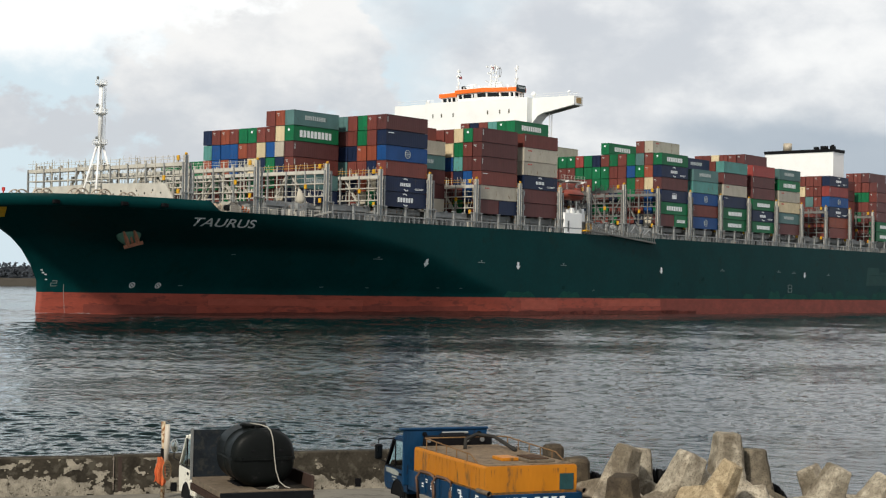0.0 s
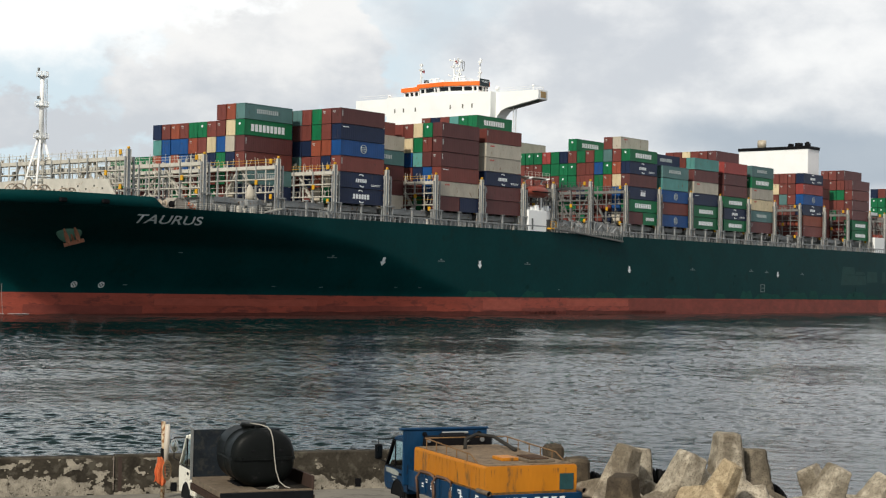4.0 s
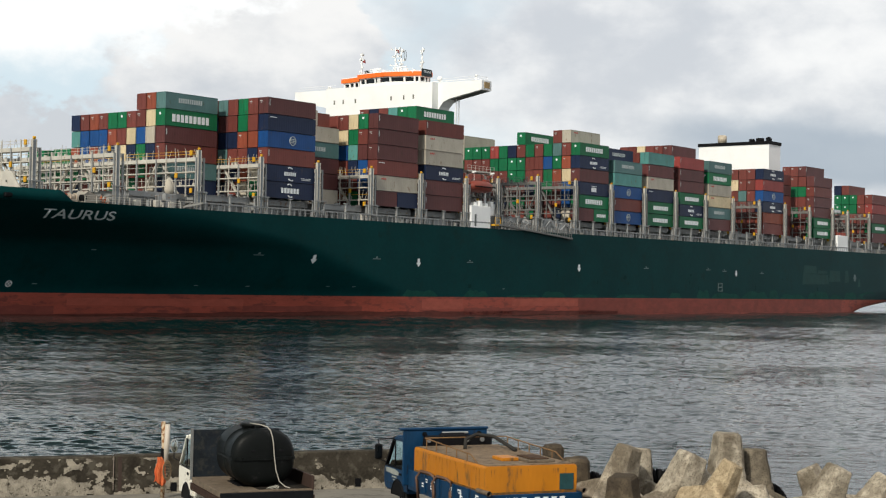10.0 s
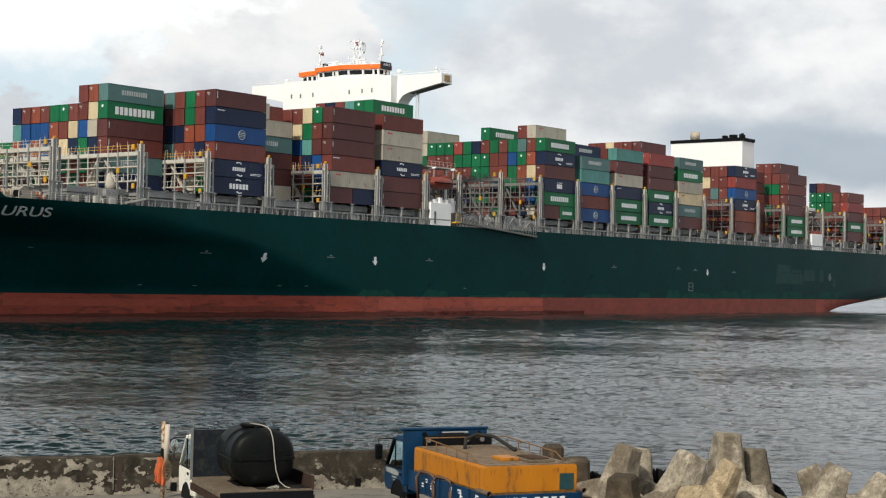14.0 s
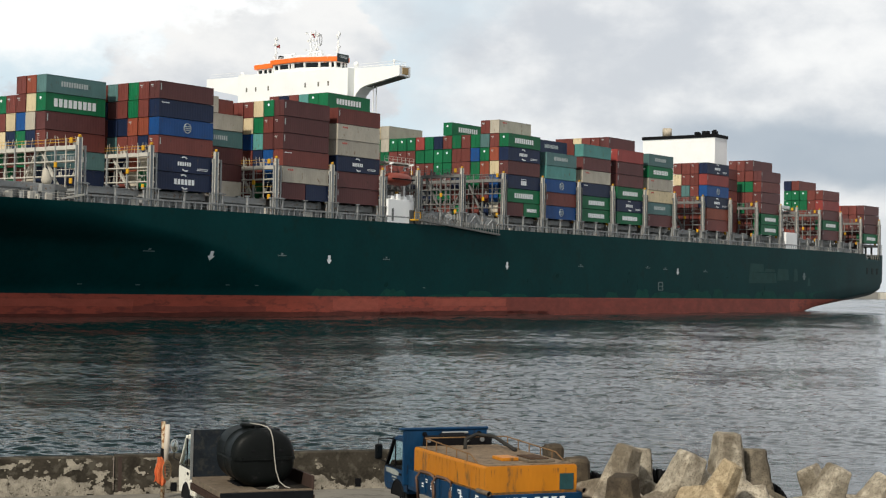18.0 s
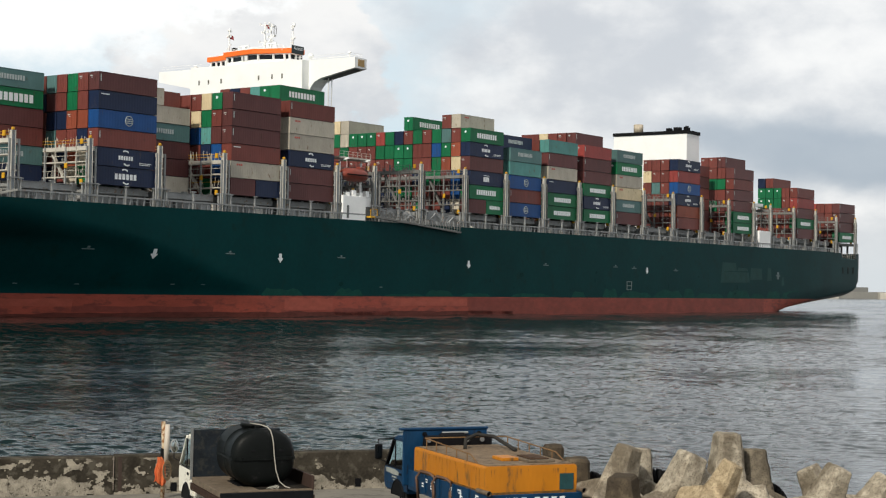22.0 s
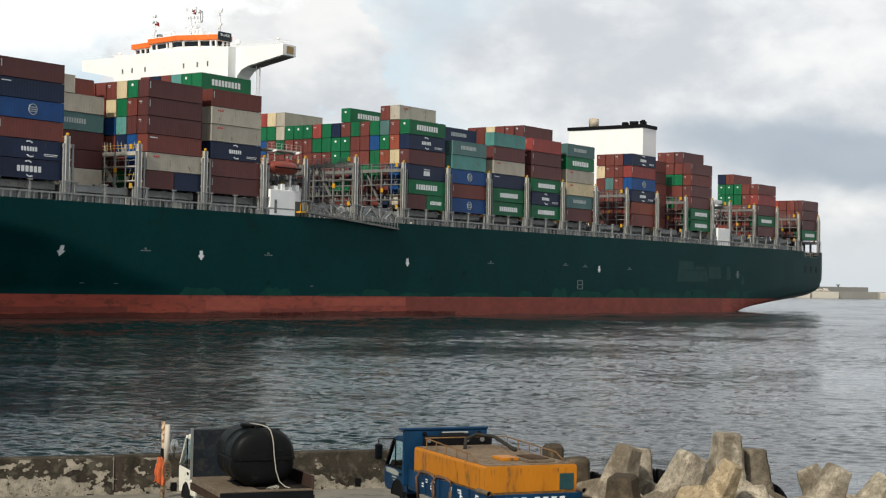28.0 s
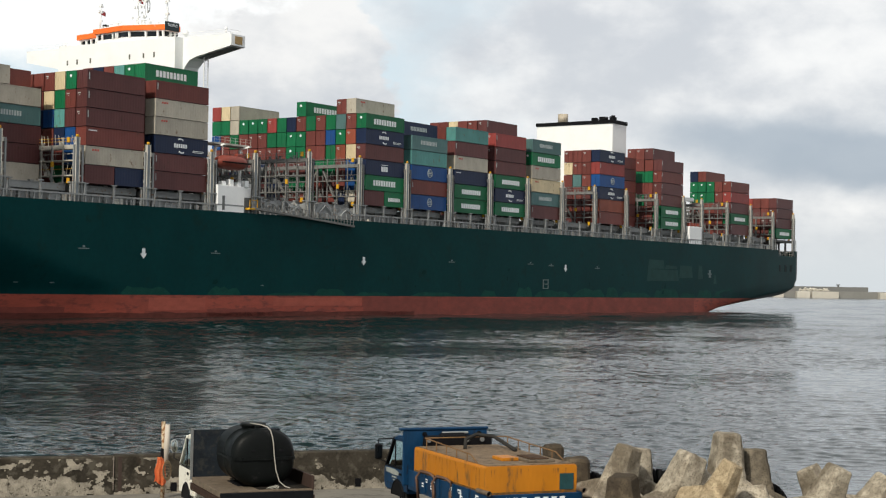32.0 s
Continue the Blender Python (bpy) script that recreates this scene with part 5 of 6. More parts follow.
    part("boat_fender", boxes((120.2, 127.1, -25.86, -25.7, 26.2, 26.42)), RUBBER, boat)
    part("boat_cabin", boxes((124.8, 126.4, -24.9, -23.9, 27.3, 28.0), bevel=.15), LIFEB, boat)
    bm = bmesh.new()
    for x in (121.6, 127.8):
        bm = bmesh.new()
        beam(bm, (x, -22.6, 22.4), (x, -22.6, 29.0), .35)
        beam(bm, (x, -22.6, 29.0), (x, -24.8, 29.4), .3)
        beam(bm, (x, -24.4, 29.3), (x, -24.4, 27.4), .06)
        part("davit", bm, WHITE, boat)
    bm = bmesh.new()
    box(bm, 119.9, 129.2, -24.0, -20.5, 29.4, 29.7)
    for k in range(8):
        beam(bm, (120 + k * 1.3, -23.9, 29.7), (120 + k * 1.3, -23.9, 30.7), .07)
    for z in (30.2, 30.7):
        beam(bm, (120, -23.9, z), (129.2, -23.9, z), .06)
    part("boat_deck", bm, STEEL_W, house)
    bm = bmesh.new()
    for x in (122.6, 123.6):
        beam(bm, (x, -18.6, 37.5), (x, -18.6, 44.9), .14)
    for k in range(14):
        z = 37.8 + k * .5
        beam(bm, (122.6, -18.6, z), (123.6, -18.6, z), .07)
    part("wing_support_ladder", bm, WHITE, house)


bridge_house()


# ---------------------------------------------------------------- funnel
def funnel_house():
    f = new("funnel")
    f.parent = ship
    part("funnel_casing", boxes((280.2, 287.6, -11.4, 11.6, DECK_Z, 48.5), bevel=.06), WHITE, f, "square white funnel casing")
    part("funnel_top", boxes((280.0, 287.8, -11.6, 11.8, 48.5, 49.4)), BLACK, f, "black funnel rim")
    for y, r, h in ((5.6, 1.35, 2.5),):
        bm = bmesh.new()
        tube(bm, [(283.6, y, 49.4), (283.6, y, 49.4 + h), (283.6, y, 49.45 + h)], [r, r, r * .8], 16)
        part("exhaust_pipe", bm, mat("sooty_beige_pipe", (.50, .43, .33), .6, vary=.3, scale=1, bump=0), f)
    for y, r, h in ((-4.2, .7, 1.1), (-6.8, 1.2, 1.2), (-9.6, .5, 1.5)):
        bm = bmesh.new()
        tube(bm, [(283.6, y, 49.4), (283.6, y, 49.4 + h)], r, 14)
        box(bm, 282.2, 285, y - .3, y + .3, 49.4, 49.8 + h * .5)
        part("exhaust_pipe", bm, BLACK, f, "black exhaust stub")
    part("side_casing", boxes((297.2, 304.4, -25.3, -20.5, DECK_Z - .1, 22.5), bevel=.06), WHITE, f, "low white casing at the deck edge")
    bm = bmesh.new()
    for k in range(4):
        x = 298 + k * 1.7
        box(bm, x, x + .8, -24.9, -24.1, 22.5, 23.4)
    part("casing_ventilator", bm, LIFEB, f)
    part("provision_crane_boom", boxes((297.4, 305.6, -22.4, -21.6, 29.3, 30.3), bevel=.12), WHITE, f)


funnel_house()


# ---------------------------------------------------------------- side ladder, canvas, stern
def gangway():
    g = new("accommodation_ladder")
    g.parent = ship
    a, b = Vector((127.9, -25.95, 18.75)), Vector((155.6, -25.95, 16.75))
    bm = bmesh.new()
    beam(bm, a, b, .8, .35)
    part("ladder_beam", bm, STEEL_M, g)
    for k in range(31):
        p = a.lerp(b, k / 30)
        bm = bmesh.new()
        beam(bm, p, p + Vector((0, 0, 1.35)), .12)
        part("rail_post", bm, STEEL_M, g)
    bm = bmesh.new()
    for z in (.7, 1.35):
        beam(bm, a + Vector((0, 0, z)), b + Vector((0, 0, z)), .07)
    part("hand_rail", bm, STEEL_M, g)
    part("ladder_platform", boxes((126.6, 129.0, -26.3, -25.2, 18.5, 18.8), (126.7, 126.8, -26.2, -26.1, 18.8, 20.2), (128.6, 128.7, -26.2, -26.1, 18.8, 20.2), (126.7, 128.7, -26.2, -26.1, 20.1, 20.2)), YELLOW, g)


gangway()
bm = bmesh.new()
tube(bm, [(41.3, -22.0, 20.3), (41.3, -22.0, 20.6), (41.3, -22.0, 21.2), (41.2, -22.0, 21.9), (41.0, -22.0, 22.6), (40.9, -22.0, 22.9)], [.35, .72, .85, .66, .38, .12], 12)
part("canvas_cover", bm, mat("pale_canvas", (.55, .50, .41), .85, vary=.2, scale=1.2, bump=.04), ship, "pale canvas cover on a deck fitting")
part("deck_locker", boxes((39.9, 42.4, -22.7, -21.2, 17.8, 20.35), bevel=.06), STEEL, ship)
part("red_locker", boxes((20.2, 20.9, -21.6, -21.0, 17.8, 19.3), bevel=.06), mat("faded_red_locker", (.36, .07, .04), .6, vary=.2, scale=2, bump=0), ship, "faded red deck locker")
bm = bmesh.new()
box(bm, 21.1, 22.9, -21.7, -20.7, 17.8, 18.5, bevel=.05)
tube(bm, [(21.5, -21.2, 18.8), (22.5, -21.2, 18.8)], .45, 14)
for xa in (21.35, 22.5):
    tube(bm, [(xa, -21.2, 18.8), (xa + .12, -21.2, 18.8)], .68, 14)
part("mooring_winch", bm, mat("winch_beige", (.50, .42, .33)), ship, "pale mooring winch behind the bulwark")
bm = bmesh.new()
tube(bm, [(23.2, -21.9, 18.75), (24.0, -21.9, 18.75)], .52, 16)
part("rope_drum", bm, BLACK, ship, "black rope drum")
bm = bmesh.new()
prism(bm, [(24.4, 17.8), (28.2, 17.8), (28.0, 19.0), (26.9, 19.7), (25.6, 20.0), (24.8, 19.4)], 1, -20.8, -18.2)
bmesh.ops.subdivide_edges(bm, edges=bm.edges[:], cuts=3, use_grid_fill=True)
for v in bm.verts:
    v.co += Vector((noise.noise(v.co * 1.3), noise.noise(v.co * 1.3 + Vector((5, 0, 0))), noise.noise(v.co * 1.1 + Vector((0, 7, 0))))) * .22
part("tarpaulin", bm, CANVAS, ship, "grey tarpaulin heaped over deck gear")
bundle_rnd = random.Random(14)
for k in range(9):
    xa, za = 26.8 + .2 * k + bundle_rnd.uniform(-.1, .1), 18.0 + bundle_rnd.uniform(0, .9)
    bm = bmesh.new()
    tube(bm, [(xa, -22.3, za), (xa + .25, -22.2, za + .3), (xa + .1 + bundle_rnd.uniform(-.2, .5), -22.1, za + .65)], [.12, .2, .1], 7)
    part("rope_bundle", bm, (mat("orange_rope", (.55, .13, .04), .8, vary=.2, scale=3, bump=0), STEEL_W)[k % 3 == 2], ship)
for k in range(5):
    x = 33.6 + k * 2.3
    part("deck_locker", boxes((x, x + .9 + .4 * (k % 2), -22.9, -22.0, 17.8, 19.0 + .5 * (k % 3)), bevel=.06), (STEEL_W, STEEL_D, STEEL)[k % 3], ship)
for x in (132.2, 139.0, 148.4):
    bm = bmesh.new()
    box(bm, x - .9, x + 3.4, -24.6, -22.2, 17.8, 18.7, bevel=.06)
    tube(bm, [(x, -23.4, 19.6), (x + 2.4, -23.4, 19.6)], .62, 14)
    for xx in (x - .1, x + 2.3):
        tube(bm, [(xx, -23.4, 19.6), (xx + .16, -23.4, 19.6)], .98, 14)
    box(bm, x + 2.6, x + 3.4, -24.0, -22.8, 18.6, 20.3, bevel=.08)
    part("mooring_winch", bm, STEEL, ship, "grey mooring winch on the open deck")
for x, w, h in ((131.6, 5.2, 2.6), (138.6, 4.4, 2.1), (146.4, 5.0, 3.2), (152.8, 4.6, 2.5)):
    bm = bmesh.new()
    prism(bm, [(x, 17.8), (x + w, 17.8), (x + w, 17.8 + h * .55), (x + w * .7, 17.8 + h), (x + w * .25, 17.8 + h * .9), (x, 17.8 + h * .4)], 1, -24.3, -21.6)
    tube(bm, [(x + .4, -24.6, 18.6), (x + w * .5, -24.6, 17.8 + h * .8), (x + w - .3, -24.6, 18.8)], .14, 6)
    part("deck_machinery", bm, STEEL, ship, "grey covered deck machinery")
for k in range(6):
    x = 131.4 + k * 4.1
    part("deck_locker", boxes((x, x + 1.6 + .5 * (k % 3), -22.0, -21.0, 17.8, 19.4 + .5 * (k % 2)), bevel=.06), (STEEL, STEEL_W, STEEL_D)[k % 3], ship)
# darker than the main deck: shade under the containers is put into the colour
DARK_DECK = mat("shaded_mooring_deck", (.10, .10, .095), .7, vary=.3, scale=.8, bump=.005)
part("mooring_deck", boxes((355.7, 372.6, -22.4, 22.4, 14.9, 15.2)), DARK_DECK, ship, "open mooring deck at the stern")
part("container_platform", boxes((355.7, 369.2, -24.4, 24.4, 20.2, 20.88)), DARK_DECK, ship)
for x in (357.2, 362.4, 367.2):
    for y in (-22.2, -10, 10, 22.2):
        part("platform_pillar", boxes((x, x + .5, y - .25, y + .25, 15.2, 20.2)), STEEL_D, ship)
for x in (359.2, 364.4):
    bm = bmesh.new()
    tube(bm, [(x, -20.5, 16.6), (x + 2.2, -20.5, 16.6)], .9, 12)
    box(bm, x - .3, x + 2.5, -21.2, -19.8, 15.2, 16.0)
    part("mooring_winch", bm, STEEL_D, ship)
bm = bmesh.new()
for zz in (16.85, 17.35, 17.85):
    beam(bm, (356.2, -24.4, zz), (370.2, -24.0, zz), .06)
for k in range(8):
    beam(bm, (356.6 + 1.9 * k, -24.4 + .05 * k, 16.2), (356.6 + 1.9 * k, -24.4 + .05 * k, 17.85), .07)
part("stern_rail", bm, STEEL_W, ship)
bm = boxes((355.2, 355.8, -24.2, 24.2, 15.0, 21.0))
part("poop_bulkhead", bm, mat("dark_poop_steel", (.05, .04, .04), .6, bump=0), ship)
for x in (356.9, 361.6, 366.2):
    y = half_breadth(x, 12.5)
    # solid boxes: each opening's inner shade is put into their dark green
    part("mooring_port", boxes((x, x + 2.0, -y - .03, -y + .6, 11.2, 14.0), bevel=.5), mat("dark_green_opening", (.004, .014, .013), .7, bump=0), ship, "dark mooring opening in the quarter")
bm = bmesh.new()
tube(bm, [(369.2, -24.1, DECK_Z - 1.5), (369.2, -24.1, 28.0)], .3, 8)
part("stern_post", bm, STEEL, ship)
bm = bmesh.new()
rnd = random.Random(8)
for k in range(90):
    x = rnd.uniform(-.2, 5) if k % 4 else rnd.uniform(4, 9)
    y = -half_breadth(max(x, .4), 0) - rnd.uniform(0, .35)
    s = .7
    bmesh.ops.create_icosphere(bm, subdivisions=1, radius=1, matrix=Matrix.Translation((x - .3, y, .10)) @ Matrix.Diagonal((s * rnd.uniform(.25, .9), rnd.uniform(.1, .2), .06, 1)))
tagged(part("bow_wave_foam", bm, mat("white_foam", (.55, .58, .58), .8, bump=0), ship, "thin white foam at the stem"), kind="stuff")


# ---------------------------------------------------------------- quay, wall and foreground
GZ = 0.8
WALL_P = Vector((-16.0, 38.52, GZ))
WALL_A = math.atan2(2.35, 7.13)


def build_quay():
    bm = bmesh.new()
    poly = [(-60, -40), (60, -40), (60, 37.4), (7.5, 38.2), (3.4, 45.2), (-16, 38.9), (-60, 24.4)]
    prism(bm, poly, 2, -3, GZ)
    ob = new("quay_floor", mesh_of("quay_floor", bm, QUAY))
    tagged(ob, "weathered pale concrete quay surface", "quay", kind="structure")


build_quay()


def build_wall():
    rnd = random.Random(21)
    wall = new("sea_wall", mesh_of("sea_wall", boxes((-30, 7.9, 0, .42, 0, 1.0), (7.904, 12.6, .01, .43, 0, 1.02), (12.7, 19.3, 0, .42, 0, 1.03), bevel=.03), CONC_D))
    wall.matrix_basis = Matrix.Translation(WALL_P) @ Matrix.Rotation(WALL_A, 4, 'Z')
    tagged(wall, "dark stained concrete sea wall with flaking pale render", "wall", kind="structure")

    # what is left of the pale render: a thin torn coat over the dark wall
    def kept(x, z):
        n1 = noise.noise(Vector((x * 1.5, z * 2.2, 3.1)))
        n2 = noise.noise(Vector((x * 4.6, z * 6.5, 7.7)))
        n3 = noise.noise(Vector((x * 12, z * 15, 1.3)))
        edge = .20 * n1 + .16 * n2 + .09 * n3
        foot = lerp_table(x, ((-30, .5), (6.7, .47), (6.9, .36), (7.5, .22), (7.7, .07), (8.4, .05), (8.7, .14), (9.2, .10), (9.3, .44), (9.65, .40), (9.75, .1), (12.0, .12), (13.1, .18), (13.2, .42), (13.55, .36), (13.7, .14), (14.4, .10), (15.0, .24), (15.3, .12), (19.3, .15)))
        if z < foot + edge * .5:
            return n3 + n2 > -.62
        upper = lerp_table(x, ((-30, .10), (5.6, .06), (6.1, -.10), (7.6, -.14), (8.0, -.34), (8.2, -.12), (9.2, -.16), (9.6, -.36), (19.3, -.34)))
        return .55 * n1 + .5 * n2 + .22 * n3 + upper - .12 * abs(z - .75) > .02
    g = .028
    nx, nz = int((19.2 - 3.5) / g), int(.97 / g)
    bm = bmesh.new()
    for i in range(nx):
        x = 3.5 + i * g
        for k in range(nz):
            z = k * g
            if kept(x, z):
                d = .012 + .006 * noise.noise(Vector((x * 3, z * 4, 0)))
                vs = [bm.verts.new((x + dx * g + .012 * noise.noise(Vector(((x + dx * g) * 19, (z + dz * g) * 19, 2))), -d, z + dz * g + .012 * noise.noise(Vector(((x + dx * g) * 19, (z + dz * g) * 19, 9))))) for dx, dz in ((0, 0), (1, 0), (1, 1), (0, 1))]
                bm.faces.new(vs)
    bmesh.ops.remove_doubles(bm, verts=bm.verts, dist=.004)
    rim = [e for e in bm.edges if len(e.link_faces) == 1]
    for v in bmesh.ops.extrude_edge_only(bm, edges=rim)["geom"]:
        if isinstance(v, bmesh.types.BMVert):
            v.co.y = .004
    part("render_coat", bm, PLASTER, wall, "pale torn render flaking off the wall")
    for x in (9.37, 14.42):
        part("weep_hole", boxes((x, x + .16, -.03, .02, .06, .29)), BLACK, wall, "dark square weep hole")
    bm = boxes((8.0, 8.09, .004, .014, 0, .99))
    part("rust_streak", bm, mat("rust_streak", (.06, .040, .032), .9, vary=.3, scale=4, bump=0), wall)
    part("cable", boxes((7.868, 7.884, -.014, .0, .12, 1.0)), mat("faded_pink_cable", (.30, .25, .21), .8, bump=0), wall)


build_wall()


def pole():
    ob = new("marker_pole")
    ob.location = (-7.16, 40.6, GZ)
    tagged(ob, "weathered wooden pole with an orange vest hung on it", "pole")
    bm = bmesh.new()
    tube(bm, [(0, 0, 0), (.02, 0, 1.0), (-.01, 0, 1.97)], .055, 8)
    part("shaft", bm, PEEL, ob)
    bm = bmesh.new()
    tube(bm, [(.08, -.05, .9), (.10, -.05, 1.4), (.11, -.05, 1.9)], [.05, .075, .06], 8)
    part("rolled_sleeve", bm, mat("pale_cloth", (.62, .55, .46), .85, bump=.01), ob, "pale rolled cloth tied to the top")
    part("dark_tape", boxes((-.062, .062, -.062, .062, .98, 1.28), bevel=.02), BLACK, ob)
    # vest hung by its neck: a folded sheet, fuller at the foot
    bm = bmesh.new()
    rows = []
    for i in range(15):
        u = i / 14
        z = 1.06 - .68 * u
        w = .10 + .13 * math.sin(min(1, u * 1.25) * 1.9)
        row = []
        for k in range(13):
            v = k / 12
            fold = .035 * math.sin(v * 15 + u * 2.5) * (.4 + u)
            row.append(bm.verts.new((-.14 - .07 * u + w * 1.25 * v + .02 * math.sin(u * 9), -.075 - fold - .05 * math.sin(v * math.pi), z + .05 * math.sin(v * 5 + 1) * u)))
        rows.append(row)
    for a, b in zip(rows, rows[1:]):
        for k in range(12):
            bm.faces.new((a[k], a[k + 1], b[k + 1], b[k])).smooth = True
    bmesh.ops.solidify(bm, geom=bm.faces[:], thickness=.012)
    part("vest", bm, VEST, ob, "crumpled orange fabric vest")
    bm = bmesh.new()
    for k in range(7):
        a = .4 * k
        tube(bm, [(.13 + (.10 + .02 * math.sin(a)) * math.cos(q) * math.cos(a * .35), -.10 + .06 * math.sin(a) * math.cos(q), .72 + (.27 - .015 * k) * math.sin(q)) for q in [j * math.tau / 14 for j in range(15)]], .008, 5)
    for k in range(6):
        z = .52 + .08 * k
        w = .10 * math.sqrt(max(.05, 1 - ((z - .72) / .27) ** 2))
        tube(bm, [(.13 - w, -.12, z), (.13, -.17, z + .02), (.13 + w, -.12, z)], .007, 5)
    part("net_bag", bm, mat("brown_net_cord", (.19, .14, .085), .9, bump=0), ob, "brown cord net hung beside the vest")


pole()


def wheel(parent, x, y, r=.36, w=.22):
    wh = new("wheel")
    wh.parent = parent
    wh.location = (x, y, r)
    bm = bmesh.new()
    tube(bm, [(-w / 2, 0, 0), (-w / 2 + .03, 0, 0), (w / 2 - .03, 0, 0), (w / 2, 0, 0)], [r * .9, r, r, r * .9], 20)
    part("tyre", bm, RUBBER, wh)
    bm = bmesh.new()
    tube(bm, [(-w / 2 - .01, 0, 0), (w / 2 + .01, 0, 0)], r * .55, 14)
    part("rim", bm, STEEL_D, wh)


CLEAR = bpy.data.materials.new("clear_cab_glass")
CLEAR.use_nodes = True
for key, v in (("Base Color", (.72, .80, .78, 1)), ("Roughness", .02), ("Transmission Weight", 1.0), ("IOR", 1.45)):
    CLEAR.node_tree.nodes["Principled BSDF"].inputs[key].default_value = v


def cab(truck, y0, length, width, height, paint, rake, sill=1.2):
    """A cab-over cab from y0 forward: lower body, raked pillars, roof, clear panes, seats and mirrors."""
    h = width / 2
    yf = y0 + length
    c = new("cab")
    c.parent = truck
    bm = bmesh.new()
    prism(bm, [(y0, .55), (yf - .04, .50), (yf + .05, .66), (yf + .06, 1.0), (yf, sill), (y0, sill)], 0, -h, h)
    bmesh.ops.bevel(bm, geom=bm.edges[:], offset=.045, segments=2, affect='EDGES')
    part("cab_shell", bm, paint, c)
    bm = bmesh.new()
    prism(bm, [(y0, height - .14), (yf - rake + .05, height - .14), (yf - rake - .04, height - .05), (yf - rake - .22, height), (y0 + .05, height), (y0, height - .03)], 0, -h + .05, h - .05)
    bmesh.ops.bevel(bm, geom=bm.edges[:], offset=.035, segments=2, affect='EDGES')
    part("roof", bm, paint, c)
    bm = bmesh.new()
    box(bm, -h + .04, h - .04, y0, y0 + .05, sill, sill + .16)
    for sx in (-1, 1):
        box(bm, sx * (h - .2) - .15, sx * (h - .2) + .15, y0, y0 + .05, sill, height - .1)
    part("back_panel", bm, paint, c)
    part("rear_window", boxes((-h + .35, h - .35, y0 + .01, y0 + .03, sill + .16, height - .12)), CLEAR, c)
    bm = bmesh.new()
    a, b = (yf - .01, sill), (yf - rake + .03, height - .13)
    for off in (0, .012):
        bm.faces.new([bm.verts.new(v) for v in ((-h + .1, a[0] + off, a[1]), (h - .1, a[0] + off, a[1]), (h - .13, b[0] + off, b[1]), (-h + .13, b[0] + off, b[1]))])
    part("windscreen", bm, CLEAR, c)
    part("dashboard", boxes((-h + .1, h - .1, yf - .4, yf - .1, sill - .04, sill + .1), bevel=.05), BLACK, c)
    bm = bmesh.new()
    tube(bm, [(-.45 + .2 * math.cos(k * math.tau / 16), yf - .52 + .07 * math.sin(k * math.tau / 16), sill + .14 + .13 * math.sin(k * math.tau / 16)) for k in range(17)], .016, 6)
    part("steering_wheel", bm, BLACK, c)
    for x in (-.45, .45):
        part("cab_seat", boxes((x - .24, x + .24, y0 + .12, y0 + .28, sill - .1, sill + .34), bevel=.05), BLACK, c)
    for sx in (-1, 1):
        bm = bmesh.new()
        beam(bm, (sx * (h - .05), yf - .02, sill - .02), (sx * (h - .09), yf - rake, height - .08), .075)
        beam(bm, (sx * (h - .012), yf - .07, sill), (sx * (h - .05), yf - rake - .03, height - .11), .035)
        part("front_pillar", bm, BLACK if paint is TRUCK_B else paint, c)
        bm = bmesh.new()
        prism(bm, [(y0, sill - .02), (y0 + .30, sill - .02), (y0 + .26, height - .1), (y0, height - .1)], 0, sx * (h - .04) - .03, sx * (h - .04) + .03)
        part("rear_pillar", bm, paint, c)
        door = new("cab_door")
        door.parent = c
        bm = bmesh.new()
        prism(bm, [(y0 + .34, .70), (yf - .12, .70), (yf - .03, .98), (yf - .06, sill - .03), (y0 + .30, sill - .03)], 0, sx * h - .012, sx * h + .012)
        bmesh.ops.bevel(bm, geom=bm.edges[:], offset=.008, segments=1, affect='EDGES')
        part("door_skin", bm, paint, door)
        bm = bmesh.new()
        prism(bm, [(y0 + .31, sill - .01), (yf - .08, sill - .01), (yf - rake - .03, height - .14), (y0 + .27, height - .14)], 0, sx * (h - .045) - .004, sx * (h - .045) + .004)
        part("side_window", bm, CLEAR, door)
        part("window_divider", boxes((sx * (h - .04) - .015, sx * (h - .04) + .015, yf - rake - .18, yf - rake - .15, sill - .01, height - .13)), BLACK, door)
        part("window_seal", boxes((sx * (h - .01) - .015, sx * (h - .01) + .015, y0 + .3, yf - .06, sill - .035, sill + .005)), BLACK, door)
        part("door_handle", boxes((sx * h - .03, sx * h + .03, y0 + .4, y0 + .55, sill - .16, sill - .11)), BLACK, door)
        if paint is TRUCK_B:
            bm = bmesh.new()
            prism(bm, [(y0 + .62, sill - .19), (yf - .18, sill - .17), (yf - .12, sill - .06), (y0 + .85, sill - .05), (y0 + .6, sill - .1)], 0, sx * (h - .004), sx * (h + .017))
            part("door_panel", bm, mat("faded_pale_decal", (.34, .36, .33), .7, vary=.3, scale=5, bump=0), door, "faded pale patch on the door")
            for k in range(3):
                part("door_lettering", boxes((sx * (h + .006) - .01, sx * (h + .006) + .01, y0 + .75, y0 + 1.15 - .08 * k, .93 - .075 * k, .965 - .075 * k)), mat("faded_pale_decal", (.34, .36, .33)), door)
        bm = bmesh.new()
        tube(bm, [(sx * h, y0 + .66 + .40 * math.cos(q), .44 + .38 * math.sin(q)) for q in [k * math.pi / 10 for k in range(11)]], .035, 6)
        part("wheel_arch", bm, BLACK, c)
        bm = bmesh.new()
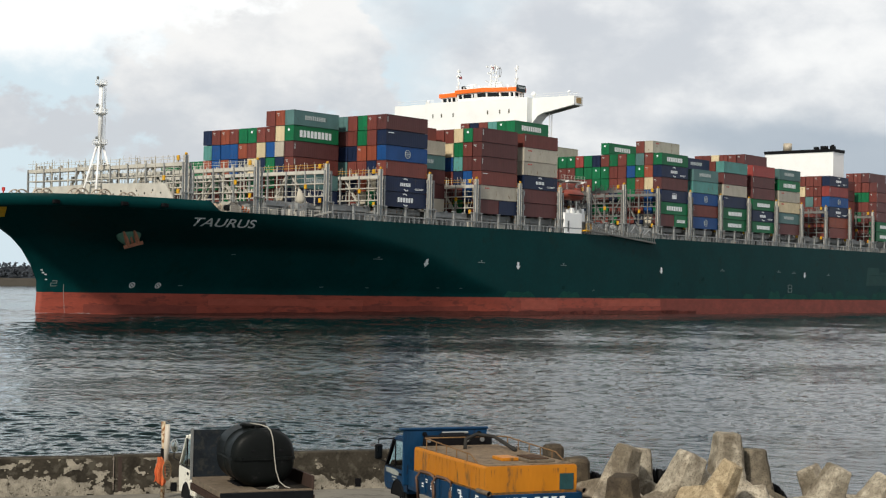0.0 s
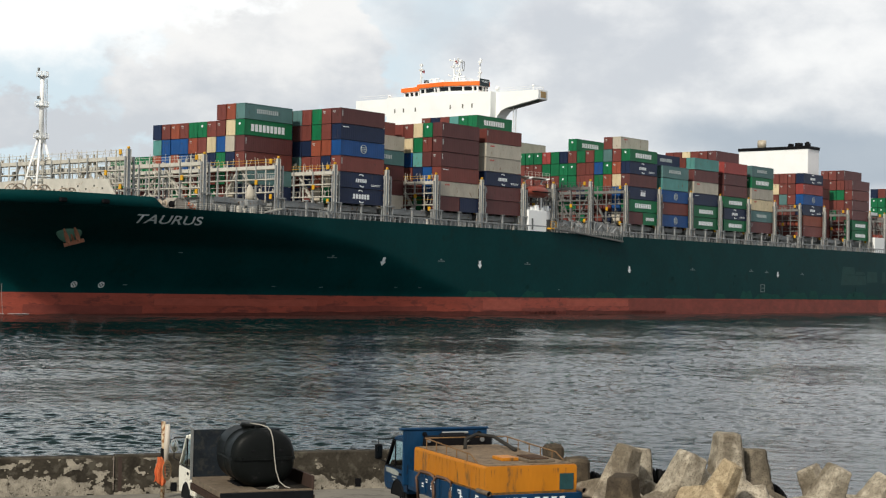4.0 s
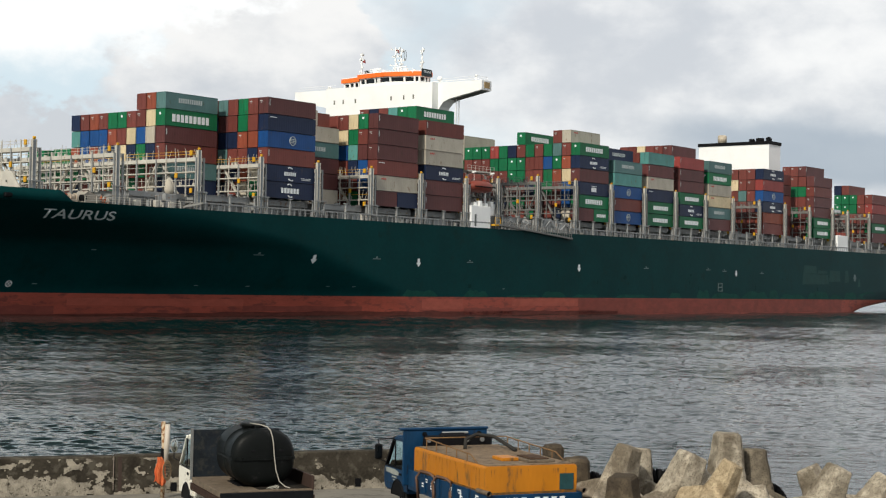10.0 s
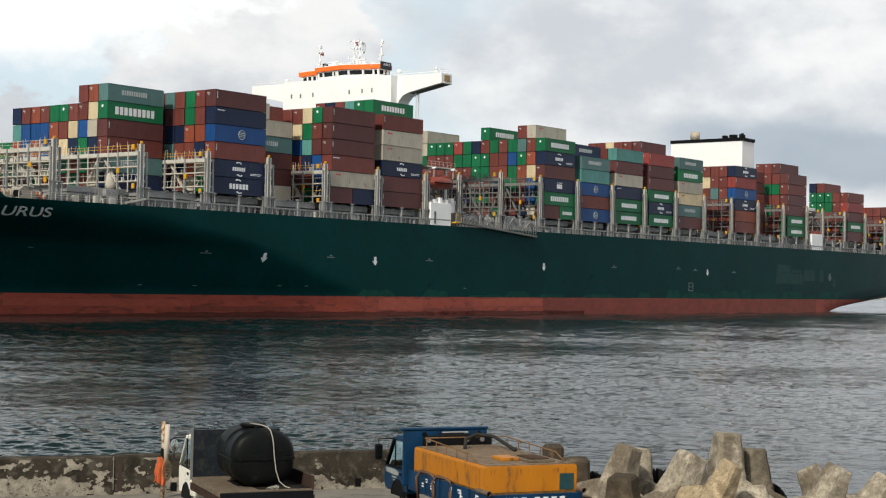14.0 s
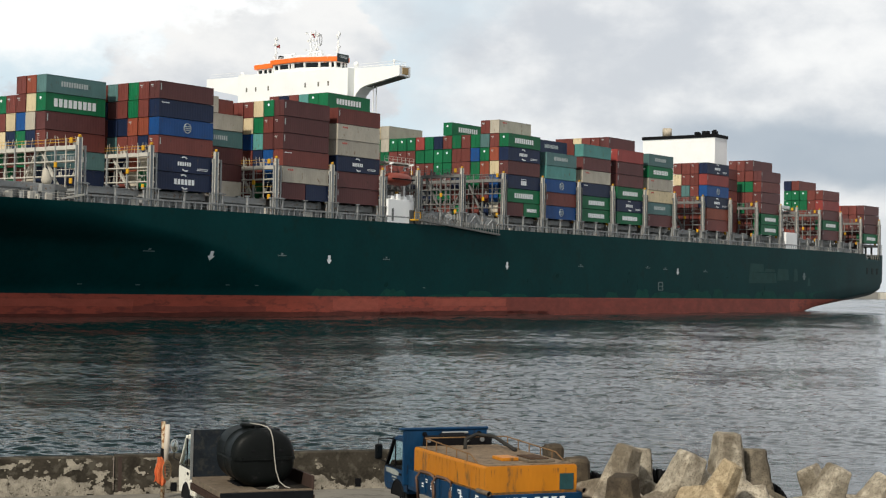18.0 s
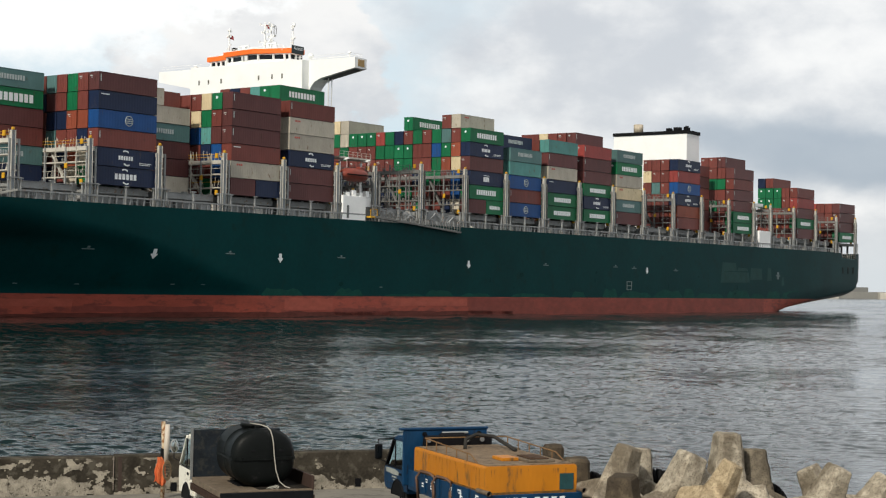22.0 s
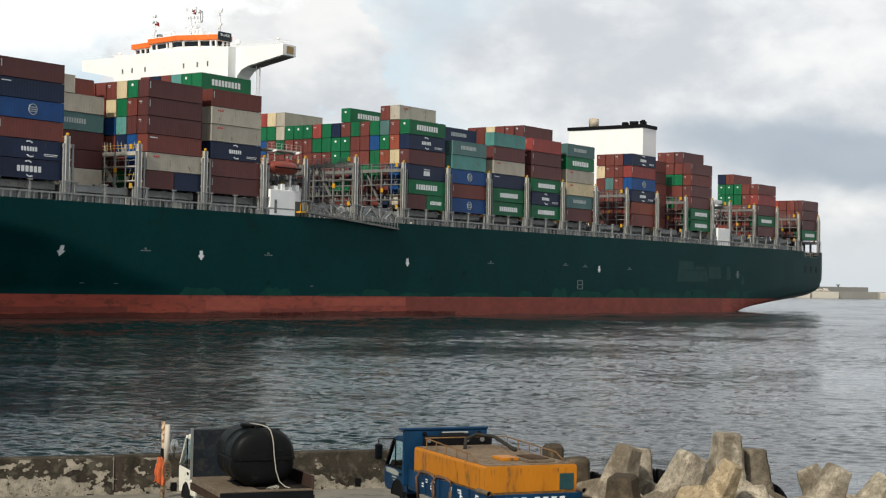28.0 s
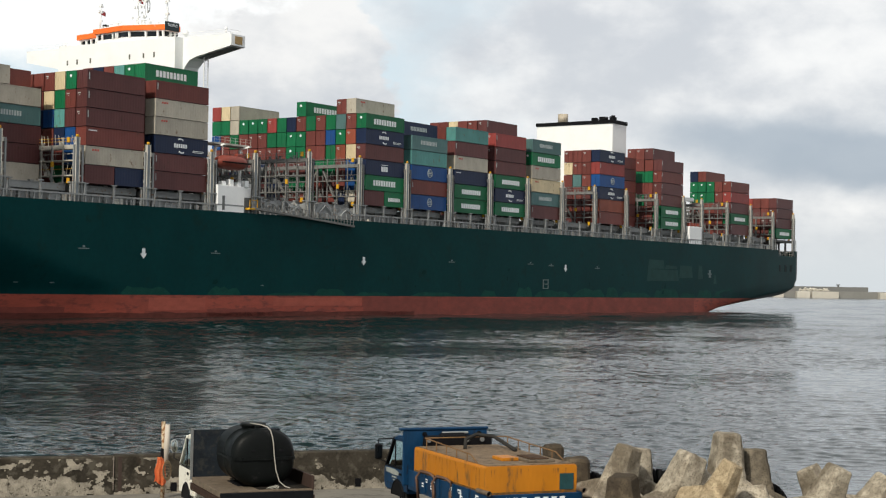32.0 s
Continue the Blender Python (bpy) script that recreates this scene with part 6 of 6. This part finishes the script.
        prism(bm, [(y0 + .66 + .38 * math.cos(q), .44 + .36 * math.sin(q)) for q in [k * math.pi / 10 for k in range(11)]], 0, sx * h - .02, sx * h + .008)
        part("wheel_well", bm, BLACK, c)
        m = new("mirror")
        m.parent = c
        mx, my = sx * (h + (.17 if paint is TRUCK_B else .13)), yf + .02
        bm = bmesh.new()
        tube(bm, [(sx * (h - .02), yf - .06, sill + .05), (mx, my, sill + .12), (mx, my, sill + .62), (sx * (h - .08), yf - rake, height - .1)], .016, 6)
        part("mirror_arm", bm, BLACK, m)
        bm = bmesh.new()
        if paint is TRUCK_B:
            box(bm, mx - .1, mx + .1, my - .06, my + .02, sill + .12, sill + .5, bevel=.03)
            part("mirror_head", bm, BLACK, m)
            part("mirror_glass", boxes((mx - .08, mx + .08, my - .075, my - .062, sill + .16, sill + .46)), GLASS_D, m)
        else:
            bmesh.ops.create_uvsphere(bm, u_segments=14, v_segments=10, radius=1, matrix=Matrix.Translation((mx, my - .03, sill + .42)) @ Matrix.Diagonal((.10, .05, .17, 1)))
            part("mirror_head", bm, STEEL, m)
            bm = bmesh.new()
            bmesh.ops.create_uvsphere(bm, u_segments=14, v_segments=10, radius=1, matrix=Matrix.Translation((mx, my - .06, sill + .42)) @ Matrix.Diagonal((.085, .035, .15, 1)))
            part("mirror_glass", bm, mat("mirror_silver", (.55, .58, .55), .12, 1.0, vary=.02, bump=0), m)
    return c


def tank_truck():
    t = new("tank_truck")
    t.matrix_basis = Matrix.Translation((2.01, 34.08, GZ)) @ Matrix.Rotation(radians(22.5), 4, 'Z')
    tagged(t, "small blue flatbed truck carrying a yellow-orange water tank", "truck")
    W = 1.15
    part("chassis", boxes((-.4, .4, -.1, 6.1, .45, .7)), BLACK, t)
    for y in (.9, 5.3):
        for x in (-.78, .78):
            wheel(t, x, y)
    part("bed_floor", boxes((-W, W, -.15, 4.4, .72, .82)), TRUCK_B, t)
    for x0, x1 in ((-W, -W + .05), (W - .05, W)):
        part("side_board", boxes((x0, x1, -.15, 4.4, .8, 1.19), bevel=.012), TRUCK_B, t, "blue steel side board")
    part("tail_board", boxes((-W, W, -.2, -.15, .8, 1.17), bevel=.012), TRUCK_B, t)
    for y in (.7, 1.55, 2.4, 3.25):
        part("side_stake", boxes((-W - .03, -W, y, y + .08, .78, 1.2)), TRUCK_B, t)
    # unreadable writing on the side board
    rnd = random.Random(2)
    for y in (3.35, 2.85, 1.75, 1.2, .35):
        bm = bmesh.new()
        for k in range(4):
            yy = y + rnd.uniform(-.1, .1)
            z = .9 + .06 * k
            box(bm, -W - .012, -W, yy - .09, yy + .05, z, z + .03)
        box(bm, -W - .012, -W, y - .02, y + .02, .86, 1.12)
        part("side_lettering", bm, LETTER, t)
    bm = bmesh.new()
    for k in range(7):
        x = -.72 + k * .2 + (.12 if k > 2 else 0)
        box(bm, x, x + .12, -.212, -.2, .94, 1.1)
    part("tail_lettering", bm, LETTER, t)
    # the tank, with a flat top and slightly sloped sides
    bm = bmesh.new()
    prism(bm, [(-1.1, .82), (1.1, .82), (1.1, 1.72), (1.07, 1.76), (-1.07, 1.76), (-1.1, 1.72)], 1, -.02, 4.15)
    bmesh.ops.bevel(bm, geom=[e for e in bm.edges if e.calc_length() > 1.0], offset=.01, segments=2, affect='EDGES')
    tank = part("water_tank", bm, TANKO, t, "yellow-orange painted steel tank")
    part("tank_lid", boxes((-1.05, 1.05, .05, 4.1, 1.762, 1.775)), mat("rusty_tank_top", (.22, .155, .095), .8, vary=.3, scale=3, bump=.004, stain=(.10, .07, .045), stain_amount=.4), tank)
    dirt = mat("tank_foot_dirt", (.16, .085, .03), .9, spec=.1, vary=.5, scale=6, bump=.004, stain=(.30, .12, .02), stain_amount=.4)
    part("dirt_line", boxes((-1.108, -1.1, -.02, 4.1, 1.17, 1.225)), dirt, tank)
    part("dirt_line", boxes((-1.1, 1.1, -.028, -.02, 1.15, 1.20)), dirt, tank)
    for k in range(9):
        y = .3 + k * .42
        part("weld_seam", boxes((-1.105, -1.1, y, y + .012, 1.2, 1.68)), TANKO, tank)
    part("hatch_frame", boxes((.1, .75, .35, 1.35, 1.775, 1.83), bevel=.01), WOOD, tank)
    part("hatch_cover", boxes((-.35, .05, .75, 1.3, 1.775, 1.85), bevel=.01), TANKO, tank)
    part("hatch_cover", boxes((.2, .65, .45, 1.2, 1.83, 1.86), bevel=.01), mat("rusty_hatch", (.075, .045, .028), .85, spec=.1, vary=.5, scale=6, bump=.004), tank)
    part("teal_patch", boxes((.68, 1.02, -.032, -.02, 1.22, 1.57)), mat("teal_patch", (.018, .065, .07), .6, vary=.3, scale=5, bump=0), tank, "dark teal painted patch")
    for x in (-1.05, 1.05):
        bm = bmesh.new()
        za, zb = 2.02, 1.93
        tube(bm, [(x, 3.6, za), (x, .9, zb), (x, .55, 1.79)], .015, 6)
        for y in (3.5, 2.9, 2.3, 1.7, 1.1):
            tube(bm, [(x, y, 1.76), (x, y, zb + (za - zb) * (y - .9) / 2.7)], .013, 6)
        part("tank_rail", bm, mat("rusty_yellow_rail", (.22, .12, .05), .7, vary=.3, scale=6, bump=0), tank)
    bm = bmesh.new()
    tube(bm, [(-1.05, 3.6, 2.02), (1.05, 3.6, 2.02)], .015, 6)
    part("tank_rail", bm, mat("rusty_yellow_rail", (.4, .2, .06)), tank)
    bm = bmesh.new()
    pts = [(-.15, 3.3, 1.78), (-.05, 3.5, 1.98), (.25, 3.55, 2.09), (.6, 3.3, 2.05), (.75, 2.9, 1.9), (.8, 2.5, 1.8)]
    tube(bm, pts, .045, 10)
    part("black_hose", bm, mat("dusty_black_hose", (.035, .033, .03), .85, spec=.1, vary=.3, scale=6, bump=0), tank)
    # rust runs below the upper edges
    rust = mat("rust_run", (.36, .15, .03), .8, vary=.4, scale=9, bump=0)
    rr = random.Random(6)
    for k in range(34):
        along = rr.uniform(.1, 4.0)
        w, h = rr.uniform(.006, .022), rr.uniform(.04, .22)
        bm = bmesh.new()
        if k % 3:
            vs = [(-1.104, along - w, 1.69), (-1.104, along + w, 1.69), (-1.104, along + w * .6, 1.69 - h * .5), (-1.104, along + w * .1, 1.69 - h), (-1.104, along - w * .5, 1.69 - h * .6)]
        else:
            a = along / 1.9 - 1.05
            vs = [(a - w, -.024, 1.69), (a + w, -.024, 1.69), (a + w * .5, -.024, 1.69 - h * .6), (a, -.024, 1.69 - h), (a - w * .6, -.024, 1.69 - h * .5)]
        bm.faces.new([bm.verts.new(v) for v in vs])
        part("rust_run", bm, rust, tank)
    bm = bmesh.new()
    for dx in (0, .5):
        tube(bm, [(-W - .05, 3.6 - dx * 2, .6), (-W - .09, 3.65 - dx * 2, 1.1), (-W + .0, 3.6 - dx * 2, 1.25), (-W + .06, 3.2 - dx * 2, 1.24), (-W - .02, 2.7 - dx * 2, 1.22), (-W - .09, 2.6 - dx * 2, 1.0), (-W - .07, 2.6 - dx * 2, .6)], .035, 8)
    part("brown_hose", bm, mat("brown_hose", (.16, .09, .06), .6, vary=.2, scale=6, bump=0), tank)
    for x in (-1.14, 1.14):
        bm = bmesh.new()
        tube(bm, [(x, .3, 1.22), (x, -.32, 1.22)], .052, 12, cap=False)
        tube(bm, [(x, -.24, 1.22), (x, -.29, 1.22), (x, -.325, 1.22)], [.058, .062, .058], 12, cap=False)
        pipe = part("outlet_pipe", bm, mat("rusty_pipe", (.16, .12, .085), .7, vary=.4, scale=8, bump=.002), tank)
        bm = bmesh.new()
        tube(bm, [(x, .2, 1.22), (x, -.28, 1.22)], .044, 12)
        part("pipe_bore", bm, BLACK, pipe)
    pump = part("pump", boxes((-.8, .98, 4.2, 4.42, 1.2, 2.0), (-.4, .3, 4.2, 4.4, 1.9, 2.06), bevel=.06), BLACK, t, "black pump set behind the tank")
    for x in (-.72, .28, .68):
        bm = bmesh.new()
        bmesh.ops.create_cone(bm, cap_ends=True, segments=12, radius1=.055, radius2=.055, depth=.05, matrix=Matrix.Translation((x, 4.18, 1.9)) @ Matrix.Rotation(math.pi / 2, 4, 'X'))
        part("pump_cap", bm, STEEL_D, pump)
    # headboard and cab
    part("headboard", boxes((-1.26, .95, 4.48, 4.55, .8, 2.13), bevel=.02), TRUCK_B, t, "blue steel headboard behind the cab")
    part("headboard_trim", boxes((-1.35, .97, 4.45, 4.6, 2.12, 2.18), bevel=.015), TRUCK_B, t)
    for x in (-.72, .72):
        bm = bmesh.new()
        bmesh.ops.create_cone(bm, cap_ends=True, segments=12, radius1=.06, radius2=.06, depth=.04, matrix=Matrix.Translation((x, 4.46, 2.02)) @ Matrix.Rotation(math.pi / 2, 4, 'X'))
        part("lamp", bm, BLACK, t)
    part("grab_bar", boxes((-.28, .42, 4.4, 4.45, 2.02, 2.08), bevel=.02), STEEL, t)
    cab(t, 4.65, 1.62, 2.12, 1.90, TRUCK_B, .48, 1.12)


def barrel_truck():
    t = new("barrel_truck")
    t.matrix_basis = Matrix.Translation((-3.79, 34.46, GZ)) @ Matrix.Rotation(radians(22), 4, 'Z')
    tagged(t, "small white flatbed truck carrying a black plastic water tank", "truck")
    W = 1.06
    part("chassis", boxes((-.35, .35, 0, 4.3, .45, .75)), BLACK, t)
    for y in (.7, 3.5):
        for x in (-.68, .68):
            wheel(t, x, y, .32, .2)
    part("bed_floor", boxes((-W, W, -.05, 2.62, .94, 1.07), bevel=.01), WOOD, t, "worn plywood bed")
    part("bed_frame", boxes((-W - .03, W + .03, -.08, 2.65, .78, .94)), mat("rusty_dark_frame", (.05, .03, .022), .85, spec=.1, vary=.4, scale=5, bump=.004), t)
    part("side_board", boxes((W - .03, W + .03, -.05, 2.62, 1.05, 1.36), bevel=.01), mat("rust_brown_board", (.055, .032, .024), .8, vary=.3, scale=4, bump=.004), t)
    part("tail_board", boxes((-W, W, -.09, -.05, .66, 1.04), bevel=.01), mat("dark_tail_board", (.008, .009, .011), .7, spec=.1, vary=.3, scale=4, bump=.004), t)
    # added thin sheet that darkens the right part of the bed floor
    part("bed_mat", boxes((-.15, W - .04, .1, 2.6, 1.07, 1.078)), mat("dark_bed_colour", (.022, .018, .014), .9, spec=.1, vary=.5, scale=4, bump=.004), t, "thin dark sheet over the right part of the bed")
    part("headboard", boxes((-W, W, 2.68, 2.74, 1.0, 2.16), bevel=.01), mat("dark_blue_headboard", (.016, .021, .027), .6, spec=.15, vary=.5, scale=2.5, bump=.003, stain=(.035, .037, .036), stain_amount=.4), t, "dark sheet-steel headboard")
    part("headboard_post", boxes((-W - .02, -W + .03, 2.66, 2.75, 1.0, 2.2)), STEEL_D, t)
    # tank: ribbed barrel lying along the bed, with domed ends
    tank = new("plastic_tank")
    tank.parent = t
    tank["label"] = "black ribbed plastic water tank"
    bm = bmesh.new()
    cy, cz, r = 1.22, 1.72, .69
    prof = [(-.72, .04), (-.72, .30), (-.705, .48), (-.68, .58), (-.645, .64), (-.60, .675), (-.56, .69), (-.545, .705), (-.515, .705), (-.50, .69), (-.02, .69), (-.01, .698), (.02, .698), (.03, .69), (.54, .69), (.60, .66), (.66, .58), (.69, .45), (.715, .25), (.72, .05)]
    rings = []
    for dy, rr in prof:
        rings.append([bm.verts.new((.05 + 1.04 * rr * math.copysign(abs(math.cos(a)) ** .82, math.cos(a)), cy + dy * 1.22, cz + .92 * rr * math.copysign(abs(math.sin(a)) ** .82, math.sin(a)))) for a in [k * math.tau / 32 for k in range(32)]])
    for a, b in zip(rings, rings[1:]):
        for k in range(32):
            bm.faces.new((a[k], a[(k + 1) % 32], b[(k + 1) % 32], b[k])).smooth = True
    bm.faces.new(rings[0][::-1])
    bm.faces.new(rings[-1])
    bmesh.ops.recalc_face_normals(bm, faces=bm.faces)
    part("tank_body", bm, TANKB, tank)
    bm = bmesh.new()
    ring = [(-.70, -.50), (-.675, -.63), (-.62, -.69), (-.5, -.72), (0, -.735), (.5, -.72), (.62, -.69), (.675, -.63), (.70, -.50), (.70, .35), (.62, .60), (.42, .70), (0, .735), (-.42, .70), (-.62, .60), (-.70, .35), (-.70, -.50)]
    for (xa, ya), (xb, yb) in zip(ring, ring[1:]):
        beam(bm, (xa * 1.03 + .05, cy + ya * 1.21, cz), (xb * 1.03 + .05, cy + yb * 1.21, cz), .06)
    part("seam", bm, TANKB, tank)
    bm = bmesh.new()
    tube(bm, [(0, cy, cz + .60), (0, cy, cz + .70), (0, cy, cz + .71)], [.26, .26, .22], 18)
    tube(bm, [(0, cy, cz + .66), (0, cy, cz + .72)], [.3, .28], 18)
    part("filler_lid", bm, TANKB, tank)
    for dx in (-.22, .42):
        dm = bmesh.new()
        bmesh.ops.create_uvsphere(dm, u_segments=10, v_segments=6, radius=1, matrix=Matrix.Translation((dx, cy - .875, cz + .17)) @ Matrix.Diagonal((.06, .012, .03, 1)))
        part("moulded_dimple", dm, BLACK, tank)
    for dy in (.36, -.36):
        part("lug", boxes((-.05, .05, cy + dy - .1, cy + dy + .1, cz + .61, cz + .70), bevel=.02), TANKB, tank)
    part("cradle", boxes((-.45, .45, .75, 1.7, 1.07, 1.09), bevel=.02), BLACK, tank)
    bm = bmesh.new()
    tube(bm, [(-.12, cy - .2, cz + .73), (.05, cy - .5, cz + .715), (.14, cy - .72, cz + .685), (.18, cy - .84, cz + .61), (.21, cy - .91, cz + .46), (.23, cy - .925, cz + .30), (.25, cy - .93, cz + .05), (.29, cy - .94, cz - .25), (.36, cy - .98, cz - .50), (.48, cy - 1.06, cz - .61), (.56, cy - 1.16, cz - .63)], .013, 8)
    part("pale_hose", bm, ROPE, tank)
    bm = bmesh.new()
    for i in range(4):
        tube(bm, [(.16 + (.11 - .012 * i) * math.cos(k + i) + i * .03, .16 + .08 * math.sin(k), 1.085 + i * .012 + .02 * math.sin(k * 2 + i)) for k in [j * .7 for j in range(8)]], .008, 6)
    part("coiled_hose", bm, ROPE, tank)
    cab(t, 2.8, 1.5, 1.98, 1.98, TRUCK_W, .5, 1.2)


tank_truck()
barrel_truck()


# ---------------------------------------------------------------- armour units
def tetrapod_mesh(seed, material):
    rnd = random.Random(seed)
    bm = bmesh.new()
    dirs = [Vector((0, 0, 1))] + [Vector((math.cos(a) * .943, math.sin(a) * .943, -.333)) for a in (0, math.tau / 3, 2 * math.tau / 3)]
    for d in dirs:
        s = d.cross(Vector((.3, .2, 1))).normalized()
        u = d.cross(s)
        rings = []
        for t, r in ((0, .50), (.35, .45), (.7, .395), (1.05, .345), (1.25, .32), (1.30, .27)):
            ring = [math.radians(45 + 90 * (k // 2) + (9 if k % 2 else -9)) for k in range(8)]
            rings.append([bm.verts.new(d * t + (s * math.cos(a) + u * math.sin(a)) * r * 1.06) for a in ring])
        for a, b in zip(rings, rings[1:]):
            for k in range(8):
                bm.faces.new((a[k], a[(k + 1) % 8], b[(k + 1) % 8], b[k]))
        bm.faces.new(rings[-1])
    bmesh.ops.subdivide_edges(bm, edges=bm.edges, cuts=3, use_grid_fill=True)
    for v in bm.verts:
        v.co += Vector((noise.noise(v.co * 3.1 + Vector((seed, 0, 0))), noise.noise(v.co * 3.1 + Vector((0, seed, 4))), noise.noise(v.co * 3.3 + Vector((7, 0, seed))))) * .022
        v.co += v.co.normalized() * (.020 * noise.noise(v.co * 7 + Vector((seed, 3, 1))) + .014 * noise.noise(v.co * 19 + Vector((2, seed, 1))))
    return mesh_of("tetrapod", bm, material)


TETRA = [tetrapod_mesh(0, CONC), tetrapod_mesh(1, CONC), tetrapod_mesh(2, CONC_Y), tetrapod_mesh(3, CONC_W), tetrapod_mesh(4, CONC_G)]


def tetrapod(i, tip, d, spin, s=1.0):
    """A unit whose upper leg ends at tip and points along d."""
    d = Vector(d).normalized()
    q = Vector((0, 0, 1)).rotation_difference(d)
    m = Matrix.Translation(Vector(tip) - d * 1.3 * s) @ q.to_matrix().to_4x4() @ Matrix.Rotation(radians(spin), 4, 'Z') @ Matrix.Diagonal((s, s, s, 1))
    ob = new("tetrapod", TETRA[i])
    ob.matrix_basis = m
    tagged(ob, "weathered concrete tetrapod heaped along the quay's end", "tetrapod", "tetrapods by the quay")


for i, tip, d, spin, size in (
        (0, (4.32, 35.5, 2.87), (.27, -.05, .95), 6, .88),
        (1, (4.72, 36.6, 2.72), (.08, .1, 1), -15, .72),
        (0, (5.45, 33.6, 2.92), (.36, .05, .9), -12, 1.0),
        (1, (6.55, 35.6, 3.20), (.03, .0, 1), -22, .98),
        (2, (6.06, 32.2, 2.90), (.42, -.05, .9), 8, .68),
        (4, (7.28, 36.3, 2.78), (.0, .12, 1), -18, .92),
        (0, (8.55, 33.4, 2.72), (.36, -.1, .9), -10, .85),
        (0, (8.22, 35.0, 2.52), (-.42, .12, .9), 14, .8),
        (0, (9.50, 33.0, 2.55), (.5, -.05, .85), -8, .9),
        (1, (7.0, 33.2, 2.1), (.9, -.2, .3), 15, .85),
        (3, (3.86, 32.9, 2.52), (-.05, -.1, 1), 28, 1.0)):
    tetrapod(i, tip, d, spin, size)
for x, y, w, h in ((3.46, 39.6, .68, 1.33), (2.95, 40.6, .52, 1.55)):
    bm = boxes((x - w / 2, x + w / 2, y - w / 2, y + w / 2, GZ, GZ + h), bevel=.07)
    bmesh.ops.subdivide_edges(bm, edges=bm.edges, cuts=2, use_grid_fill=True)
    for v in bm.verts:
        v.co += Vector((noise.noise(v.co * 3), noise.noise(v.co * 3 + Vector((4, 0, 0))), noise.noise(v.co * 2.5))) * .05
    ob = new("concrete_bollard", mesh_of("concrete_bollard", bm, CONC_W))
    tagged(ob, "chipped weathered concrete bollard on the quay edge", "bollard", "bollards")
for x, y, z, size in ((5.12, 37.0, GZ, 1.5), (7.75, 37.2, GZ, 1.2), (3.9, 40.2, GZ, 1.0)):
    bm = bmesh.new()
    for k in range(24):
        a = k * math.tau / 24
        b = (k + 1) * math.tau / 24
        tube(bm, [(.34 * math.cos(a), 0, .34 * math.sin(a) + .47), (.34 * math.cos(b), 0, .34 * math.sin(b) + .47)], .13, 8)
    ob = new("tyre_fender", mesh_of("tyre_fender", bm, RUBBER))
    ob.location, ob.scale = (x, y, z), (size, size, size)
    tagged(ob, "old black tyre used as a fender by the quay", "tyre", "tyre fenders")


# ---------------------------------------------------------------- what moves
def motions():
    poses = [(t, ship_pose(t)) for t in TIMES]
    for ob, local in aboard:
        walk(ob, [(t, m @ local) for t, m in poses])
    walk(water, [(0, pose(0, 0, 0)), (16, pose(-3.0, -5.5, 0)), (32, pose(-6.0, -11.0, 0))])


motions()
